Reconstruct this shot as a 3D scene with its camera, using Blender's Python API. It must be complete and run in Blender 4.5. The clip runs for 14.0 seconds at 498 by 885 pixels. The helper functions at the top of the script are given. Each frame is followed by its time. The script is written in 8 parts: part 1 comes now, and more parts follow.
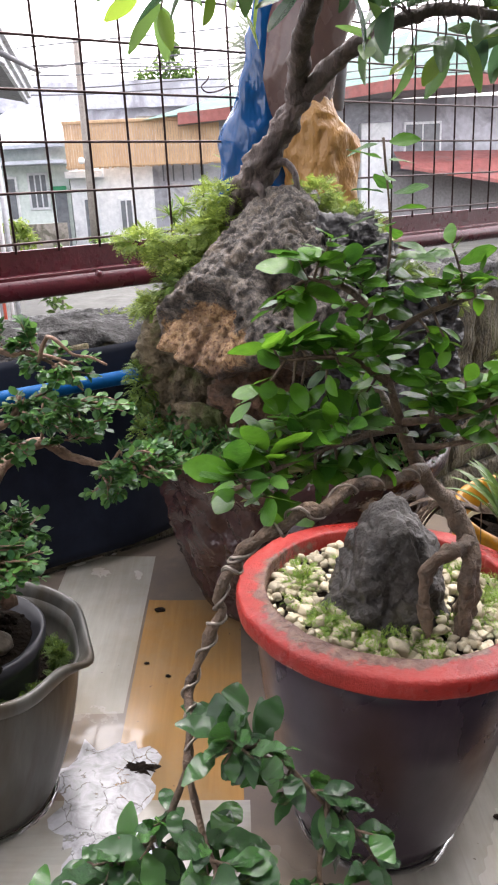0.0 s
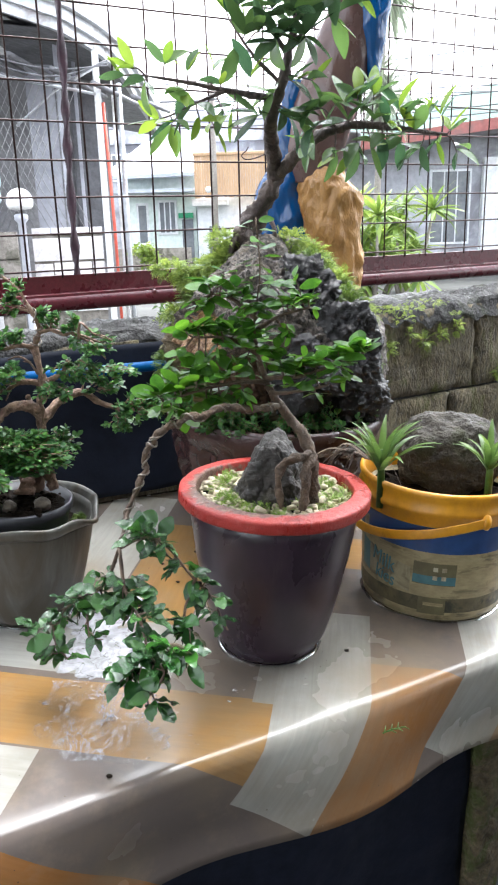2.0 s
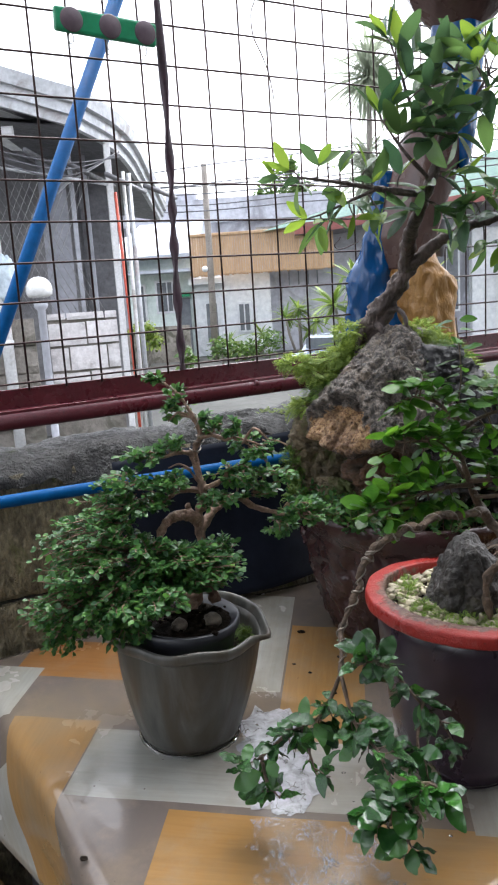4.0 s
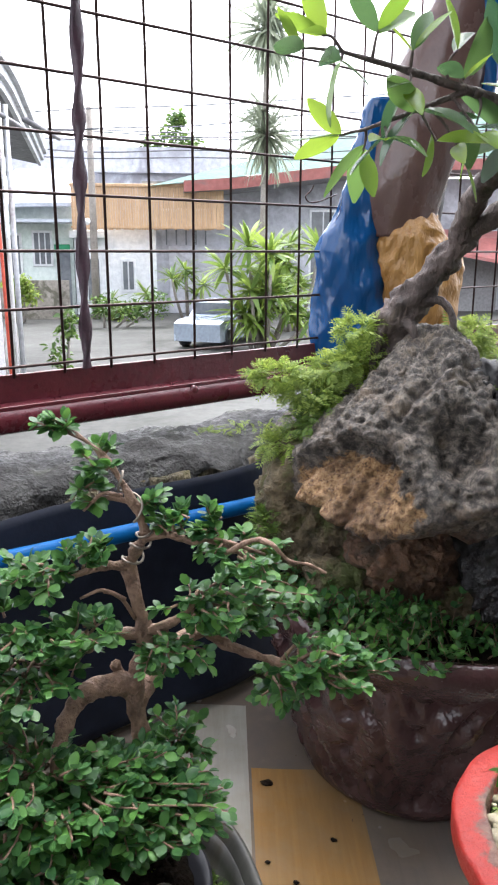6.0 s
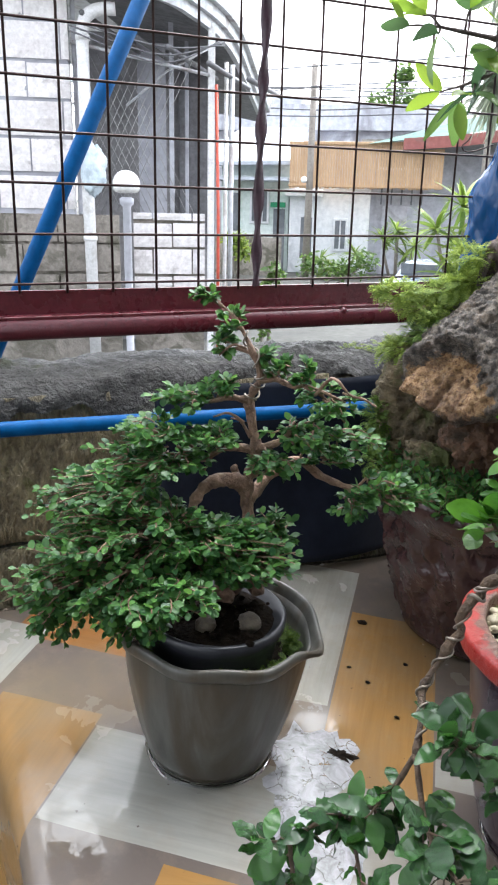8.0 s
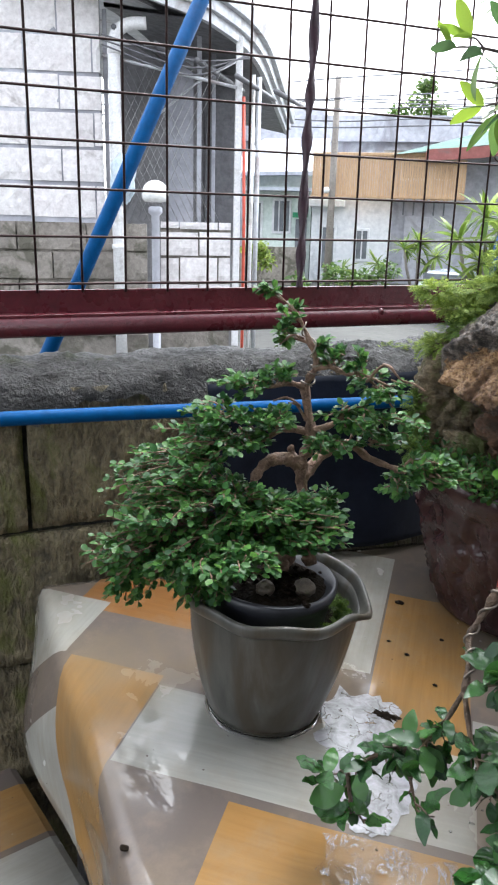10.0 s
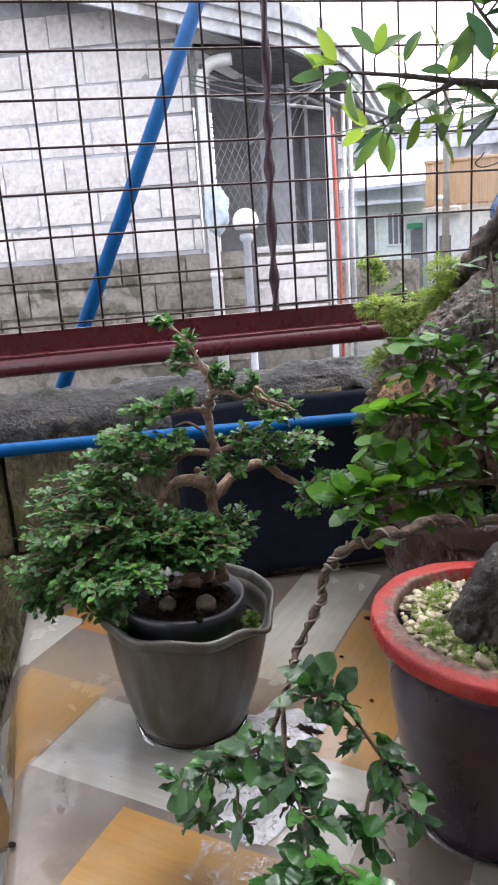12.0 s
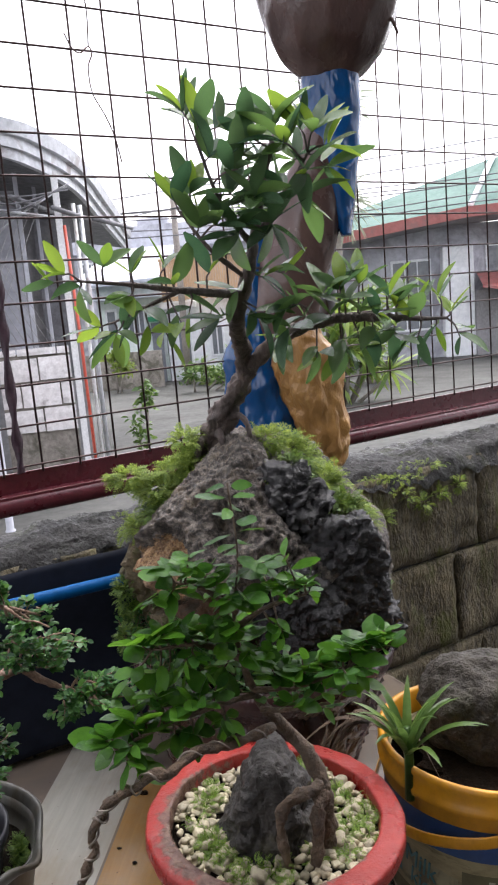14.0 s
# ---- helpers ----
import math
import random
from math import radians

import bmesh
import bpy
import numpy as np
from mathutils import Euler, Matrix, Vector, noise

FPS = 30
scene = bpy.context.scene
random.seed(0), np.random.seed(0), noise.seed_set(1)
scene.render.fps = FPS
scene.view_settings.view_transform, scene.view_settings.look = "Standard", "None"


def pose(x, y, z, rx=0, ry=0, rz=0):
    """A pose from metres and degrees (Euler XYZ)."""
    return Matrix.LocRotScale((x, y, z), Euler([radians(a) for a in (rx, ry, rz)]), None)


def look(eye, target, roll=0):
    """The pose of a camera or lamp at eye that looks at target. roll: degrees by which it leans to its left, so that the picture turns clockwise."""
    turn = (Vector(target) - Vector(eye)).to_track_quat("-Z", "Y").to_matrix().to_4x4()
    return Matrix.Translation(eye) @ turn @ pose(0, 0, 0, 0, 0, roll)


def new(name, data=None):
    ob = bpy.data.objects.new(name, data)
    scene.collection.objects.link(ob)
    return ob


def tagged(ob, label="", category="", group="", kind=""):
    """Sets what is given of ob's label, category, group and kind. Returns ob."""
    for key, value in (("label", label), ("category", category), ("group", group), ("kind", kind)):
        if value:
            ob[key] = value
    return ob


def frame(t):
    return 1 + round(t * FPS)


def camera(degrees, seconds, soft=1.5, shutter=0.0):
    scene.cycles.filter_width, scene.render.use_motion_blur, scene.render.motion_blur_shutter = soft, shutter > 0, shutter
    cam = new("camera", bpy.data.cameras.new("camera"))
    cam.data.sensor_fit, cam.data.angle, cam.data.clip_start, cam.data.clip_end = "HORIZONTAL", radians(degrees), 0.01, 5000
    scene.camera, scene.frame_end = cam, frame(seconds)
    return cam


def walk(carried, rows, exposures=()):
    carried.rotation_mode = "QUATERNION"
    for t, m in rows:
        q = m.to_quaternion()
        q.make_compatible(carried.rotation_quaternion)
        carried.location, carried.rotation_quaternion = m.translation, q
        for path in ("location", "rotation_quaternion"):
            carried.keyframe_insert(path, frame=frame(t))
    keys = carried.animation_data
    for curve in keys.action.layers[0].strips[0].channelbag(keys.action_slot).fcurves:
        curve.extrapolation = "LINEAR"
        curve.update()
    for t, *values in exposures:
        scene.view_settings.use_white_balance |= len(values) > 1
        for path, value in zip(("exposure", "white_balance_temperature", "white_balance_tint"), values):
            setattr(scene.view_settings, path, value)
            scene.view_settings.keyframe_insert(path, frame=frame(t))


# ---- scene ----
cam = camera(36.2, 14.0, 2.1)
PATH = [
    (0, (0.045, -0.019, 1.205), (-0.044, 1.875, 0.568), -2.8),
    (0.5, (0.022, -0.093, 1.209), (0.027, 1.808, 0.588), -0.6),
    (1, (0.053, -0.174, 1.222), (-0.124, 1.712, 0.58), -1.0),
    (1.5, (0.177, -0.281, 1.203), (-0.179, 1.572, 0.541), -1.4),
    (2, (0.251, -0.345, 1.226), (-0.13, 1.536, 0.663), -1.6),
    (2.5, (0.258, -0.365, 1.264), (-0.164, 1.535, 0.804), -1.7),
    (3, (0.253, -0.38, 1.271), (-0.202, 1.528, 0.88), -2.0),
    (3.5, (0.177, -0.397, 1.274), (-0.241, 1.518, 0.88), -2.7),
    (3.7, (0.107, -0.384, 1.262), (-0.293, 1.538, 0.882), -3.2),
    (5.8, (-0.085, 0.071, 1.274), (-0.134, 2.011, 0.792), -0.3),
    (6, (-0.104, 0.08, 1.271), (-0.149, 2.019, 0.782), 0.1),
    (6.5, (-0.113, 0.097, 1.263), (-0.202, 2.023, 0.732), 1.0),
    (7, (-0.101, 0.074, 1.264), (-0.328, 1.977, 0.692), 2.1),
    (7.5, (-0.028, -0.035, 1.232), (-0.532, 1.811, 0.651), 2.3),
    (7.7, (0.003, -0.073, 1.241), (-0.548, 1.758, 0.653), 1.2),
    (9.8, (-0.037, -0.188, 1.252), (-0.517, 1.669, 0.686), 1.4),
    (10, (-0.013, -0.193, 1.238), (-0.608, 1.631, 0.674), 1.4),
    (10.3, (0.105, -0.146, 1.225), (-0.715, 1.59, 0.665), -0.9),
    (10.5, (0.122, -0.112, 1.228), (-0.672, 1.636, 0.665), -0.0),
    (11, (0.161, -0.079, 1.229), (-0.669, 1.652, 0.671), -1.7),
    (11.5, (0.185, -0.084, 1.235), (-0.692, 1.633, 0.702), -2.9),
    (12, (0.211, -0.134, 1.246), (-0.712, 1.566, 0.737), -4.0),
    (12.5, (0.244, -0.148, 1.26), (-0.603, 1.607, 0.81), -5.5),
    (13, (0.237, -0.163, 1.275), (-0.434, 1.679, 0.882), -6.5),
    (13.5, (0.23, -0.169, 1.304), (-0.23, 1.742, 0.934), -6.2),
    (14, (0.217, -0.114, 1.353), (-0.107, 1.83, 1.011), -4.9),
]
EXPOSURES = [(0, 2.7, 6650, 18), (0.5, 2.74, 6420, 10), (1, 2.74, 6280, 8), (2, 3.02, 6220, 10), (2.5, 2.38, 6250, 10), (3.5, 2.18, 6250, 11), (6, 2.68, 6300, 13), (7, 3.0, 6280, 11), (7.5, 2.73, 6280, 10), (10, 2.46, 6210, 10), (11, 2.44, 6260, 13), (13, 2.34, 6450, 16), (14, 2.08, 6450, 16)]
walk(cam, [(t, look(eye, target, roll)) for t, eye, target, roll in PATH], EXPOSURES)

# ---- sky, sun, exposure ----
world = bpy.data.worlds.new("overcast_sky")
scene.world = world
world.use_nodes = True
wn, wl = world.node_tree.nodes, world.node_tree.links
wn.clear()
sky = wn.new("ShaderNodeTexSky")
sky.sky_type = "NISHITA"
sky.sun_disc = False
sky.sun_elevation = radians(66)
sky.sun_rotation = radians(12.7)
sky.dust_density = 3.0
soften = wn.new("ShaderNodeHueSaturation")
soften.inputs["Saturation"].default_value = 0.18
back = wn.new("ShaderNodeBackground")
back.inputs["Strength"].default_value = 0.15
wout = wn.new("ShaderNodeOutputWorld")
wl.new(sky.outputs[0], soften.inputs["Color"])
wl.new(soften.outputs[0], back.inputs["Color"])
wl.new(back.outputs[0], wout.inputs["Surface"])

sun_data = bpy.data.lights.new("sun", "SUN")
sun_data.energy = 0.6
sun_data.angle = radians(60)
sun_data.color = (0.97, 1.0, 0.99)
sun = new("sun", sun_data)
sun.matrix_world = look((0.7, 3.1, 7.1), (0, 0, 0))

# ---- helpers for building ----
RND = random.Random(7)


def mesh_from(name, verts, faces, smooth=True):
    me = bpy.data.meshes.new(name)
    me.from_pydata([tuple(v) for v in verts], [], faces)
    me.validate()
    me.update()
    if smooth:
        me.polygons.foreach_set("use_smooth", [True] * len(me.polygons))
    return me


def part(name, geo, material, parent, label="", m=None, smooth=True, kind=""):
    """One mesh object under a thing or a part; geo is (verts, faces), a mesh or a bmesh."""
    if isinstance(geo, tuple):
        me = mesh_from(name, *geo, smooth=smooth)
    elif isinstance(geo, bmesh.types.BMesh):
        me = bpy.data.meshes.new(name)
        geo.to_mesh(me)
        geo.free()
        if smooth:
            me.polygons.foreach_set("use_smooth", [True] * len(me.polygons))
    else:
        me = geo
    if material is not None and not me.materials:
        me.materials.append(material)
    ob = new(name, me)
    ob.parent = parent
    if m is not None:
        ob.matrix_basis = m
    return tagged(ob, label=label, kind=kind)


def thing(name, m, label, category, group="", kind=""):
    ob = new(name)
    ob.empty_display_size = 0.05
    ob.matrix_basis = m
    return tagged(ob, label, category, group, kind)


def solid(name, geo, material, label, category, group="", kind="", m=None, smooth=True):
    ob = part(name, geo, material, None, label, m, smooth, kind)
    return tagged(ob, category=category, group=group)


def join(*geos):
    verts, faces = [], []
    for v, f in geos:
        k = len(verts)
        verts.extend(v)
        faces.extend([tuple(i + k for i in q) for q in f])
    return verts, faces


def moved(geo, m):
    return [tuple(m @ Vector(v)) for v in geo[0]], geo[1]


def box(x0, x1, y0, y1, z0, z1, b=0.0):
    """A box with chamfered edges."""
    bm = bmesh.new()
    bmesh.ops.create_cube(bm, size=1.0)
    for v in bm.verts:
        v.co = Vector((x0 if v.co.x < 0 else x1, y0 if v.co.y < 0 else y1, z0 if v.co.z < 0 else z1))
    if b > 0:
        bmesh.ops.bevel(bm, geom=bm.edges[:], offset=b, segments=2, profile=0.5, affect="EDGES")
    bm.verts.index_update()
    geo = [tuple(v.co) for v in bm.verts], [tuple(v.index for v in f.verts) for f in bm.faces]
    bm.free()
    return geo


def lathe(profile, seg=48, shape=None):
    """Turns (radius, height) pairs about z; shape(r, angle, z) may bend each point."""
    verts, faces = [], []
    for r, z in profile:
        for i in range(seg):
            a = 2 * math.pi * i / seg
            rr, zz = shape(r, a, z) if shape else (r, z)
            verts.append((rr * math.cos(a), rr * math.sin(a), zz))
    for j in range(len(profile) - 1):
        for i in range(seg):
            k = (i + 1) % seg
            faces.append((j * seg + i, j * seg + k, (j + 1) * seg + k, (j + 1) * seg + i))
    faces.append(tuple(range(seg - 1, -1, -1)))
    faces.append(tuple((len(profile) - 1) * seg + i for i in range(seg)))
    return verts, faces


def smooth_path(pts, per=6):
    """Catmull-Rom through the points."""
    p = [Vector(q) for q in pts]
    p = [2 * p[0] - p[1]] + p + [2 * p[-1] - p[-2]]
    out = []
    for i in range(1, len(p) - 2):
        a, b, c, d = p[i - 1], p[i], p[i + 1], p[i + 2]
        for k in range(per):
            t = k / per
            out.append(0.5 * (2 * b + (c - a) * t + (2 * a - 5 * b + 4 * c - d) * t * t + (3 * b - a - 3 * c + d) * t ** 3))
    out.append(p[-2])
    return out


def tube(pts, radii, seg=8, rough=0.0, freq=60.0):
    """A tube along points; radii: a number, a (start, end) pair or one per point."""
    pts = [Vector(p) for p in pts]
    n = len(pts)
    if isinstance(radii, (int, float)):
        radii = [radii] * n
    elif len(radii) == 2 and n != 2:
        radii = [radii[0] + (radii[1] - radii[0]) * i / (n - 1) for i in range(n)]
    verts, faces = [], []
    side = None
    for i, p in enumerate(pts):
        d = (pts[min(i + 1, n - 1)] - pts[max(i - 1, 0)]).normalized()
        if side is None:
            side = d.orthogonal().normalized()
        side = (side - d * side.dot(d)).normalized()
        up = d.cross(side)
        for k in range(seg):
            a = 2 * math.pi * k / seg
            v = side * math.cos(a) + up * math.sin(a)
            r = radii[i]
            if rough:
                q = (p + v * r) * freq
                r *= 1 + rough * (noise.noise(q) + 0.55 * noise.noise(q * 2.9))
            verts.append(tuple(p + v * r))
    for i in range(n - 1):
        for k in range(seg):
            q = (k + 1) % seg
            faces.append((i * seg + k, i * seg + q, (i + 1) * seg + q, (i + 1) * seg + k))
    faces.append(tuple(range(seg - 1, -1, -1)))
    faces.append(tuple((n - 1) * seg + k for k in range(seg)))
    return verts, faces


def along(pts, t):
    """The point at the share t of a polyline and its direction."""
    x = t * (len(pts) - 1)
    i = min(int(x), len(pts) - 2)
    return pts[i].lerp(pts[i + 1], x - i), (pts[i + 1] - pts[i]).normalized()


def rock_geo(size, sub=5, seed=0, rough=0.22, fine=0.05, ridged=False, shape=None):
    """A stone: an icosphere pushed in and out by noise at three scales."""
    bm = bmesh.new()
    bmesh.ops.create_icosphere(bm, subdivisions=sub, radius=1.0)
    off = Vector((seed * 3.7, seed * 1.3, seed * 7.1))
    s = max(size)
    for v in bm.verts:
        d = v.co.normalized()
        k = 1 + rough * noise.noise(d * 1.6 + off) + rough * 0.5 * noise.noise(d * 3.6 + off)
        f = noise.noise(d * 9 + off) * 0.5 + noise.noise(d * 20 + off) * 0.35 + noise.noise(d * 42 + off) * 0.2
        if ridged:
            f = f - 1.1 * abs(noise.noise(d * 6 + off)) - 0.5 * abs(noise.noise(d * 14 + off))
        co = Vector((d.x * size[0], d.y * size[1], d.z * size[2])) * k + d * fine * s * f
        v.co = shape(co) if shape else co
    bm.verts.index_update()
    geo = [tuple(v.co) for v in bm.verts], [tuple(v.index for v in f.verts) for f in bm.faces]
    bm.free()
    return geo


def crag_geo(planes, centre, sub=6, seed=0, coarse=0.012, mid=0.006, fine=0.003, lump=0.0):
    """An angular stone: a ball cut by planes (normal, distance), then broken up by ridged noise."""
    bm = bmesh.new()
    bmesh.ops.create_icosphere(bm, subdivisions=sub, radius=1.0)
    cuts = [(Vector(n).normalized(), h) for n, h in planes]
    c, off = Vector(centre), Vector((seed * 3.1, seed * 5.7, seed * 1.9))
    for v in bm.verts:
        d = v.co.normalized()
        r = min(h / max(d.dot(n), 0.12) for n, h in cuts)
        p = d * r
        q = p + off
        k = coarse * (0.7 * noise.noise(q * 14) - max(0.0, 1 - 3.2 * abs(noise.noise(q * 22))) ** 2 * 0.8)
        k -= mid * max(0.0, 1 - 3.0 * abs(noise.noise(q * 55 + off))) ** 2
        k += mid * noise.noise(q * 75) - mid * 1.2 * max(0.0, noise.noise(q * 110) - 0.15)
        k += fine * (noise.noise(q * 190) + 0.7 * noise.noise(q * 380))
        if lump:
            k += lump * abs(noise.noise(q * 42))
        v.co = c + p + d * k
    bm.verts.index_update()
    geo = [tuple(v.co) for v in bm.verts], [tuple(v.index for v in f.verts) for f in bm.faces]
    bm.free()
    return geo


def step(a, b, x):
    t = min(1.0, max(0.0, (x - a) / (b - a)))
    return t * t * (3 - 2 * t)


def slab_geo(planes, centre, seed, break_at, break_size, hollow_at, hollow_size, sub=7):
    """A weathered slab: flat faces with slanting strata and pits, a crumbly break and an undercut foot."""
    bm = bmesh.new()
    bmesh.ops.create_icosphere(bm, subdivisions=sub, radius=1.0)
    cuts = [(Vector(n).normalized(), h) for n, h in planes]
    c, off = Vector(centre), Vector((seed * 3.1, seed * 5.7, seed * 1.9))
    grain = Vector((-0.55, -0.2, -0.8)).normalized()
    for v in bm.verts:
        d = v.co.normalized()
        p = d * min(h / max(d.dot(n), 0.12) for n, h in cuts)
        q = c + p
        w = q + off
        s = w - grain * (w.dot(grain) * 0.80)
        k = 0.012 * noise.noise(w * 8) + 0.0050 * (noise.ridged_multi_fractal(s * 24, 0.8, 2.2, 5, 1.0, 2.0) - 1.15)
        k += 0.0030 * (noise.ridged_multi_fractal(s * 70, 0.75, 2.2, 4, 1.0, 2.0) - 1.1)
        k -= 0.009 * max(0.0, 1 - 6.0 * abs(noise.noise(s * 13 + off))) ** 2
        k += 0.0030 * (noise.ridged_multi_fractal(w * 150, 0.7, 2.2, 3, 1.0, 2.0) - 1.1)
        k -= 0.010 * max(0.0, noise.noise(w * 62) - 0.30) + 0.013 * max(0.0, noise.noise(w * 135) - 0.22)
        ragged = 0.42 * noise.noise(w * 24) + 0.36 * noise.noise(w * 60) + 0.2 * noise.noise(w * 120)
        b = q - Vector(break_at)
        e = Vector((b.x / break_size[0], b.y / break_size[1], b.z / break_size[2])).length + ragged
        inside = 1 - step(0.95, 1.02, e)
        k += inside * (-0.004 + 0.012 * step(0.012, -0.03, b.z) - 0.012 * step(0.0, 0.03, b.z) + 0.003 * noise.noise(w * 95) - 0.004 * abs(noise.noise(w * 130)) + 0.004 * noise.noise(w * 240) + 0.003 * noise.noise(w * 420))
        k += 0.005 * math.exp(-((e - 1.1) / 0.06) ** 2) * step(-0.005, 0.02, b.z) * (0.5 + noise.noise(w * 30))
        b = q - Vector(hollow_at)
        e = Vector((b.x / hollow_size[0], b.y / hollow_size[1], b.z / hollow_size[2])).length + ragged
        k -= 0.024 * (1 - step(0.55, 1.05, e))
        k -= 0.052 * (1 - step(0.082, 0.097, q.z + 0.020 * noise.noise(w * 16) + 0.008 * noise.noise(w * 50))) * (1 - step(0.0, 0.5, d.y))
        v.co = q + d * k
    bm.verts.index_update()
    geo = [tuple(v.co) for v in bm.verts], [tuple(v.index for v in f.verts) for f in bm.faces]
    bm.free()
    return geo


def random_planes(size, seed, count=16):
    rnd = random.Random(seed)
    out = []
    for _ in range(count):
        n = Vector((rnd.gauss(0, 1), rnd.gauss(0, 1), rnd.gauss(0, 1))).normalized()
        h = math.sqrt((n.x * size[0]) ** 2 + (n.y * size[1]) ** 2 + (n.z * size[2]) ** 2) * rnd.uniform(0.82, 1.0)
        out.append((tuple(n), h))
    for k in range(3):
        for sg in (-1, 1):
            n = [0, 0, 0]
            n[k] = sg
            out.append((tuple(n), size[k]))
    return out


def leaf_mesh(name, length, width, fold, curl, tip, material, rows=5, blunt=0.75, wave=0.0):
    """A leaf along +x with a folded midrib and a drooping tip."""
    verts, faces = [], []
    for i in range(rows + 1):
        t = i / rows
        w = width * 0.5 * max(0.0, math.sin(math.pi * min(t, 0.985) ** tip)) ** blunt + width * 0.02
        x, z = length * t, -curl * length * t * t
        for sgn in (-1, 0, 1):
            verts.append((x, sgn * w, z + abs(sgn) * fold * w + sgn * wave * w * math.sin(13 * t + 9 * fold + sgn)))
    for i in range(rows):
        a = i * 3
        faces += [(a, a + 1, a + 4, a + 3), (a + 1, a + 2, a + 5, a + 4)]
    me = mesh_from(name, verts, faces)
    me.materials.append(material)
    return me


def leaf_pose(p, d, up, roll, scale):
    """Leaf base at p, running along d, its upper face towards up."""
    x = d.normalized()
    y = up.cross(x)
    if y.length < 1e-4:
        y = x.orthogonal()
    y.normalize()
    z = x.cross(y)
    m = Matrix((x, y, z)).transposed().to_4x4()
    return Matrix.Translation(p) @ m @ Matrix.Rotation(roll, 4, "X") @ Matrix.Scale(scale, 4)


# ---- materials ----
def nodes_of(name):
    mt = bpy.data.materials.new(name)
    mt.use_nodes = True
    nt = mt.node_tree
    return mt, nt, nt.nodes["Principled BSDF"]


def ramp_of(nt, fac, stops):
    r = nt.nodes.new("ShaderNodeValToRGB")
    while len(r.color_ramp.elements) < len(stops):
        r.color_ramp.elements.new(0.5)
    for e, (pos, col) in zip(r.color_ramp.elements, stops):
        e.position, e.color = pos, (*col, 1)
    nt.links.new(fac, r.inputs[0])
    return r.outputs[0]


def noise_of(nt, coord, scale, detail=5.0, rough=0.6, distort=0.0):
    n = nt.nodes.new("ShaderNodeTexNoise")
    n.inputs["Scale"].default_value, n.inputs["Detail"].default_value = scale, detail
    n.inputs["Roughness"].default_value, n.inputs["Distortion"].default_value = rough, distort
    nt.links.new(coord, n.inputs["Vector"])
    return n.outputs["Fac"]


def mix_of(nt, fac, a, b, blend="MIX"):
    m = nt.nodes.new("ShaderNodeMix")
    m.data_type, m.blend_type = "RGBA", blend
    for sock, val in ((m.inputs[0], fac), (m.inputs[6], a), (m.inputs[7], b)):
        if isinstance(val, (int, float)):
            sock.default_value = val
        elif isinstance(val, tuple):
            sock.default_value = (*val, 1)
        else:
            nt.links.new(val, sock)
    return m.outputs[2]


def math_of(nt, op, a, b=0.0, clamp=False):
    m = nt.nodes.new("ShaderNodeMath")
    m.operation, m.use_clamp = op, clamp
    for sock, val in zip(m.inputs, (a, b)):
        if isinstance(val, (int, float)):
            sock.default_value = val
        else:
            nt.links.new(val, sock)
    return m.outputs[0]


def bump_of(nt, bsdf, height, strength, distance):
    b = nt.nodes.new("ShaderNodeBump")
    b.inputs["Strength"].default_value, b.inputs["Distance"].default_value = strength, distance
    nt.links.new(height, b.inputs["Height"])
    nt.links.new(b.outputs[0], bsdf.inputs["Normal"])


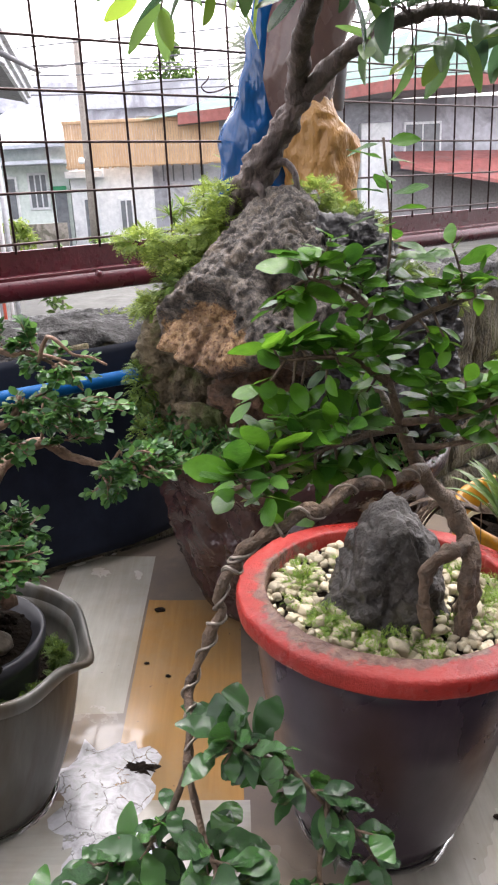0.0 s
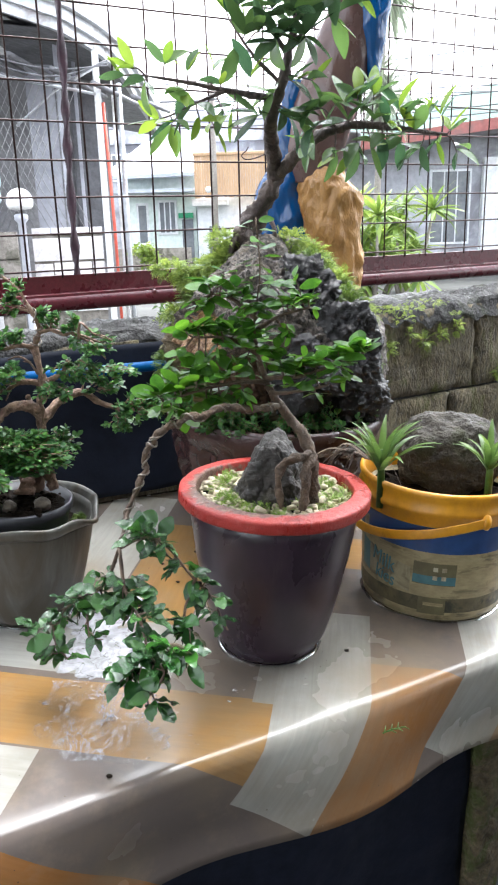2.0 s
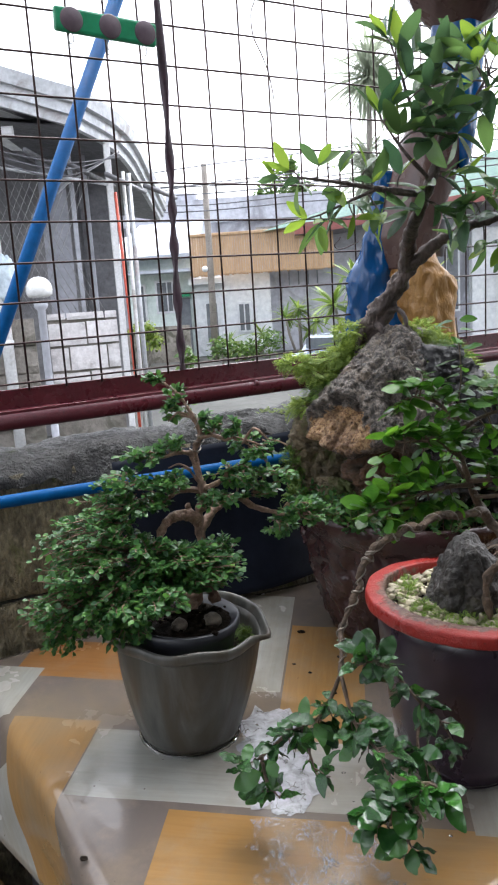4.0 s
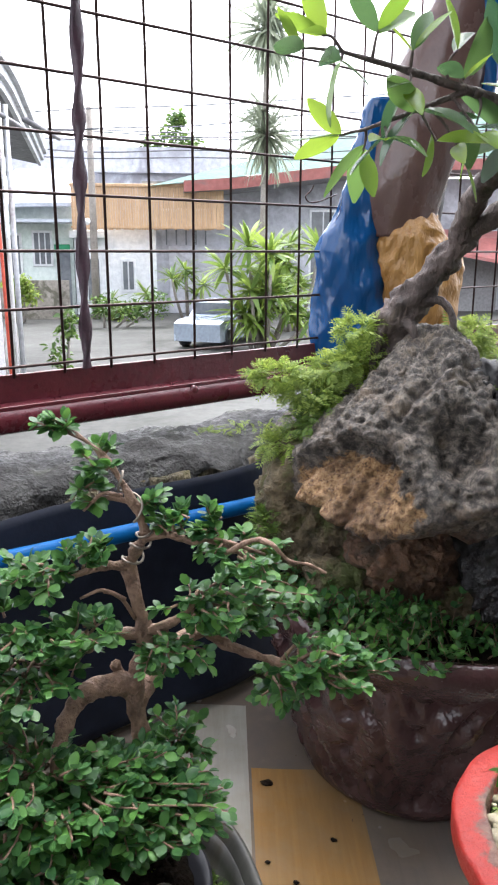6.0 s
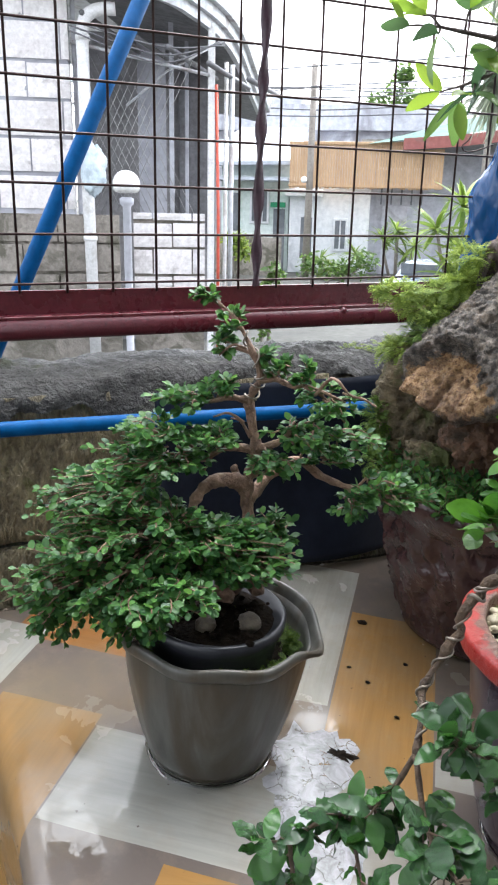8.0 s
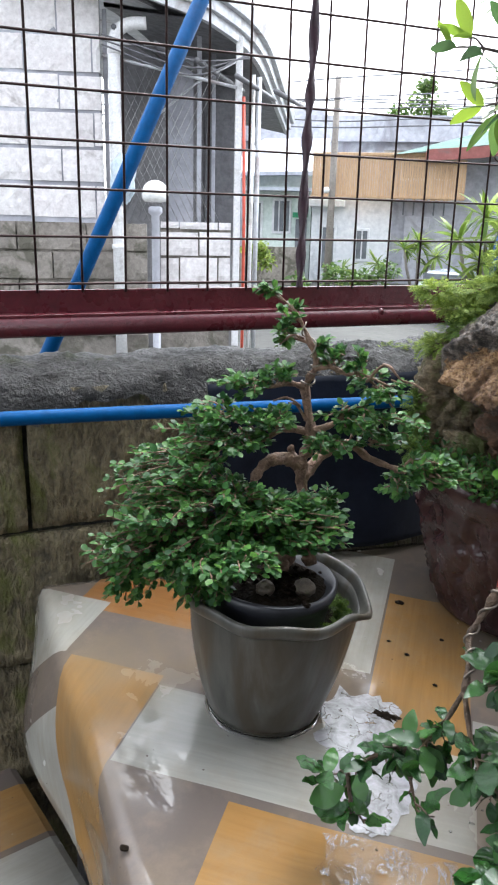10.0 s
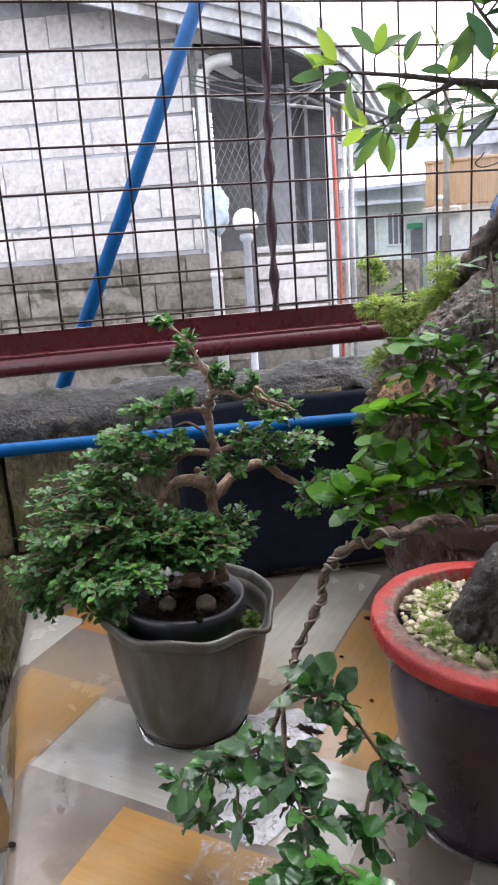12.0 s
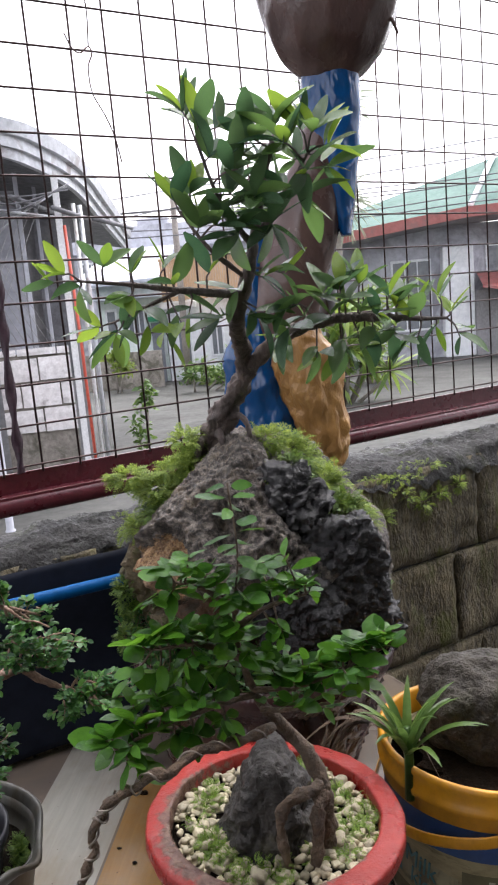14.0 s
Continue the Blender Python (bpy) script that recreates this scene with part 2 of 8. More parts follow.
def surface(name, dark, light, scale=8.0, rough=(0.45, 0.7), bump=0.3, depth=0.002, fine=80.0, metal=0.0, stain=None,
            stain_scale=3.0, stain_at=0.55, random_value=0.0, spec=0.5, coat=0.0, stretch=(1, 1, 1)):
    """A weathered surface: two colours mixed at one scale, stains at another, fine relief."""
    mt, nt, bs = nodes_of(name)
    tc = nt.nodes.new("ShaderNodeTexCoord")
    mp = nt.nodes.new("ShaderNodeMapping")
    mp.inputs["Scale"].default_value = stretch
    nt.links.new(tc.outputs["Object"], mp.inputs[0])
    co = mp.outputs[0]
    big = noise_of(nt, co, scale)
    col = ramp_of(nt, big, [(0.3, dark), (0.7, light)])
    small = noise_of(nt, co, fine, 4.0, 0.65)
    col = mix_of(nt, 0.35, col, ramp_of(nt, small, [(0.3, tuple(c * 0.55 for c in dark)), (0.72, tuple(min(c * 1.35, 1) for c in light))]))
    if stain:
        sn = noise_of(nt, co, stain_scale, 6.0, 0.65, 0.6)
        col = mix_of(nt, ramp_of(nt, sn, [(stain_at, (0, 0, 0)), (stain_at + 0.12, (1, 1, 1))]), col, stain)
    if random_value:
        oi = nt.nodes.new("ShaderNodeObjectInfo")
        hs = nt.nodes.new("ShaderNodeHueSaturation")
        nt.links.new(math_of(nt, "ADD", math_of(nt, "MULTIPLY", oi.outputs["Random"], random_value), 1 - random_value / 2), hs.inputs["Value"])
        nt.links.new(col, hs.inputs["Color"])
        col = hs.outputs[0]
    nt.links.new(col, bs.inputs["Base Color"])
    rr = nt.nodes.new("ShaderNodeMapRange")
    rr.inputs["To Min"].default_value, rr.inputs["To Max"].default_value = rough
    rr.inputs["From Min"].default_value, rr.inputs["From Max"].default_value = 0.3, 0.7
    nt.links.new(noise_of(nt, co, scale * 2.3), rr.inputs[0])
    nt.links.new(rr.outputs[0], bs.inputs["Roughness"])
    bs.inputs["Metallic"].default_value = metal
    bs.inputs["Specular IOR Level"].default_value = spec
    bs.inputs["Coat Weight"].default_value = coat
    bs.inputs["Coat Roughness"].default_value = 0.12
    if bump:
        bump_of(nt, bs, math_of(nt, "ADD", small, math_of(nt, "MULTIPLY", big, 0.6)), bump, depth)
    return mt


def leaf_material(name, dark, light, rough=0.3, glow=0.35, coat=0.0, per="object", spec=0.4):
    """A leaf: glossy above, letting light through; hue and value vary from leaf to leaf."""
    mt, nt, bs = nodes_of(name)
    out = nt.nodes["Material Output"]
    if per == "object":
        rnd = nt.nodes.new("ShaderNodeObjectInfo").outputs["Random"]
    else:
        rnd = nt.nodes.new("ShaderNodeNewGeometry").outputs["Random Per Island"]
    col = ramp_of(nt, rnd, [(0.0, dark), (0.65, tuple(0.5 * (a + b) for a, b in zip(dark, light))), (1.0, light)])
    tc = nt.nodes.new("ShaderNodeTexCoord")
    vein = noise_of(nt, tc.outputs["Object"], 140.0, 3.0)
    col = mix_of(nt, 0.25, col, ramp_of(nt, vein, [(0.3, tuple(c * 0.6 for c in dark)), (0.7, light)]))
    nt.links.new(col, bs.inputs["Base Color"])
    bs.inputs["Roughness"].default_value = rough
    bs.inputs["Specular IOR Level"].default_value = spec
    bs.inputs["Coat Weight"].default_value = coat
    bs.inputs["Coat Roughness"].default_value = 0.12
    bs.inputs["Coat IOR"].default_value = 1.5
    bump_of(nt, bs, vein, 0.5, 0.002)
    tl = nt.nodes.new("ShaderNodeBsdfTranslucent")
    hs = nt.nodes.new("ShaderNodeHueSaturation")
    hs.inputs["Hue"].default_value = 0.485
    hs.inputs["Value"].default_value = 1.6
    nt.links.new(col, hs.inputs["Color"])
    nt.links.new(hs.outputs[0], tl.inputs["Color"])
    mx = nt.nodes.new("ShaderNodeMixShader")
    mx.inputs[0].default_value = glow
    nt.links.new(bs.outputs[0], mx.inputs[1])
    nt.links.new(tl.outputs[0], mx.inputs[2])
    nt.links.new(mx.outputs[0], out.inputs["Surface"])
    return mt


def cloth_material():
    """Vinyl sheet printed with pale, ochre and taupe planks; wet, so glossy."""
    mt, nt, bs = nodes_of("printed_vinyl")
    uv = nt.nodes.new("ShaderNodeUVMap").outputs[0]
    sp = nt.nodes.new("ShaderNodeSeparateXYZ")
    nt.links.new(uv, sp.inputs[0])
    u, v = sp.outputs[0], sp.outputs[1]
    white, ochre, brown, taupe, pale = (0.245, 0.240, 0.215), (0.225, 0.124, 0.042), (0.200, 0.092, 0.030), (0.098, 0.081, 0.072), (0.22, 0.213, 0.192)
    col = taupe
    planks = [(-0.115, -0.005, 0.005, 0.30, ochre, 0), (-0.23, -0.118, 0.115, 0.40, white, 0), (-0.335, 0.0, -0.09, 0.02, white, 1),
              (-0.215, 0.12, -0.20, -0.10, ochre, 1), (0.12, 0.226, -0.22, 0.08, white, 0), (0.097, 0.12, -0.105, 0.0, pale, 0),
              (0.226, 0.34, -0.40, -0.018, brown, 0), (-0.44, -0.098, -0.31, -0.203, white, 1), (-0.45, -0.337, -0.40, 0.035, ochre, 0),
              (-0.50, -0.232, 0.125, 0.22, brown, 1), (-0.60, -0.46, 0.04, 0.145, white, 0), (-0.003, 0.09, 0.04, 0.075, pale, 1),
              (-0.10, 0.12, -0.42, -0.305, brown, 1), (0.34, 0.45, -0.10, 0.25, white, 0), (0.45, 0.56, -0.2, 0.14, ochre, 0),
              (0.12, 0.34, 0.09, 0.19, taupe, 1), (-0.33, -0.1, -0.52, -0.41, white, 1), (-0.56, -0.45, -0.35, -0.02, white, 0),
              (0.0, 0.11, 0.10, 0.40, taupe, 0), (0.11, 0.33, 0.20, 0.30, ochre, 1)]
    for u0, u1, v0, v1, c, lie in planks:
        a = math_of(nt, "MULTIPLY", math_of(nt, "GREATER_THAN", u, u0), math_of(nt, "LESS_THAN", u, u1))
        b = math_of(nt, "MULTIPLY", math_of(nt, "GREATER_THAN", v, v0), math_of(nt, "LESS_THAN", v, v1))
        gr = nt.nodes.new("ShaderNodeMapping")
        gr.inputs["Scale"].default_value = (6, 90, 1) if lie else (90, 6, 1)
        gr.inputs["Location"].default_value = (u0 * 7, v0 * 5, 0)
        nt.links.new(uv, gr.inputs[0])
        grain = ramp_of(nt, noise_of(nt, gr.outputs[0], 1.6, 5.0, 0.6, 0.8), [(0.3, tuple(x * 0.88 for x in c)), (0.7, tuple(min(1, x * 1.07) for x in c))])
        col = mix_of(nt, math_of(nt, "MULTIPLY", a, b), col, grain)
    dirt = noise_of(nt, uv, 14.0, 8.0, 0.72, 0.2)
    col = mix_of(nt, ramp_of(nt, dirt, [(0.5, (0, 0, 0)), (0.8, (0.5, 0.5, 0.5))]), col, (0.22, 0.17, 0.12))
    wash = noise_of(nt, uv, 6.0, 7.0, 0.62, 0.2)
    col = mix_of(nt, ramp_of(nt, wash, [(0.42, (0, 0, 0)), (0.66, (0.6, 0.6, 0.6))]), col, (0.15, 0.118, 0.078))
    speck = noise_of(nt, uv, 130.0, 2.0)
    col = mix_of(nt, ramp_of(nt, speck, [(0.73, (0, 0, 0)), (0.76, (0.8, 0.8, 0.8))]), col, (0.06, 0.04, 0.03))
    nt.links.new(col, bs.inputs["Base Color"])
    rr = nt.nodes.new("ShaderNodeMapRange")
    rr.inputs["From Min"].default_value, rr.inputs["From Max"].default_value = 0.28, 0.72
    rr.inputs["To Min"].default_value, rr.inputs["To Max"].default_value = 0.11, 0.34
    nt.links.new(noise_of(nt, uv, 7.0, 4.0), rr.inputs[0])
    puddle = ramp_of(nt, noise_of(nt, uv, 11.0, 6.0, 0.6, 0.3), [(0.50, (0, 0, 0)), (0.53, (1, 1, 1))])
    puddle = math_of(nt, "MULTIPLY", puddle, math_of(nt, "LESS_THAN", u, -0.02))
    nt.links.new(mix_of(nt, puddle, rr.outputs[0], (0.04, 0.04, 0.04)), bs.inputs["Roughness"])
    bs.inputs["Specular IOR Level"].default_value = 0.40
    bump_of(nt, bs, noise_of(nt, uv, 22.0, 4.0, 0.5), 0.12, 0.004)
    return mt


def stone_material():
    """Pitted grey stone with a fresh ochre break low on the front."""
    mt, nt, bs = nodes_of("pitted_stone")
    tc = nt.nodes.new("ShaderNodeTexCoord")
    co = tc.outputs["Object"]
    streak = nt.nodes.new("ShaderNodeMapping")
    streak.inputs["Scale"].default_value = (1.7, 1.7, 0.55)
    streak.inputs["Rotation"].default_value = (0.1, 0.5, 0.0)
    nt.links.new(co, streak.inputs[0])
    big, small = noise_of(nt, streak.outputs[0], 20.0, 9.0, 0.72, 0.4), noise_of(nt, co, 150.0, 9.0, 0.78)
    col = ramp_of(nt, big, [(0.36, (0.020, 0.016, 0.014)), (0.50, (0.088, 0.074, 0.064)), (0.64, (0.25, 0.215, 0.185))])
    col = mix_of(nt, 0.74, col, ramp_of(nt, small, [(0.39, (0.006, 0.005, 0.0045)), (0.48, (0.068, 0.056, 0.047)), (0.60, (0.30, 0.25, 0.205))]))
    col = mix_of(nt, ramp_of(nt, noise_of(nt, co, 38.0, 6.0, 0.7), [(0.54, (0, 0, 0)), (0.68, (0.5, 0.5, 0.5))]), col, (0.21, 0.145, 0.085))
    mp = nt.nodes.new("ShaderNodeMapping")
    mp.inputs["Location"].default_value = STONE_BREAK
    nt.links.new(co, mp.inputs[0])
    sc = nt.nodes.new("ShaderNodeVectorMath")
    sc.operation = "MULTIPLY"
    sc.inputs[1].default_value = (1 / 0.060, 1 / 0.09, 1 / 0.036)
    nt.links.new(mp.outputs[0], sc.inputs[0])
    ln = nt.nodes.new("ShaderNodeVectorMath")
    ln.operation = "LENGTH"
    nt.links.new(sc.outputs[0], ln.inputs[0])
    edge = math_of(nt, "ADD", ln.outputs["Value"], math_of(nt, "MULTIPLY", noise_of(nt, co, 24.0, 6.0, 0.7), 1.5))
    grit = noise_of(nt, co, 260.0, 6.0, 0.7)
    ochre = ramp_of(nt, grit, [(0.36, (0.07, 0.032, 0.014)), (0.46, (0.34, 0.185, 0.080)), (0.62, (0.60, 0.39, 0.195))])
    inside = ramp_of(nt, math_of(nt, "MULTIPLY", edge, 0.5), [(0.0, (1, 1, 1)), (0.80, (1, 1, 1)), (0.84, (0, 0, 0))])
    col = mix_of(nt, inside, col, ochre)
    low = nt.nodes.new("ShaderNodeVectorMath")
    low.operation = "DISTANCE"
    nt.links.new(co, low.inputs[0])
    low.inputs[1].default_value = (-0.050, -0.085, 0.066)
    rust = math_of(nt, "ADD", math_of(nt, "MULTIPLY", low.outputs["Value"], 6.6), math_of(nt, "MULTIPLY", noise_of(nt, co, 30.0, 7.0, 0.7), 0.6))
    col = mix_of(nt, ramp_of(nt, rust, [(0.78, (0.8, 0.8, 0.8)), (0.95, (0, 0, 0))]), col, ramp_of(nt, small, [(0.4, (0.020, 0.010, 0.006)), (0.6, (0.16, 0.080, 0.045))]))
    nt.links.new(col, bs.inputs["Base Color"])
    bs.inputs["Roughness"].default_value = 0.62
    pits = nt.nodes.new("ShaderNodeTexVoronoi")
    pits.inputs["Scale"].default_value = 110.0
    nt.links.new(co, pits.inputs["Vector"])
    bump_of(nt, bs, math_of(nt, "ADD", math_of(nt, "MULTIPLY", pits.outputs["Distance"], 0.4), small), 1.0, 0.008)
    return mt


def rim_material():
    """Wet red enamel, worn pink on the outer edge, with soil dried along part of the inner edge."""
    mt, nt, bs = nodes_of("chipped_red_paint")
    tc = nt.nodes.new("ShaderNodeTexCoord")
    co = tc.outputs["Object"]
    big, small = noise_of(nt, co, 26.0, 5.0, 0.65), noise_of(nt, co, 150.0, 6.0, 0.7)
    col = ramp_of(nt, big, [(0.3, (0.20, 0.010, 0.007)), (0.7, (0.31, 0.022, 0.015))])
    col = mix_of(nt, ramp_of(nt, noise_of(nt, co, 55.0, 7.0, 0.75), [(0.58, (0, 0, 0)), (0.68, (0.4, 0.4, 0.4))]), col, (0.33, 0.10, 0.085))
    sp = nt.nodes.new("ShaderNodeSeparateXYZ")
    nt.links.new(co, sp.inputs[0])
    x, y = sp.outputs[0], sp.outputs[1]
    radius = math_of(nt, "SQRT", math_of(nt, "ADD", math_of(nt, "MULTIPLY", x, x), math_of(nt, "MULTIPLY", y, y)))
    lean = math_of(nt, "ADD", math_of(nt, "MULTIPLY", x, 0.62), math_of(nt, "MULTIPLY", y, 0.70))
    reach = math_of(nt, "ADD", math_of(nt, "MULTIPLY", math_of(nt, "ADD", lean, 0.03), 0.13), math_of(nt, "MULTIPLY", math_of(nt, "SUBTRACT", noise_of(nt, co, 45.0, 7.0, 0.75), 0.5), 0.040))
    soil = ramp_of(nt, math_of(nt, "MULTIPLY", math_of(nt, "ADD", math_of(nt, "SUBTRACT", radius, 0.0905), reach), 30.0), [(0.0, (0.85, 0.85, 0.85)), (0.10, (0, 0, 0))])
    col = mix_of(nt, soil, col, ramp_of(nt, small, [(0.4, (0.035, 0.026, 0.018)), (0.62, (0.17, 0.125, 0.09))]))
    col = mix_of(nt, ramp_of(nt, small, [(0.66, (0, 0, 0)), (0.70, (0.8, 0.8, 0.8))]), col, (0.04, 0.018, 0.014))
    nt.links.new(col, bs.inputs["Base Color"])
    nt.links.new(ramp_of(nt, big, [(0.35, (0.22, 0.22, 0.22)), (0.65, (0.5, 0.5, 0.5))]), bs.inputs["Roughness"])
    bs.inputs["Specular IOR Level"].default_value = 0.4
    bump_of(nt, bs, math_of(nt, "ADD", small, big), 0.8, 0.0025)
    return mt


STONE_BREAK = (0.094, 0.125, -0.126)
M = {
    "cloth": cloth_material(),
    "stone": stone_material(),
    "dark_stone": surface("black_lava", (0.003, 0.0028, 0.003), (0.015, 0.0132, 0.0138), 26, (0.08, 0.30), 1.0, 0.006, 130, stain=(0.03, 0.035, 0.012), stain_scale=9, stain_at=0.66),
    "crust": surface("mossy_crusted_stone", (0.030, 0.022, 0.012), (0.17, 0.128, 0.070), 30, (0.6, 0.9), 1.0, 0.008, 120, stain=(0.07, 0.085, 0.02), stain_scale=18, stain_at=0.5),
    "rust_stone": surface("rust_brown_stone", (0.024, 0.012, 0.007), (0.165, 0.085, 0.046), 34, (0.6, 0.9), 1.0, 0.007, 140, stain=(0.05, 0.035, 0.022), stain_scale=22, stain_at=0.56),
    "soft_stone": surface("smooth_grey_stone", (0.005, 0.0045, 0.004), (0.046, 0.038, 0.031), 34, (0.35, 0.7), 1.0, 0.005, 150, stain=(0.042, 0.036, 0.018), stain_scale=20, stain_at=0.56, spec=0.4),
    "boulder": surface("weathered_boulder", (0.010, 0.0085, 0.006), (0.066, 0.056, 0.042), 34, (0.4, 0.8), 1.0, 0.007, 150, stain=(0.030, 0.030, 0.013), stain_scale=20, stain_at=0.5, spec=0.3),
    "glaze": surface("dark_glazed_clay", (0.016, 0.010, 0.016), (0.034, 0.021, 0.031), 9, (0.2, 0.40), 0.15, 0.0008, 60, stain=(0.055, 0.037, 0.042), stain_scale=11, stain_at=0.62, spec=0.5, stretch=(1, 1, 0.6)),
    "red": rim_material(),
    "grey_plastic": surface("faded_grey_plastic", (0.046, 0.045, 0.040), (0.096, 0.094, 0.083), 12, (0.28, 0.5), 0.15, 0.0008, 50, stain=(0.055, 0.045, 0.032), stain_scale=9, stain_at=0.5, spec=0.35, stretch=(1.6, 1.6, 0.2)),
    "black_plastic": surface("black_nursery_plastic", (0.012, 0.013, 0.017), (0.028, 0.029, 0.036), 12, (0.3, 0.5), 0.1, 0.0006, 60),
    "yellow": surface("yellow_plastic", (0.44, 0.185, 0.008), (0.58, 0.27, 0.012), 12, (0.3, 0.45), 0.05, 0.0005, 60, stain=(0.25, 0.11, 0.012), stain_scale=16, stain_at=0.6),
    "bucket_tan": surface("faded_bucket_print", (0.19, 0.148, 0.075), (0.31, 0.26, 0.145), 14, (0.3, 0.5), 0.05, 0.0005, 60, stain=(0.095, 0.075, 0.036), stain_scale=22, stain_at=0.52, stretch=(1, 1, 3)),
    "bucket_blue": surface("blue_bucket_print", (0.012, 0.035, 0.11), (0.02, 0.06, 0.17), 14, (0.3, 0.45), 0.05, 0.0005, 60),
    "bucket_white": surface("pale_bucket_print", (0.30, 0.27, 0.19), (0.40, 0.37, 0.27), 14, (0.3, 0.5), 0.05, 0.0005, 60, stain=(0.16, 0.12, 0.07), stain_scale=25, stain_at=0.52),
    "bucket_cream": surface("cream_bucket_print", (0.20, 0.17, 0.10), (0.30, 0.265, 0.165), 14, (0.3, 0.5), 0.05, 0.0005, 60, stain=(0.10, 0.08, 0.045), stain_scale=25, stain_at=0.5),
    "bucket_olive": surface("olive_bucket_print", (0.07, 0.06, 0.03), (0.12, 0.105, 0.05), 24, (0.3, 0.5), 0.05, 0.0005, 60, stain=(0.15, 0.125, 0.06), stain_scale=40, stain_at=0.6),
    "bucket_grime": surface("grimy_bucket_foot", (0.045, 0.038, 0.02), (0.12, 0.098, 0.045), 18, (0.4, 0.7), 0.2, 0.0008, 70, stain=(0.02, 0.02, 0.012), stain_scale=30, stain_at=0.5),
    "bucket_teal": surface("teal_print", (0.03, 0.10, 0.12), (0.06, 0.16, 0.18), 20, (0.35, 0.5), 0.05, 0.0005, 60),
    "brown_pot": surface("wet_brown_plastic", (0.026, 0.013, 0.013), (0.068, 0.034, 0.033), 9, (0.10, 0.34), 0.8, 0.006, 30, stain=(0.095, 0.06, 0.056), stain_scale=30, stain_at=0.66),
    "soil": surface("damp_soil", (0.003, 0.0025, 0.002), (0.022, 0.015, 0.010), 60, (0.7, 0.95), 1.0, 0.008, 190, spec=0.06),
    "tan_stone": surface("tan_stone", (0.05, 0.038, 0.028), (0.13, 0.105, 0.078), 60, (0.5, 0.8), 0.8, 0.002, 220, stain=(0.07, 0.07, 0.035), stain_scale=40, stain_at=0.56),
    "pebble": surface("pale_gravel", (0.26, 0.225, 0.145), (0.47, 0.41, 0.29), 30, (0.4, 0.65), 0.3, 0.001, 200, stain=(0.17, 0.17, 0.09), stain_scale=25, stain_at=0.58, random_value=0.6),
    "bark_grey": surface("grey_bark", (0.016, 0.011, 0.010), (0.125, 0.090, 0.078), 45, (0.5, 0.85), 1.0, 0.005, 170, stain=(0.19, 0.145, 0.125), stain_scale=60, stain_at=0.6, stretch=(1.4, 1.4, 0.55)),
    "bark_brown": surface("tan_bark", (0.065, 0.036, 0.024), (0.30, 0.185, 0.125), 60, (0.55, 0.85), 1.0, 0.003, 220, stain=(0.10, 0.055, 0.035), stain_scale=50, stain_at=0.58),
    "bark_wired": surface("dark_brown_bark", (0.022, 0.013, 0.008), (0.135, 0.085, 0.050), 60, (0.45, 0.8), 1.0, 0.004, 220, stain=(0.20, 0.14, 0.085), stain_scale=50, stain_at=0.62),
    "alu_wire": surface("dull_aluminium_wire", (0.13, 0.105, 0.085), (0.28, 0.24, 0.20), 60, (0.3, 0.5), 0.1, 0.0005, 200, metal=0.6),
    "maroon": surface("maroon_enamel", (0.060, 0.009, 0.015), (0.105, 0.016, 0.023), 7, (0.16, 0.42), 0.5, 0.0015, 160, stain=(0.028, 0.010, 0.012), stain_scale=75, stain_at=0.62),
    "wire": surface("dark_rusty_wire", (0.02, 0.012, 0.012), (0.06, 0.03, 0.026), 30, (0.4, 0.65), 0.3, 0.0005, 200, metal=0.5),
    "block": surface("wet_mossy_block", (0.022, 0.018, 0.010), (0.21, 0.172, 0.100), 30, (0.4, 0.85), 1.0, 0.010, 120, stain=(0.085, 0.092, 0.020), stain_scale=15, stain_at=0.54, random_value=0.3, spec=0.4, stretch=(1.3, 1.3, 0.6)),
    "mortar": surface("dark_wet_mortar", (0.003, 0.003, 0.003), (0.034, 0.032, 0.029), 30, (0.25, 0.75), 1.0, 0.010, 140, stain=(0.028, 0.034, 0.009), stain_scale=8, stain_at=0.56, spec=0.35),
    "black_sheet": surface("near_black_sheet", (0.005, 0.007, 0.013), (0.010, 0.013, 0.023), 6, (0.5, 0.75), 0.3, 0.003, 40, spec=0.15),
    "pvc_blue": surface("blue_pvc", (0.002, 0.055, 0.17), (0.003, 0.075, 0.225), 9, (0.4, 0.6), 0.05, 0.0005, 60, stain=(0.006, 0.045, 0.11), stain_scale=14, stain_at=0.65, spec=0.08),
    "pvc_white": surface("white_pvc", (0.632, 0.632, 0.644), (0.828, 0.828, 0.839), 6, (0.3, 0.5), 0.05, 0.0005, 60, stain=(0.460, 0.448, 0.425), stain_scale=5),
    "strap": surface("maroon_rubber_strap", (0.018, 0.009, 0.016), (0.062, 0.026, 0.040), 35, (0.3, 0.55), 0.6, 0.002, 120),
    "sack_brown": surface("brown_plastic_sheet", (0.060, 0.033, 0.030), (0.115, 0.068, 0.056), 6, (0.14, 0.36), 0.5, 0.008, 18, stain=(0.14, 0.09, 0.07), stain_scale=9, stain_at=0.64, stretch=(1, 1, 0.7)),
    "sack_gold": surface("gold_foil_sack", (0.24, 0.115, 0.028), (0.40, 0.215, 0.065), 16, (0.25, 0.5), 1.0, 0.010, 34, stain=(0.46, 0.28, 0.11), stain_scale=22, stain_at=0.62, stretch=(1, 1, 0.5)),
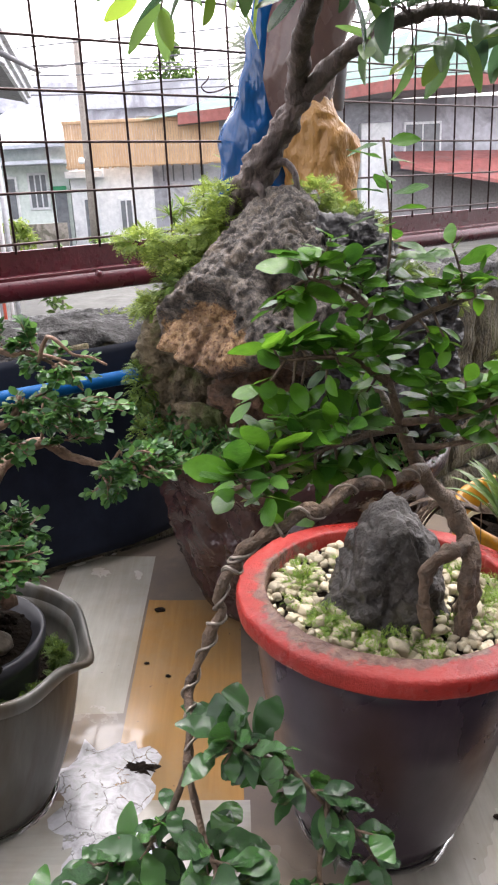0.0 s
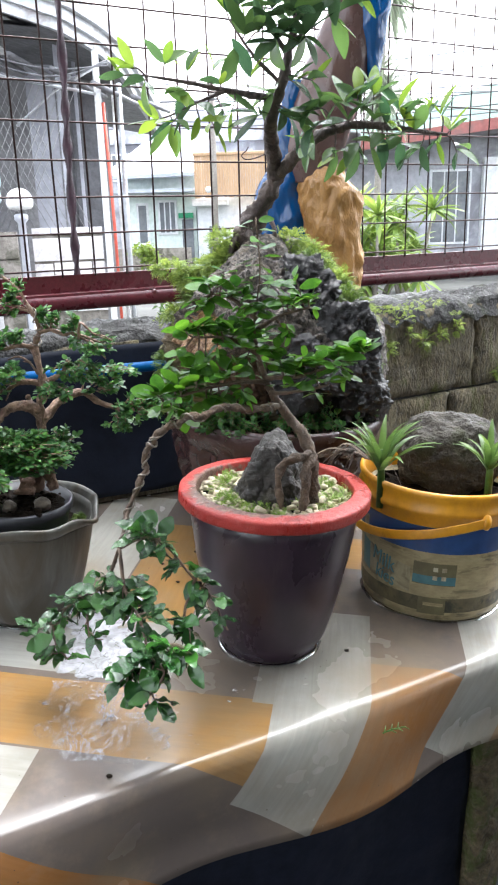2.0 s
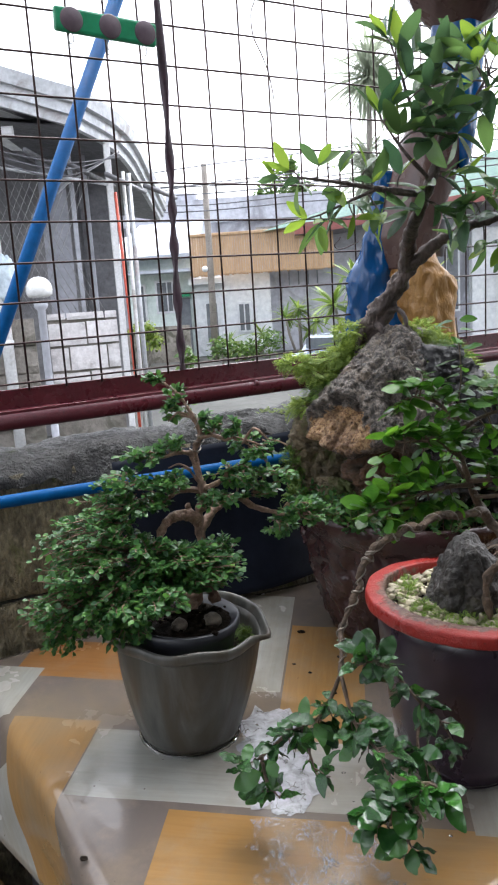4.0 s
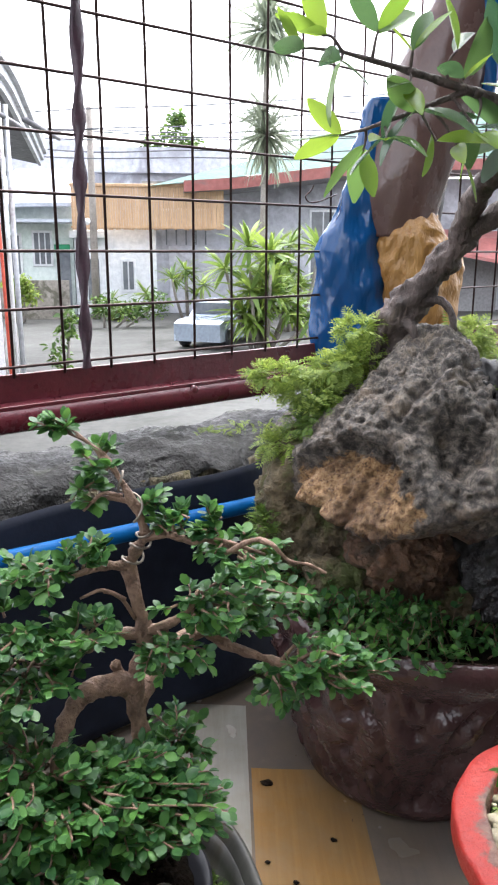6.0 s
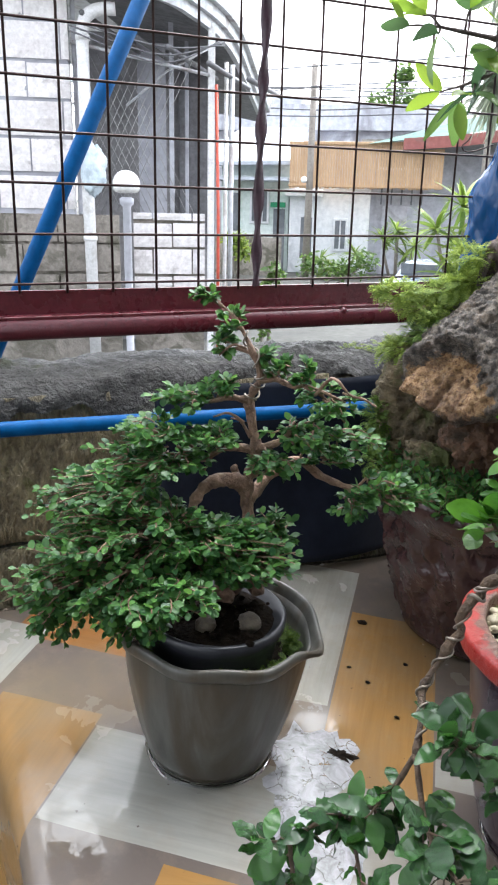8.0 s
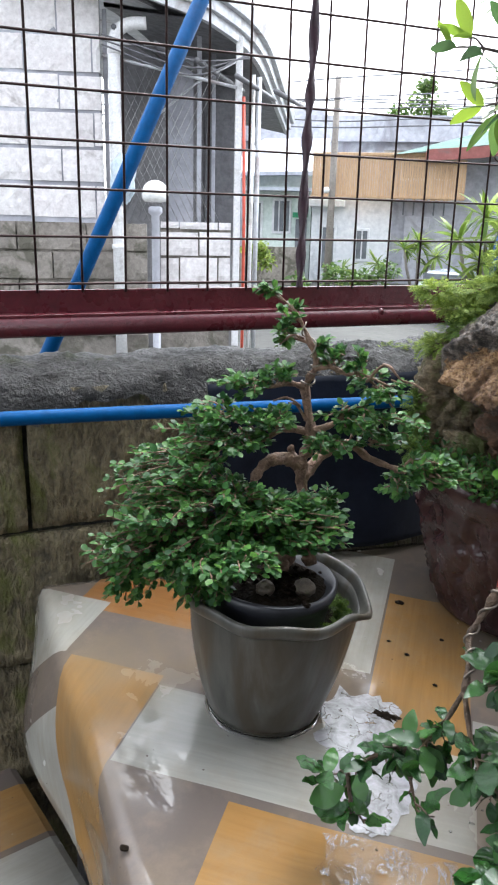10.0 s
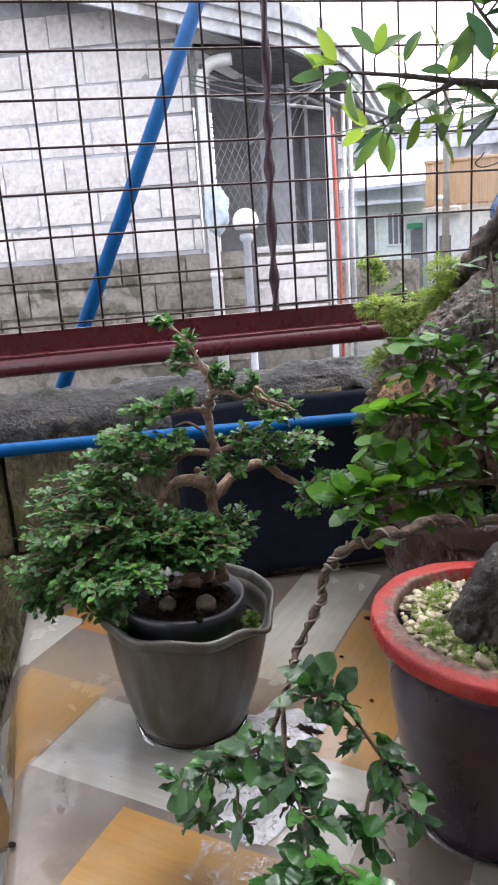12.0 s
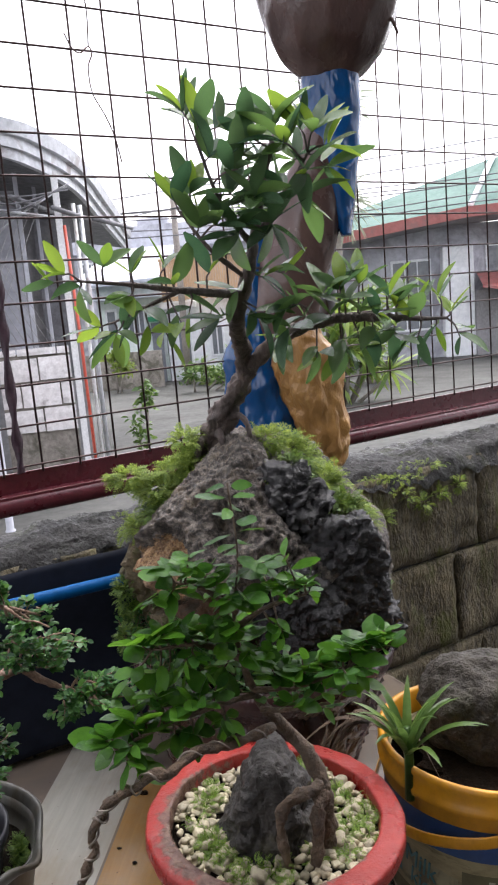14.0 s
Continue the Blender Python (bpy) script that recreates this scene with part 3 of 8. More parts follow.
    "sack_blue": surface("blue_tarpaulin", (0.002, 0.044, 0.145), (0.004, 0.070, 0.220), 9, (0.08, 0.26), 1.0, 0.010, 12, stain=(0.002, 0.04, 0.11), stain_scale=13, stain_at=0.6, stretch=(1, 1, 0.45)),
    "green_plastic": surface("green_plastic", (0.01, 0.19, 0.08), (0.015, 0.27, 0.12), 10, (0.3, 0.45), 0.05, 0.0005, 60),
    "disc": surface("brown_plastic_disc", (0.075, 0.05, 0.065), (0.12, 0.085, 0.10), 20, (0.35, 0.5), 0.05, 0.0005, 60),
    "steel": surface("dull_steel", (0.18, 0.18, 0.18), (0.35, 0.35, 0.35), 30, (0.3, 0.5), 0.1, 0.0005, 120, metal=0.9),
    "ficus_leaf": leaf_material("ficus_leaf", (0.022, 0.062, 0.040), (0.105, 0.205, 0.045), 0.22, 0.38, coat=0.25),
    "ficus_young": leaf_material("young_ficus_leaf", (0.10, 0.20, 0.025), (0.20, 0.32, 0.035), 0.24, 0.40, coat=0.2),
    "ficus_young_mass": leaf_material("young_ficus_leaf_mass", (0.10, 0.20, 0.025), (0.20, 0.32, 0.035), 0.24, 0.40, coat=0.2, per="island"),
    "tea_leaf": leaf_material("broad_green_leaf", (0.011, 0.054, 0.009), (0.082, 0.225, 0.016), 0.34, 0.42, coat=0.05, spec=0.3),
    "tea_leaf_dark": leaf_material("dark_glossy_leaf", (0.006, 0.034, 0.011), (0.042, 0.145, 0.020), 0.20, 0.20, coat=0.45),
    "box_leaf": leaf_material("small_dark_leaf", (0.012, 0.056, 0.024), (0.100, 0.235, 0.048), 0.36, 0.34, coat=0.06, spec=0.3),
    "tea_leaf_mass": leaf_material("broad_green_leaf_mass", (0.011, 0.054, 0.009), (0.082, 0.225, 0.016), 0.34, 0.42, coat=0.05, spec=0.3, per="island"),
    "ficus_leaf_mass": leaf_material("ficus_leaf_mass", (0.022, 0.062, 0.040), (0.105, 0.205, 0.045), 0.22, 0.38, coat=0.25, per="island"),
    "tea_dark_mass": leaf_material("dark_glossy_leaf_mass", (0.006, 0.034, 0.011), (0.042, 0.145, 0.020), 0.20, 0.20, coat=0.45, per="island"),
    "box_leaf_mass": leaf_material("small_dark_leaf_mass", (0.012, 0.056, 0.024), (0.100, 0.235, 0.048), 0.36, 0.34, coat=0.06, spec=0.3, per="island"),
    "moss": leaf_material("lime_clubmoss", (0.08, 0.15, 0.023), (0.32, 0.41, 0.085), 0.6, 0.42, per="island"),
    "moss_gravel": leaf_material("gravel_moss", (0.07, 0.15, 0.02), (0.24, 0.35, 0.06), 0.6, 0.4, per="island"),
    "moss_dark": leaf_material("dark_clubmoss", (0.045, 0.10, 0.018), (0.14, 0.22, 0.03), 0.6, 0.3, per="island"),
    "strap_leaf": leaf_material("strap_leaf", (0.028, 0.075, 0.016), (0.14, 0.23, 0.05), 0.3, 0.32),
    "far_leaf": leaf_material("far_foliage", (0.03, 0.08, 0.02), (0.16, 0.26, 0.06), 0.5, 0.3, per="island"),
    # Distance haze is put into these paler, greyer palm leaf colours.
    "palm_haze": leaf_material("haze_tinted_palm", (0.17, 0.20, 0.15), (0.33, 0.37, 0.27), 0.5, 0.4, per="island"),
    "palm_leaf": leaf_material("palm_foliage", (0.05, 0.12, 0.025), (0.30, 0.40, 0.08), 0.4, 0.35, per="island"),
    "street": surface("wet_concrete_street", (0.055, 0.056, 0.052), (0.11, 0.11, 0.103), 0.6, (0.6, 0.9), 0.3, 0.01, 12, stain=(0.045, 0.046, 0.04), stain_scale=0.9, spec=0.15),
    "floor": surface("damp_concrete_floor", (0.005, 0.005, 0.006), (0.020, 0.019, 0.019), 3, (0.5, 0.85), 0.5, 0.004, 40, stain=(0.028, 0.025, 0.017), stain_scale=6, stain_at=0.6, spec=0.1),
    "plaster": surface("aged_plaster", (0.26, 0.26, 0.25), (0.36, 0.36, 0.345), 2, (0.7, 0.9), 0.3, 0.003, 30, stain=(0.2, 0.2, 0.19), stain_scale=1.5),
    "painted_block": surface("white_painted_block", (0.63, 0.585, 0.585), (0.74, 0.725, 0.725), 3, (0.6, 0.85), 0.5, 0.006, 30, stain=(0.390, 0.360, 0.352), stain_scale=5, stain_at=0.6, random_value=0.12),
    "raw_block": surface("raw_concrete_block", (0.165, 0.147, 0.126), (0.330, 0.300, 0.267), 4, (0.7, 0.9), 0.8, 0.012, 25, stain=(0.112, 0.105, 0.081), stain_scale=5, stain_at=0.48, random_value=0.25),
    "sheet_metal": surface("grey_roof_metal", (0.420, 0.434, 0.462), (0.644, 0.658, 0.686), 3, (0.35, 0.6), 0.15, 0.004, 20, metal=0.2, stain=(0.308, 0.280, 0.280), stain_scale=4),
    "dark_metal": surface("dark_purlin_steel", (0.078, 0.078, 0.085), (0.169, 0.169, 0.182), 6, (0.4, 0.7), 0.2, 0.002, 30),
    # Dark grey with the open porch's shade put in; soffit and gate share it.
    "dark_room": surface("porch_shade_grey", (0.187, 0.184, 0.190), (0.323, 0.316, 0.323), 2, (0.7, 0.9), 0.3, 0.004, 20),
    "chain": surface("galvanised_wire", (0.3, 0.3, 0.3), (0.45, 0.45, 0.45), 20, (0.4, 0.6), 0.1, 0.001, 60, metal=0.5),
    "red_pipe": surface("red_pipe", (0.462, 0.066, 0.039), (0.638, 0.110, 0.066), 6, (0.4, 0.6), 0.1, 0.001, 40),
    "globe": surface("milky_globe", (0.75, 0.75, 0.74), (0.86, 0.86, 0.85), 6, (0.2, 0.3), 0.02, 0.0005, 40),
    "house_white": surface("white_house_paint", (0.644, 0.672, 0.714), (0.812, 0.840, 0.850), 0.8, (0.6, 0.85), 0.2, 0.004, 10, stain=(0.476, 0.504, 0.525), stain_scale=1.4),
    "house_green": surface("pale_green_paint", (0.567, 0.675, 0.634), (0.729, 0.824, 0.783), 0.8, (0.6, 0.85), 0.2, 0.004, 10),
    "house_grey": surface("grey_render", (0.340, 0.348, 0.391), (0.527, 0.535, 0.586), 0.7, (0.7, 0.9), 0.3, 0.006, 8, stain=(0.255, 0.255, 0.281), stain_scale=0.9, stain_at=0.5),
    "roof_grey": surface("grey_sheet_roof", (0.320, 0.352, 0.400), (0.512, 0.544, 0.608), 0.8, (0.4, 0.7), 0.2, 0.005, 8),
    "roof_red": surface("red_roof_edge", (0.285, 0.098, 0.090), (0.420, 0.150, 0.135), 1.2, (0.4, 0.65), 0.15, 0.003, 10, stain=(0.255, 0.135, 0.128), stain_scale=2.5),
    "roof_green": surface("pale_green_roof", (0.075, 0.135, 0.115), (0.105, 0.175, 0.150), 0.9, (0.6, 0.8), 0.15, 0.003, 10, spec=0.1),
    "bamboo": surface("bamboo_blind", (0.425, 0.264, 0.145), (0.629, 0.425, 0.255), 1.5, (0.5, 0.7), 0.5, 0.01, 18, stretch=(9, 9, 0.5)),
    "far_glass": surface("dark_window_glass", (0.112, 0.126, 0.140), (0.210, 0.224, 0.245), 1.5, (0.1, 0.25), 0.02, 0.001, 10),
    "timber_pole": surface("timber_pole", (0.168, 0.147, 0.126), (0.308, 0.280, 0.252), 4, (0.7, 0.9), 0.4, 0.004, 40),
    "bag_pale": surface("pale_blue_plastic_bag", (0.42, 0.52, 0.60), (0.62, 0.70, 0.76), 9, (0.25, 0.45), 0.6, 0.01, 20),
    "car": surface("silver_blue_car", (0.30, 0.36, 0.44), (0.38, 0.44, 0.52), 2, (0.15, 0.3), 0.02, 0.001, 20, metal=0.4),
}

# ---- frames of reference ----
MT = pose(0, 0.45, 0.747, 0, 3.3, 0)              # the sloping table top
RED_POT, GREY_POT, BROWN_POT = (0.106, 0.006), (-0.204, 0.010), (0.048, 0.354)   # pots on the table
NEAR = Matrix.Translation((0.012, -0.017, 0.002))  # what grows in the red-rimmed pot
SIDE = Matrix.Translation((0.001, 0.004, -0.010))  # what grows in the grey planter
ROCK = Matrix.Translation((0.003, 0.014, -0.004))  # the rock and what grows on it
BASKET = Matrix.Translation((0.012, 0.005, -0.006))  # what stands in the bucket
U = Vector((math.cos(radians(41)), math.sin(radians(41)), 0))   # along the fence
N = Vector((-U.y, U.x, 0))                        # outwards through the fence
F0 = Vector((-0.309, 0.951, 0))


def on_fence(s, inward, z):
    return F0 + U * s - N * inward + Vector((0, 0, z))


FENCE = Matrix((U, N, Vector((0, 0, 1)))).transposed().to_4x4()
FENCE.translation = F0


def on_table(u, v, w=0.0):
    return MT @ Matrix.Translation((u, v, w))


# ---- ground, floor, unseen enclosure added to shape the light ----
def plane_geo(x0, x1, y0, y1, z, nx=1, ny=1, wave=0.0, freq=1.0):
    verts = []
    for j in range(ny + 1):
        for i in range(nx + 1):
            p = Vector((x0 + (x1 - x0) * i / nx, y0 + (y1 - y0) * j / ny, z))
            p.z += wave * noise.noise(p * freq)
            verts.append(tuple(p))
    faces = [(j * (nx + 1) + i, j * (nx + 1) + i + 1, (j + 1) * (nx + 1) + i + 1, (j + 1) * (nx + 1) + i) for j in range(ny) for i in range(nx)]
    return verts, faces


solid("ground", plane_geo(-400, 400, -400, 400, 0.0), M["street"], "wet grey concrete street and yard", "ground", kind="structure")
solid("floor", box(-1.6, 3.4, -4.5, -0.06, 0.0, 0.02), M["floor"], "damp dark concrete porch floor", "floor", kind="structure", m=FENCE, smooth=False)
# Unseen ceiling and walls, added to block and bounce the sky's light.
solid("ceiling", box(-1.7, 3.5, -4.6, -1.15, 2.62, 2.70), M["plaster"], "unseen plain grey ceiling added to hold back sky light", "ceiling", kind="structure", m=FENCE, smooth=False)
solid("wall_back", box(-1.6, 3.4, -4.6, -4.5, 0.0, 2.62), M["plaster"], "unseen plain grey wall added behind to close off the sky", "wall", kind="structure", m=FENCE, smooth=False)
solid("wall_side", box(-1.72, -1.6, -4.6, -2.2, 0.0, 2.62), M["plaster"], "unseen plain grey side wall added to close off the sky", "wall", kind="structure", m=FENCE, smooth=False)


# ---- low block wall with its mortar cap ----
def rough_box(x0, x1, y0, y1, z0, z1, amp, seed, pace=0.03):
    """A block with an uneven face and worn edges; the face looks towards -y."""
    nx, nz = max(2, round((x1 - x0) / pace)), max(2, round((z1 - z0) / pace))
    verts, faces = [], []
    for j in range(nz + 1):
        for i in range(nx + 1):
            x, z = x0 + (x1 - x0) * i / nx, z0 + (z1 - z0) * j / nz
            rim = 0.005 if i in (0, nx) or j in (0, nz) else 0.0
            f = noise.noise(Vector((x * 14, seed, z * 14))) + 0.6 * noise.noise(Vector((x * 45, seed, z * 30))) + 0.35 * noise.noise(Vector((x * 110, seed, z * 80)))
            verts.append((x, y0 + rim * (1 + f) + amp * f, z))
    faces += [(j * (nx + 1) + i, j * (nx + 1) + i + 1, (j + 1) * (nx + 1) + i + 1, (j + 1) * (nx + 1) + i) for j in range(nz) for i in range(nx)]
    k = len(verts)
    verts += [(x0, y1, z0), (x1, y1, z0), (x1, y1, z1), (x0, y1, z1)]
    last, top = nx, nz * (nx + 1)
    faces += [(k, k + 1, k + 2, k + 3)[::-1], tuple(range(0, nx + 1))[::-1] + (k, k + 1), tuple(range(top, top + nx + 1)) + (k + 2, k + 3),
              tuple(j * (nx + 1) for j in range(nz + 1)) + (k + 3, k), tuple(j * (nx + 1) + last for j in range(nz, -1, -1)) + (k + 1, k + 2)]
    return verts, faces


def block_wall():
    w = thing("wall_fence", FENCE, "low wet mossy concrete block wall", "wall", kind="structure")
    part("mortar_core", box(-1.6, 3.4, -0.108, 0.02, 0.0, 1.03), M["mortar"], w, "dark wet mortar joints", smooth=False)
    for course in range(6):
        z1 = 1.032 - course * 0.19
        shift = (0.86, 0.79)[course % 2]
        s = shift - 0.43 * 6
        while s < 3.3:
            part("block", rough_box(max(s + 0.003, -1.6), min(s + 0.427, 3.4), -0.12, -0.10, max(z1 - 0.184, 0.0), z1, 0.007, s * 7 + course * 3, 0.012), M["block"], w)
            s += 0.43
    verts, faces = [], []
    nx, ny = 760, 26
    for j in range(ny + 1):
        t = j / ny
        for i in range(nx + 1):
            x = -1.6 + 5.0 * i / nx
            y = -0.137 + 0.187 * t
            q = Vector((x, y, 0))
            z = 1.040 + 0.014 * math.sin(math.pi * t) + 0.012 * noise.noise(q * 9) + 0.007 * noise.noise(q * 26) + 0.005 * abs(noise.noise(q * 60)) + 0.003 * noise.noise(q * 130)
            if j < 5:
                drop = (1 - j / 5) ** 1.6
                z -= 0.036 * drop * (1 + 0.9 * noise.noise(Vector((x * 8, 0, 9))) + 0.5 * noise.noise(Vector((x * 30, 0, 4))))
                y += 0.010 * drop + 0.010 * noise.noise(Vector((x * 12, t * 9, 0))) + 0.005 * noise.noise(Vector((x * 50, t * 20, 3)))
            if j == ny:
                z = 0.99
            verts.append((x, y, z))
    faces = [(j * (nx + 1) + i, j * (nx + 1) + i + 1, (j + 1) * (nx + 1) + i + 1, (j + 1) * (nx + 1) + i) for j in range(ny) for i in range(nx)]
    part("wall_cap", (verts, faces), M["mortar"], w, "crumbling wet mortar cap")
    return w


block_wall()


# ---- wire fence ----
def wire_fence():
    f = thing("wire_fence", FENCE, "welded wire mesh fence on a maroon steel rail", "fence")
    rnd = random.Random(3)
    up = mesh_from("wire", *tube([(0, 0, 0.0), (0, 0, 0.7), (0, 0, 1.45)], 0.0017, 6))
    run = mesh_from("wire", *tube([(-1.6, 0, 0), (0, 0, 0), (3.4, 0, 0)], 0.0017, 6))
    for k in range(-22, 57):
        part("wire", up, M["wire"], f, m=pose(0.0295 + 0.06 * k, rnd.uniform(-0.001, 0.001), 1.136, rnd.uniform(-0.3, 0.3), rnd.uniform(-0.25, 0.25), 0))
    for k in range(24):
        part("wire", run, M["wire"], f, m=pose(0, -0.0032, 1.149 + 0.0605 * k + rnd.uniform(-0.001, 0.001), 0, rnd.uniform(-0.08, 0.08), 0))
    part("rail_bar", box(-1.6, 3.4, 0.002, 0.008, 1.105, 1.140, 0.001), M["maroon"], f, "maroon painted flat bar", smooth=False)
    part("rail_ledge", box(-1.6, 3.4, -0.022, 0.002, 1.105, 1.110, 0.001), M["maroon"], f, smooth=False)
    part("rail_pipe", tube([(-1.6, -0.014, 1.094), (0.9, -0.014, 1.0935), (3.4, -0.014, 1.094)], 0.0145, 16), M["maroon"], f, "glossy maroon round pipe")
    for s in (-0.9, 0.13, 1.25, 2.4):
        part("weld", rock_geo((0.006, 0.005, 0.006), 2, s), M["maroon"], f, m=pose(s, -0.024, 1.102))
    for s in (-1.1, 2.6):
        part("fence_post", box(s - 0.02, s + 0.02, 0.012, 0.052, 0.9, 2.58, 0.003), M["maroon"], f, "maroon steel post", smooth=False)
    return f


wire_fence()


# ---- table and cloth ----
def table_corner():
    """Where table coordinates (a along the fence, b towards it) start, in the table's frame."""
    return Vector((-0.102, -0.369, 0)), Vector((U.x, U.y, 0)), Vector((N.x, N.y, 0))


def tablecloth():
    c, ea, eb = table_corner()
    la, lb, drop, r = 0.90, 0.655, 0.125, 0.014
    n_a, n_b = 130, 86
    verts, faces, uvs = [], [], []

    def bend(d):
        """Along the cloth past an edge: how far out and how far down."""
        q = r * math.pi / 2
        if d <= 0:
            return 0.0, 0.0
        if d < q:
            return r * math.sin(d / r), r * (1 - math.cos(d / r))
        return r + 0.30 * (d - q), r + 0.95 * (d - q)

    for j in range(n_b + 1):
        for i in range(n_a + 1):
            a = -drop + (la + 2 * drop) * (i / n_a)
            b = -drop + (lb + drop) * (j / n_b)
            da, db = (max(-a, 0.0) if a < la else la - a), max(-b, 0.0)
            d = math.hypot(da, db)
            out, down = bend(d)
            p = c + ea * min(max(a, 0), la) + eb * max(b, 0)
            if d > 0:
                p -= (ea * da + eb * db) / d * out
                sway = 0.012 * math.sin(a * 17 + 1) + 0.016 * math.sin(b * 15 + 0.4)
                p -= (ea * da + eb * db) / d * sway * min(1, down / 0.08)
            z = -down + (0.0012 * noise.noise(Vector((a * 14, b * 14, 1))) if d == 0 else 0)
            verts.append((p.x, p.y, z))
            q = c + ea * a + eb * b
            x, y = q.x - 0.0108, q.y + 0.0113
            uvs.append((1.0362 * x + 0.0547 * y, -0.0523 * x + 0.9127 * y))
    faces = [(j * (n_a + 1) + i, j * (n_a + 1) + i + 1, (j + 1) * (n_a + 1) + i + 1, (j + 1) * (n_a + 1) + i) for j in range(n_b) for i in range(n_a)]
    me = mesh_from("tablecloth", verts, faces)
    layer = me.uv_layers.new(name="UVMap")
    flat = [x for lp in me.loops for x in uvs[lp.vertex_index]]
    layer.data.foreach_set("uv", flat)
    ob = solid("tablecloth", me, M["cloth"], "wet vinyl cloth printed with pale and ochre planks", "tablecloth", m=MT)
    md = ob.modifiers.new("thickness", "SOLIDIFY")
    md.thickness = 0.0012
    md.offset = -1
    return ob


tablecloth()


def table():
    c, ea, eb = table_corner()
    t = thing("table", MT, "dark wooden table under a vinyl cloth", "table")
    m = Matrix((ea, eb, Vector((0, 0, 1)))).transposed().to_4x4()
    m.translation = c
    part("tabletop", moved(box(0.004, 0.896, 0.004, 0.650, -0.030, -0.004, 0.003), m), M["dark_metal"], t, smooth=False)
    for a, b in ((0.06, 0.06), (0.84, 0.06), (0.06, 0.60), (0.84, 0.60)):
        part("leg", moved(box(a - 0.025, a + 0.025, b - 0.025, b + 0.025, -0.757 + 0.044 * (a + 0.02), -0.03, 0.003), m), M["dark_metal"], t, smooth=False)
    part("apron", moved(box(0.03, 0.87, 0.03, 0.05, -0.11, -0.03, 0.002), m), M["dark_metal"], t, smooth=False)
    return t


table()


# ---- pots ----
def red_pot():
    p = thing("plant_pot", on_table(*RED_POT) @ Matrix.Diagonal((0.987, 0.987, 1.095, 1)), "dark glazed clay plant pot with a chipped red rim", "plant pot")
    side = [(0.060 + 0.0355 * (k / 20) ** 0.60 + 0.0007 * math.exp(-((k - 14) / 0.7) ** 2) + 0.0008 * math.exp(-((k - 1) / 0.8) ** 2), 0.010 + 0.140 * k / 20) for k in range(21)]
    body = [(0.0, 0.004), (0.054, 0.0), (0.058, 0.003)] + side + [(0.0965, 0.166), (0.0885, 0.168), (0.088, 0.150), (0.0, 0.148)]
    part("pot_body", lathe(body, 64, lambda r, a, z: (r * (1 + 0.006 * math.sin(2 * a + 1)), z)), M["glaze"], p)
    rim = [(0.0960, 0.1660), (0.106, 0.1655), (0.1080, 0.1656), (0.1092, 0.1664), (0.1096, 0.1680), (0.1097, 0.1695), (0.1097, 0.1740), (0.1096, 0.1758), (0.1091, 0.1772), (0.1080, 0.1781), (0.1065, 0.1786), (0.0920, 0.1801), (0.0905, 0.1801), (0.0894, 0.1795), (0.0888, 0.1780), (0.0880, 0.166)]
    v, f = lathe(rim, 64, lambda r, a, z: (r + 0.0012 * noise.noise(Vector((math.cos(a) * 5, math.sin(a) * 5, z * 90))), z + 0.0008 * noise.noise(Vector((math.cos(a) * 9, math.sin(a) * 9, r * 90)))))
    part("rim", (v, f[:-2]), M["red"], p, "red painted rim, chipped and dirty")
    return p


def grey_pot():
    p = thing("planter", on_table(*GREY_POT) @ Matrix.Diagonal((1, 1, 0.925, 1)), "faded grey plastic planter with lugs on its rim", "planter")

    def lobed(r, a, z):
        wavy, lug = step(0.09, 0.150, z), step(0.138, 0.147, z) * max(0.0, math.cos(2 * a + 0.25)) ** 18
        k = 1 + 0.010 * math.sin(14 * a) * step(0.01, 0.03, z) * (1 - step(0.09, 0.12, z)) + 0.015 * wavy * math.cos(8 * a) + 0.085 * lug
        return r * k, z - 0.0012 * wavy * math.cos(8 * a) - 0.005 * lug

    prof = [(0.0, 0.003), (0.050, 0.0), (0.056, 0.003), (0.060, 0.012), (0.0645, 0.027), (0.0685, 0.042), (0.0722, 0.058), (0.0755, 0.074), (0.0782, 0.090), (0.0805, 0.105), (0.0822, 0.119), (0.0834, 0.132), (0.0838, 0.1405), (0.0818, 0.1405), (0.0795, 0.128), (0.0755, 0.107), (0.0, 0.106)]
    part("pot_body", lathe(prof, 112, lobed), M["grey_plastic"], p)
    lip = [(0.0825, 0.1340), (0.0848, 0.1355), (0.0885, 0.1385), (0.0902, 0.1425), (0.0908, 0.1465), (0.0906, 0.1500), (0.0890, 0.1518), (0.0866, 0.1512), (0.0850, 0.1480), (0.0832, 0.1440), (0.0812, 0.1360)]
    v, f = lathe(lip, 112, lobed)
    part("rim", (v, f[:-2]), M["grey_plastic"], p, "scalloped grey rim with two lugs")
    part("soil", lathe([(0.0790, 0.106), (0.0780, 0.112), (0.06, 0.114), (0.03, 0.113)], 60, lambda r, a, z: (r, z + 0.003 * noise.noise(Vector((r * 80 * math.cos(a), r * 80 * math.sin(a), 0))))), M["soil"], p, "wet soil between the pots")
    return p


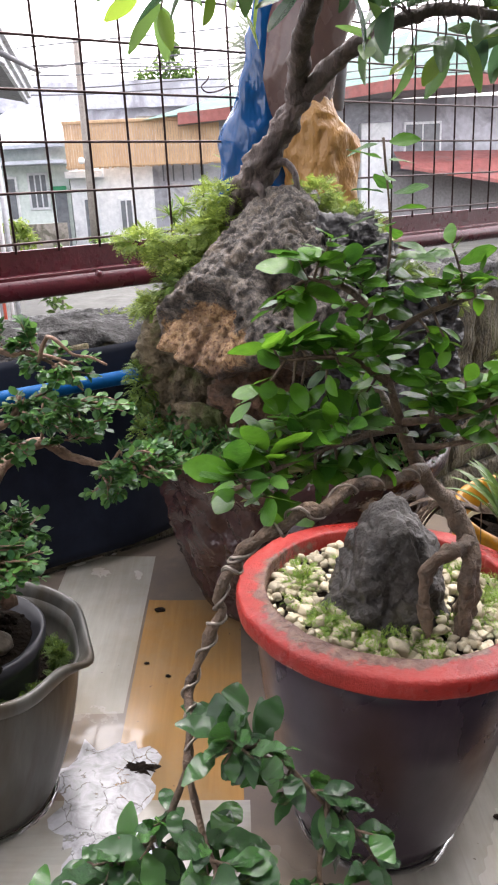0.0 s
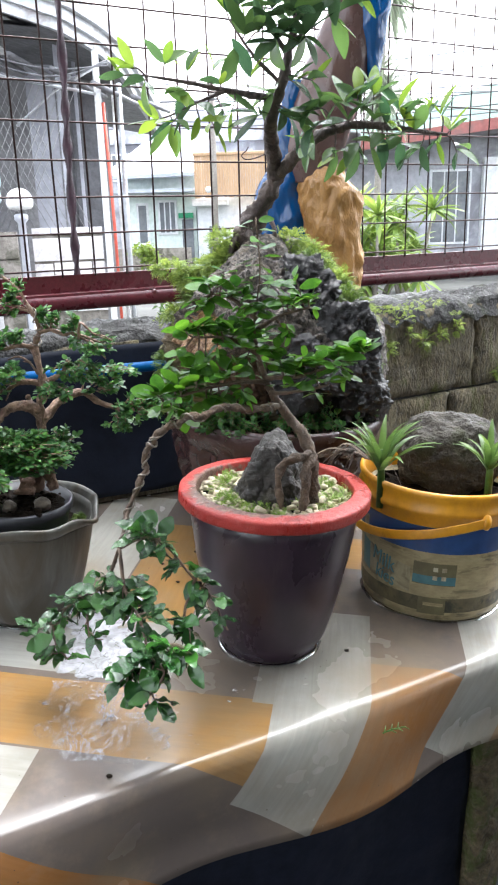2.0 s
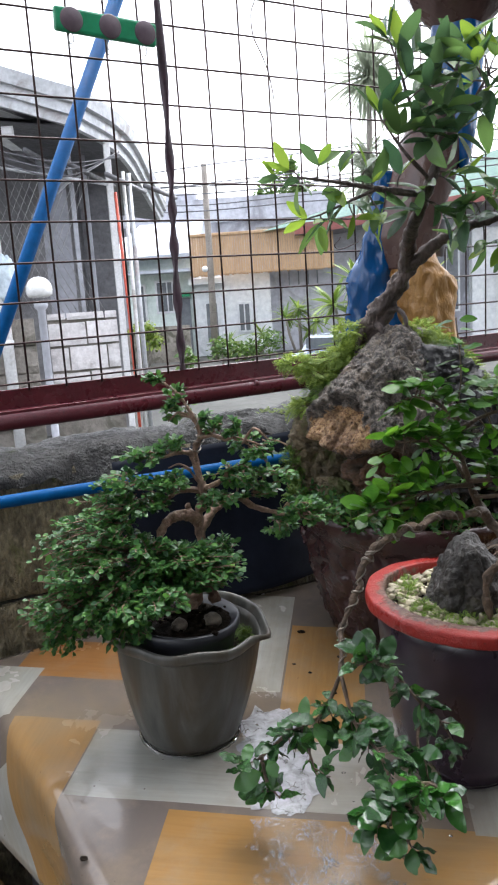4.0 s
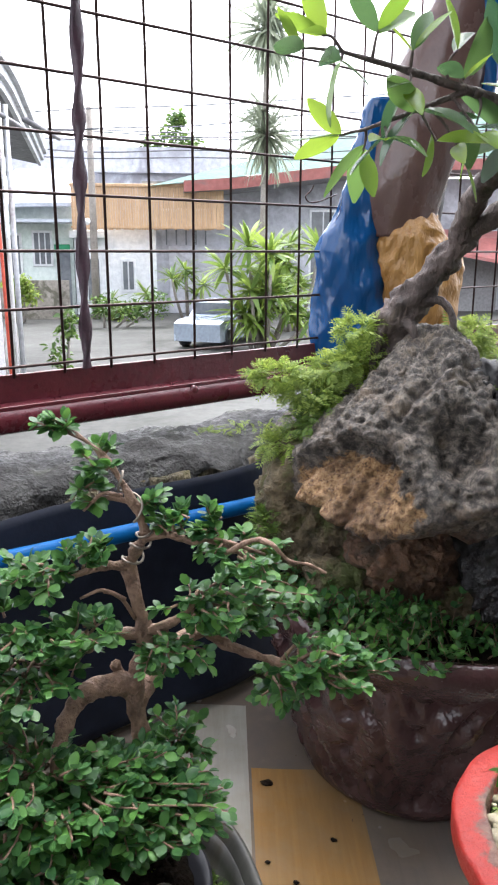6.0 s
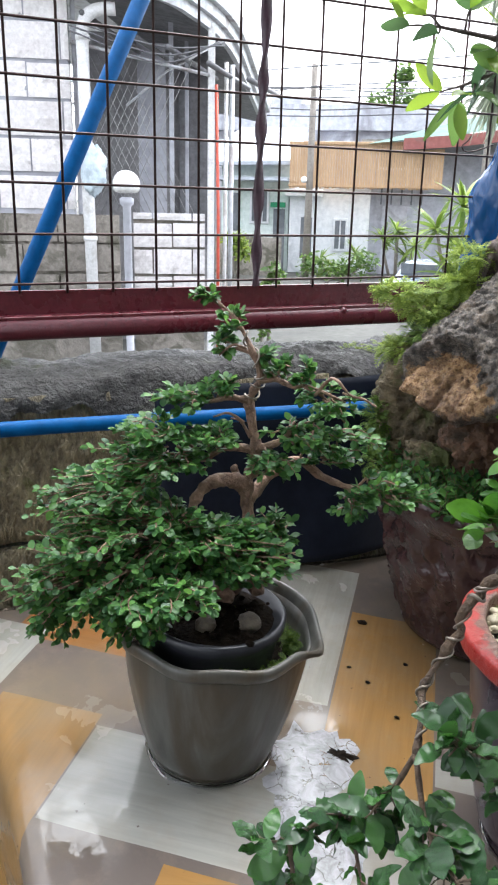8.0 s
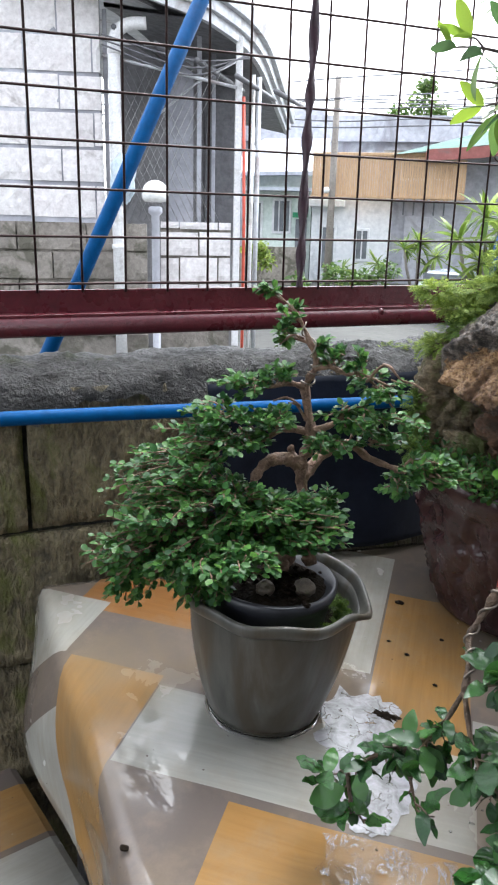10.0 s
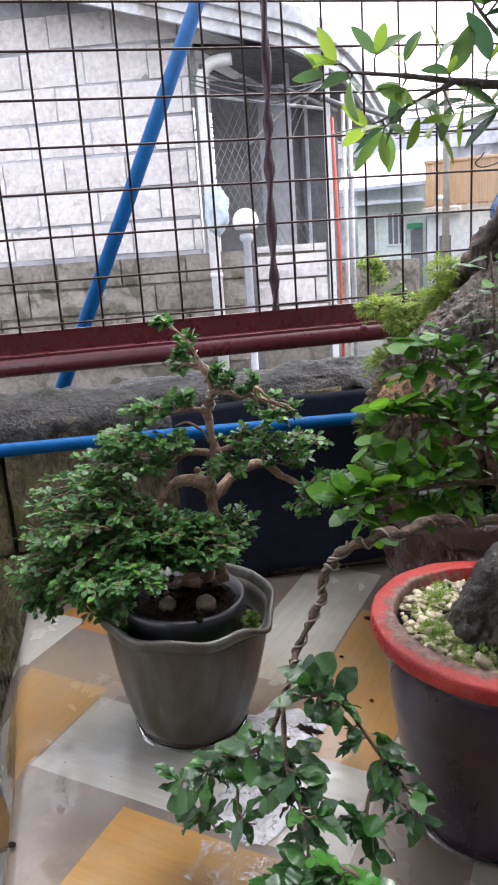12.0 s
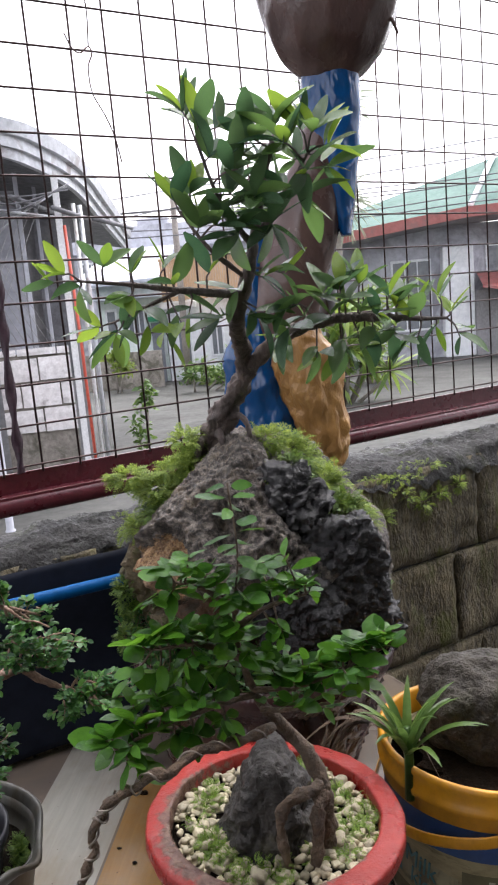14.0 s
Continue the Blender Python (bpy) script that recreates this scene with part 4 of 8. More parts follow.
def inner_pot():
    p = thing("nursery_pot", on_table(GREY_POT[0] - 0.002, GREY_POT[1] - 0.006, 0.089), "black plastic nursery pot standing inside the grey planter", "plant pot")
    prof = [(0.0, 0.002), (0.050, 0.0), (0.053, 0.004), (0.058, 0.040), (0.0605, 0.046), (0.063, 0.050), (0.0635, 0.058), (0.0605, 0.060), (0.058, 0.052), (0.0, 0.050)]
    part("pot_body", lathe(prof, 56), M["black_plastic"], p)
    part("soil", lathe([(0.0585, 0.049), (0.05, 0.0535), (0.03, 0.056), (0.004, 0.057)], 36, lambda r, a, z: (r, z + 0.002 * noise.noise(Vector((r * 90 * math.cos(a), r * 90 * math.sin(a), 0))))), M["soil"], p, "damp dark soil")
    return p


def big_pot():
    p = thing("bonsai_pot", on_table(*BROWN_POT) @ Matrix.Diagonal((1.02, 1.02, 1.06, 1)), "wide wet brown pot with a rolled rim", "plant pot")

    def folded(r, a, z):
        q = Vector((math.cos(a), math.sin(a), 0))
        run = Vector((q.x * 5, q.y * 5, z * 24 + 3.0 * noise.noise(q * 2.5)))
        k = 0.006 * noise.noise(q * 5 + Vector((0, 0, z * 9))) - 0.010 * max(0.0, 1 - 4.5 * abs(noise.noise(run))) + 0.004 * max(0.0, 1 - 6 * abs(noise.noise(run + Vector((0.12, 0, 0.25)))))
        k = (k - 0.003 * abs(noise.noise(q * 14 + Vector((0, 0, z * 40))))) * step(0.008, 0.03, z) * (1 - step(0.145, 0.158, z))
        return r + k, z

    side = [tuple(p)[:2] for p in smooth_path([Vector((r, z, 0)) for r, z in ((0.107, 0.004), (0.112, 0.016), (0.123, 0.045), (0.134, 0.075), (0.144, 0.105), (0.152, 0.137), (0.156, 0.155))], 6)]
    prof = [(0.0, 0.004), (0.100, 0.0)] + side + [(0.161, 0.163), (0.166, 0.172), (0.168, 0.183), (0.164, 0.190), (0.157, 0.189), (0.152, 0.178), (0.148, 0.165), (0.0, 0.162)]
    part("pot_body", lathe(prof, 180, folded), M["brown_pot"], p)
    soil = [(0.150, 0.166), (0.12, 0.172), (0.06, 0.178), (0.003, 0.18)]
    part("soil", lathe(soil, 60, lambda r, a, z: (r, z + 0.006 * noise.noise(Vector((r * 40 * math.cos(a), r * 40 * math.sin(a), 0))))), M["soil"], p, "damp soil under moss")
    return p


BUCKET = (0.301, 0.186)


def text_geo(words, size, depth=0.0004):
    cu = bpy.data.curves.new("words", "FONT")
    cu.body, cu.size, cu.extrude, cu.align_x, cu.align_y = words, size, depth, "CENTER", "CENTER"
    cu.resolution_u = 3
    ob = new("words", cu)
    me = bpy.data.meshes.new_from_object(ob.evaluated_get(bpy.context.evaluated_depsgraph_get()))
    geo = [tuple(v.co) for v in me.vertices], [tuple(q.vertices) for q in me.polygons]
    bpy.data.objects.remove(ob)
    bpy.data.meshes.remove(me)
    bpy.data.curves.remove(cu)
    return geo


def bucket_radius(z):
    return 0.0985 + 0.0105 * z / 0.15


def wrap(geo, angle, z0, lift=0.0008):
    """Lays a flat drawing on the bucket's side about an angle and a height."""
    out = []
    for x, y, z in geo[0]:
        h = z0 + y
        r = bucket_radius(h) + lift + z
        a = angle + x / bucket_radius(h)
        out.append((r * math.cos(a), r * math.sin(a), h))
    return out, geo[1]


def patch(w, h, nx=10, ny=2, slant=0.0):
    v = [(w * (i / nx - 0.5), h * (j / ny - 0.5) + slant * (i / nx - 0.5), 0) for j in range(ny + 1) for i in range(nx + 1)]
    return v, [(j * (nx + 1) + i, j * (nx + 1) + i + 1, (j + 1) * (nx + 1) + i + 1, (j + 1) * (nx + 1) + i) for j in range(ny) for i in range(nx)]


def strip(pts, thick, half):
    """A flat band with rounded edges bent round the z axis along pts."""
    prof = [(-1, -0.8), (-0.6, -1), (0.6, -1), (1, -0.8), (1, 0.8), (0.6, 1), (-0.6, 1), (-1, 0.8)]
    v, f, n = [], [], len(prof)
    for p in pts:
        out = Vector((p[0], p[1], 0)).normalized()
        v += [tuple(Vector(p) + out * (a * thick) + Vector((0, 0, c * half))) for a, c in prof]
    for k in range(len(pts) - 1):
        f += [(k * n + i, k * n + (i + 1) % n, (k + 1) * n + (i + 1) % n, (k + 1) * n + i) for i in range(n)]
    return v, f + [tuple(range(n))[::-1], tuple(range(len(v) - n, len(v)))]


def bucket():
    b = thing("bucket", on_table(*BUCKET) @ Matrix.Diagonal((0.945, 0.945, 1.17, 1)), "old yellow plastic bucket with a faded printed label", "bucket")
    prof = [(0.0, 0.003), (0.092, 0.0), (0.0965, 0.003), (0.0985, 0.010)] + [(bucket_radius(z), z) for z in (0.04, 0.08, 0.112)] + [(0.104, 0.113), (0.103, 0.128), (0.100, 0.128), (0.098, 0.10), (0.0, 0.098)]
    part("bucket_body", lathe(prof, 72), M["bucket_tan"], b, "faded tan printed side with grime")
    band = [(bucket_radius(0.083) + 0.0004, 0.083), (bucket_radius(0.112) + 0.0004, 0.112)]
    v, f = lathe(band, 72)
    part("blue_band", (v, f[:-2]), M["bucket_blue"], b, "dark blue printed band")
    rim = [(0.1062, 0.112), (0.1085, 0.113), (0.1090, 0.124), (0.1130, 0.126), (0.1140, 0.131), (0.1115, 0.133), (0.1115, 0.143), (0.1135, 0.146), (0.1130, 0.150), (0.109, 0.151), (0.106, 0.148), (0.104, 0.126)]
    v, f = lathe(rim, 72)
    part("rim", (v, f[:-2]), M["yellow"], b, "yellow ribbed rim")
    # handle hanging down over the front
    hang = ((-62, 0.122), (-80, 0.116), (-100, 0.107), (-125, 0.097), (-150, 0.090), (-175, 0.087), (-200, 0.093), (-222, 0.106), (-242, 0.122))
    h = [(0.1165 * math.cos(radians(a)), 0.1165 * math.sin(radians(a)), z) for a, z in hang]
    h = smooth_path(h, 5)
    part("handle", strip(h, 0.0011, 0.0052), M["yellow"], b, "yellow plastic carrying handle")
    for a in (-62, -242):
        q = radians(a)
        part("handle_lug", moved(rock_geo((0.007, 0.007, 0.009), 2, 3, 0.0, 0.0), pose(0.114 * math.cos(q), 0.114 * math.sin(q), 0.122)), M["yellow"], b)
    ang = radians(-132)
    part("label_flag", wrap(patch(0.07, 0.03, 14, 3, -0.010), ang + 0.05, 0.052, 0.0004), M["bucket_cream"], b, "cream label panel")
    part("label_stripe", wrap(patch(0.022, 0.034, 6, 3, -0.003), ang - 0.40, 0.056, 0.0008), M["bucket_teal"], b)
    part("lettering", wrap(moved(text_geo("Milk", 0.024), pose(0, 0, 0, 0, 0, -9)), ang - 0.02, 0.060, 0.0012), M["bucket_teal"], b, "teal lettering", smooth=False)
    part("lettering", wrap(moved(text_geo("kies", 0.022), pose(0, 0, 0, 0, 0, -9)), ang + 0.02, 0.042, 0.0012), M["bucket_teal"], b, "teal lettering", smooth=False)
    part("printed_house", wrap(patch(0.056, 0.026, 10, 3), ang + 0.70, 0.058, 0.0004), M["bucket_olive"], b, "faded brown picture of a house")
    part("printed_stripe", wrap(patch(0.056, 0.010, 10, 2), ang + 0.70, 0.051, 0.0008), M["bucket_teal"], b)
    part("printed_plaque", wrap(patch(0.036, 0.020, 8, 2), ang + 0.70, 0.020, 0.0006), M["bucket_olive"], b)
    v, f = lathe([(bucket_radius(0.013) + 0.0003, 0.013), (bucket_radius(0.030) + 0.0003, 0.030)], 72)
    part("ground_band", (v, f[:-2]), M["bucket_grime"], b, "grimy olive band round the foot")
    for k, (du, dz) in enumerate(((-0.011, 0.004), (0.0, 0.004), (-0.011, -0.006), (0.0, -0.006))):
        part("printed_pane", wrap(patch(0.006, 0.005, 3, 1), ang + 0.82 + du / 0.1, 0.060 + dz, 0.0009), M["bucket_white"], b)
    part("blank_line", wrap(patch(0.026, 0.004, 8, 1), ang + 0.72, 0.022, 0.0010), M["bucket_tan"], b)
    part("white_corner", wrap(patch(0.016, 0.02, 4, 2), ang - 0.42, 0.092, 0.0008), M["bucket_white"], b)
    part("soil", lathe([(0.101, 0.122), (0.07, 0.124), (0.03, 0.126), (0.003, 0.126)], 40, lambda r, a, z: (r, z + 0.005 * noise.noise(Vector((r * 40 * math.cos(a), r * 40 * math.sin(a), 0))))), M["soil"], b, "damp soil")
    return b


red_pot()
grey_pot()
inner_pot()
big_pot()
bucket()


# ---- stones ----
def world_rock(name, centre, size, mat, label, sub=5, seed=1, rough=0.2, fine=0.05, ridged=False, shape=None, turn=0.0):
    return solid(name, rock_geo(size, sub, seed, rough, fine, ridged, shape), mat, label, "stone", m=SIDE @ pose(*centre, 0, 0, turn))


ROCK_BASE = ROCK @ Vector((0.06, 0.80, 0.95))


def big_rock():
    r = thing("scholar_rock", Matrix.Translation(ROCK_BASE), "large pitted grey rock with an ochre break, planted with a ficus", "rock")
    planes = [((0, 0, 1), 0.145), ((-0.70, 0.0, 0.71), 0.122), ((-1, -0.1, -0.1), 0.140), ((-0.7, 0, -0.7), 0.118), ((-0.1, -0.75, 0.65), 0.142), ((-0.6, -0.75, 0.25), 0.148), ((0.1, -0.72, -0.7), 0.108),
              ((0.75, -0.2, 0.62), 0.100), ((1, 0, 0), 0.165), ((0, 1, 0.2), 0.125), ((0, 0.7, 0.7), 0.145), ((0, 0, -1), 0.145), ((0.55, -0.8, 0.2), 0.150), ((-0.35, -0.45, 0.82), 0.132), ((0.35, -0.5, 0.80), 0.128), ((-0.6, -0.55, -0.6), 0.128), ((0.5, -0.5, -0.7), 0.12)]
    part("main_stone", slab_geo(planes, (0, 0, 0.11), 4, (-0.094, -0.125, 0.128), (0.056, 0.09, 0.034), (-0.010, -0.14, 0.168), (0.026, 0.06, 0.04)), M["stone"], r)
    for c, size, seed in (((0.098, -0.05, 0.105), (0.062, 0.08, 0.068), 9), ((0.052, -0.06, 0.178), (0.05, 0.05, 0.05), 12), ((0.122, -0.04, 0.03), (0.055, 0.06, 0.055), 15), ((0.055, -0.115, 0.075), (0.055, 0.04, 0.06), 16)):
        part("side_stone", crag_geo(random_planes(size, seed), c, 6, seed, 0.004, 0.005, 0.004, 0.004), M["dark_stone"], r, "black knobbly lava stone")
    for c, size, seed in (((-0.128, 0.000, 0.075), (0.048, 0.05, 0.086), 17), ((-0.085, -0.06, 0.015), (0.045, 0.04, 0.035), 18), ((0.03, -0.03, -0.005), (0.09, 0.05, 0.025), 19)):
        part("side_stone", crag_geo(random_planes(size, seed), c, 5, seed, 0.006, 0.006, 0.003), M["crust"], r, "brown mossy crusted stone")
    part("side_stone", crag_geo(random_planes((0.058, 0.036, 0.046), 23), (-0.040, -0.070, 0.052), 5, 23, 0.006, 0.006, 0.003), M["rust_stone"], r, "rust-brown stone under the overhang")
    return r


big_rock()


def pot_stone():
    planes = [((-0.86, -0.1, 0.50), 0.031), ((-0.95, 0.3, 0.1), 0.036), ((-0.75, -0.55, 0.30), 0.036), ((-0.45, -0.1, 0.88), 0.052), ((0, 0, 1), 0.062), ((0.5, -0.2, 0.84), 0.056), ((0.72, 0, 0.69), 0.053), ((1, -0.1, 0.15), 0.040),
              ((0.8, -0.6, 0.2), 0.040), ((0.2, -0.9, 0.35), 0.038), ((-0.3, -0.85, 0.40), 0.040), ((0, -0.5, 0.86), 0.055), ((0.6, 0.6, 0.3), 0.042), ((-0.5, 0.7, 0.4), 0.042), ((0, 1, 0.3), 0.042), ((0, 0, -1), 0.03)]
    solid("stone", crag_geo(planes, (0, 0, 0), 6, 5, 0.005, 0.0024, 0.0014, 0.007), M["soft_stone"], "dark grey domed stone set in the gravel of the red-rimmed pot", "stone", m=NEAR @ pose(0.099, 0.468, 0.934, 0, 0, 0))


pot_stone()
solid("stone", rock_geo((0.070, 0.060, 0.058), 6, 8, 0.17, 0.05), M["boulder"], "weathered grey boulder filling the yellow bucket", "stone", m=BASKET @ pose(0.308, 0.660, 0.924))
world_rock("stone", (-0.196, 0.420, 0.917), (0.0085, 0.0075, 0.0085), M["tan_stone"], "small tan stone on the soil of the black pot", 4, 2, 0.25, 0.10)
world_rock("stone", (-0.162, 0.436, 0.917), (0.0105, 0.0095, 0.0085), M["tan_stone"], "small round pink-grey stone on the soil of the black pot", 4, 6, 0.10, 0.05)


# ---- gravel in the red-rimmed pot ----
def gravel():
    g = thing("gravel_bed", on_table(*RED_POT, 0.1680), "pale gravel with moss in the red-rimmed pot", "gravel")
    part("soil", lathe([(0.0868, 0.0), (0.0866, 0.0135), (0.05, 0.016), (0.003, 0.018)], 40), M["soil"], g, "dark soil between the pebbles")
    shapes = [mesh_from("pebble", *crag_geo([(n, h * 0.93) for n, h in random_planes((1.0, 0.78, 0.58), 20 + k, 9)], (0, 0, 0), 3, 20 + k, 0.0, 0.0, 0.0)) for k in range(6)]
    rnd = random.Random(5)
    for k in range(300):
        rad, a = 0.0845 * math.sqrt(rnd.random()), rnd.uniform(0, 2 * math.pi)
        s = rnd.uniform(0.0032, 0.0058) if k > 16 else rnd.uniform(0.006, 0.0085)
        part("pebble", shapes[k % 6], M["pebble"], g, m=pose(rad * math.cos(a), rad * math.sin(a), 0.0180 + rnd.uniform(0, 0.004) - 0.03 * max(0, rad - 0.05), rnd.uniform(-25, 25), rnd.uniform(-25, 25), rnd.uniform(0, 360)) @ Matrix.Scale(s, 4))
    small = []
    for k in range(900):
        rad, a = 0.0865 * math.sqrt(rnd.random()), rnd.uniform(0, 2 * math.pi)
        me = shapes[k % 6]
        small.append(moved(([tuple(v.co) for v in me.vertices], [tuple(q.vertices) for q in me.polygons]), pose(rad * math.cos(a), rad * math.sin(a), 0.0172 - 0.02 * max(0, rad - 0.06), rnd.uniform(-30, 30), 0, rnd.uniform(0, 360)) @ Matrix.Scale(rnd.uniform(0.002, 0.0038), 4)))
    part("grit", join(*small), M["pebble"], g, kind="stuff")
    return g


gravel()


# ---- moss and clubmoss ----
def frond_geo(length, rnd):
    """A small feathery frond along +x: a rib with paired leaflets."""
    verts, faces = [], []
    n = 7
    for i in range(n):
        t = (i + 0.5) / n
        w = length * 0.40 * math.sin(math.pi * (0.2 + 0.75 * t)) * rnd.uniform(0.8, 1.15)
        x, z = length * t, length * (0.10 * math.sin(3 * t) - 0.32 * t * t)
        for sgn in (-1, 1):
            k = len(verts)
            verts += [(x - length * 0.05, 0, z), (x + length * 0.01, sgn * w * 0.6, z + w * 0.16), (x + length * 0.13, sgn * w, z - w * 0.06), (x + length * 0.09, sgn * w * 0.35, z)]
            faces.append((k, k + 1, k + 2, k + 3) if sgn < 0 else (k + 3, k + 2, k + 1, k))
    return verts, faces


def tuft(name, spots, count, length, mat, label, seed, droop=0.3, m=None):
    """Fronds growing out of ellipsoid cushions: spots are (centre, radii)."""
    rnd = random.Random(seed)
    fronds = [frond_geo(1.0, rnd) for _ in range(5)]
    geos = []
    total = sum(r[0] * r[1] + r[1] * r[2] + r[0] * r[2] for _, r in spots)
    for c, r in spots:
        n = int(count * (r[0] * r[1] + r[1] * r[2] + r[0] * r[2]) / total)
        for _ in range(n):
            d = Vector((rnd.gauss(0, 1), rnd.gauss(0, 1), rnd.gauss(0.25, 1))).normalized()
            q = rnd.uniform(0.45, 1.0)
            p = Vector(c) + Vector((d.x * r[0], d.y * r[1], d.z * r[2])) * q
            way = (d + Vector((rnd.uniform(-0.6, 0.6), rnd.uniform(-0.6, 0.6), rnd.uniform(-0.2, 0.5) - droop))).normalized()
            up = (Vector((0, 0, 1)) + d * 0.6 + Vector((rnd.uniform(-0.4, 0.4), rnd.uniform(-0.4, 0.4), 0))).normalized()
            geos.append(moved(fronds[rnd.randrange(5)], leaf_pose(p, way, up, rnd.uniform(-0.5, 0.5), length * rnd.uniform(0.6, 1.25))))
    return solid(name, join(*geos), mat, label, "moss", kind="stuff", m=m)


tuft("clubmoss", [((-0.030, 0.82, 1.160), (0.040, 0.040, 0.014)), ((-0.062, 0.80, 1.140), (0.036, 0.034, 0.010)), ((0.002, 0.83, 1.180), (0.028, 0.026, 0.010)), ((-0.088, 0.785, 1.092), (0.026, 0.026, 0.010)), ((-0.020, 0.79, 1.172), (0.02, 0.018, 0.008)), ((-0.098, 0.79, 1.158), (0.026, 0.024, 0.008)),
                  ((0.10, 0.86, 1.16), (0.04, 0.03, 0.03)), ((0.14, 0.84, 1.125), (0.035, 0.03, 0.025)), ((-0.02, 0.80, 1.20), (0.02, 0.02, 0.012)), ((0.085, 0.80, 1.195), (0.022, 0.02, 0.015)), ((0.125, 0.77, 1.15), (0.03, 0.02, 0.02)), ((0.185, 0.79, 1.09), (0.025, 0.03, 0.02)), ((0.08, 0.72, 1.13), (0.02, 0.012, 0.02)), ((0.15, 0.715, 1.07), (0.02, 0.012, 0.012))], 3400, 0.0145, M["moss"], "lime green feathery clubmoss on the rock", 1, m=ROCK)
# Darker copy of the clubmoss: shade under the cushions is put into its green.
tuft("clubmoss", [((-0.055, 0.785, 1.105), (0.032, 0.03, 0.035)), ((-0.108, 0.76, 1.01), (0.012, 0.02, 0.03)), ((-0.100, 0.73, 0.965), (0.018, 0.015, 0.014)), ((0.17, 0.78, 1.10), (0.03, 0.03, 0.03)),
                  ((0.12, 0.75, 1.165), (0.025, 0.02, 0.02)), ((0.20, 0.76, 1.02), (0.02, 0.02, 0.02))], 2200, 0.011, M["moss_dark"], "clubmoss low on the rock, the shade put into its darker green", 2, m=ROCK)
tuft("clubmoss", [((0.24, 1.17, 1.050), (0.07, 0.022, 0.003)), ((0.17, 1.08, 1.045), (0.035, 0.025, 0.008)), ((-0.12, 1.02, 1.052), (0.05, 0.025, 0.006)), ((-0.17, 0.995, 1.050), (0.035, 0.018, 0.005)), ((-0.20, 0.93, 1.03), (0.018, 0.010, 0.010)), ((0.30, 1.25, 1.055), (0.05, 0.02, 0.005)), ((0.26, 1.135, 1.035), (0.02, 0.01, 0.008)), ((0.36, 1.21, 1.03), (0.012, 0.01, 0.01))], 330, 0.009, M["moss"], "lime clubmoss along the wet wall top", 3, 0.1)


FERNS = [(0.70, 0.965), (0.745, 0.975), (0.79, 0.985), (0.66, 0.985), (0.93, 0.87), (0.96, 0.86), (0.60, 0.96)]
tuft("fern", [(tuple(on_fence(s, 0.128, z)), (0.010, 0.006, 0.010)) for s, z in FERNS], 170, 0.016, M["moss"], "tiny ferns rooted in the wet block wall", 21, 0.15)


def gravel_moss():
    spots = []
    rnd = random.Random(11)
    for k in range(44):
        a = rnd.uniform(0, 2 * math.pi)
        q = MT @ Vector((RED_POT[0] + 0.074 * math.cos(a) * rnd.uniform(0.62, 1.10), RED_POT[1] + 0.074 * math.sin(a) * rnd.uniform(0.62, 1.10), 0.1885))
        spots.append((tuple(q), (0.012, 0.012, 0.003)))
    tuft("moss", spots, 1300, 0.0062, M["moss_gravel"], "green moss sprigs among the gravel of the red-rimmed pot", 12, 0.0)


gravel_moss()


def planter_moss():
    spots = []
    rnd = random.Random(15)
    for k in range(26):
        a = rnd.uniform(-3.1, 0.8)
        q = MT @ Vector((GREY_POT[0] + 0.067 * math.cos(a), GREY_POT[1] + 0.067 * math.sin(a), 0.104 + rnd.uniform(0, 0.012)))
        spots.append((tuple(q), (0.004, 0.004, 0.006)))
    tuft("moss", spots, 600, 0.008, M["moss_dark"], "dark moss growing between the black pot and the planter", 16, 0.0)
    tuft("moss", [((-0.217, 0.438, 0.904), (0.012, 0.008, 0.005)), ((-0.187, 0.436, 0.904), (0.008, 0.005, 0.004)), ((-0.180, 0.462, 0.904), (0.010, 0.006, 0.004))], 160, 0.007, M["moss"], "pale moss beside the stones on the black pot's soil", 17, 0.0, SIDE)
    q = MT @ Vector((GREY_POT[0], GREY_POT[1] - 0.006, 0.1475))
    crumbs = [moved(rock_geo((1, 0.8, 0.7), 1, 50 + k, 0.3, 0.1), Matrix.Translation(q + Vector((rnd.uniform(-0.045, 0.045), rnd.uniform(-0.045, 0.03), rnd.uniform(-0.002, 0.002)))) @ Matrix.Scale(rnd.uniform(0.002, 0.005), 4)) for k in range(70)]
    solid("soil_crumb", join(*crumbs), M["soil"], "dark wet crumbs of soil in the black pot", "soil", kind="stuff")


planter_moss()


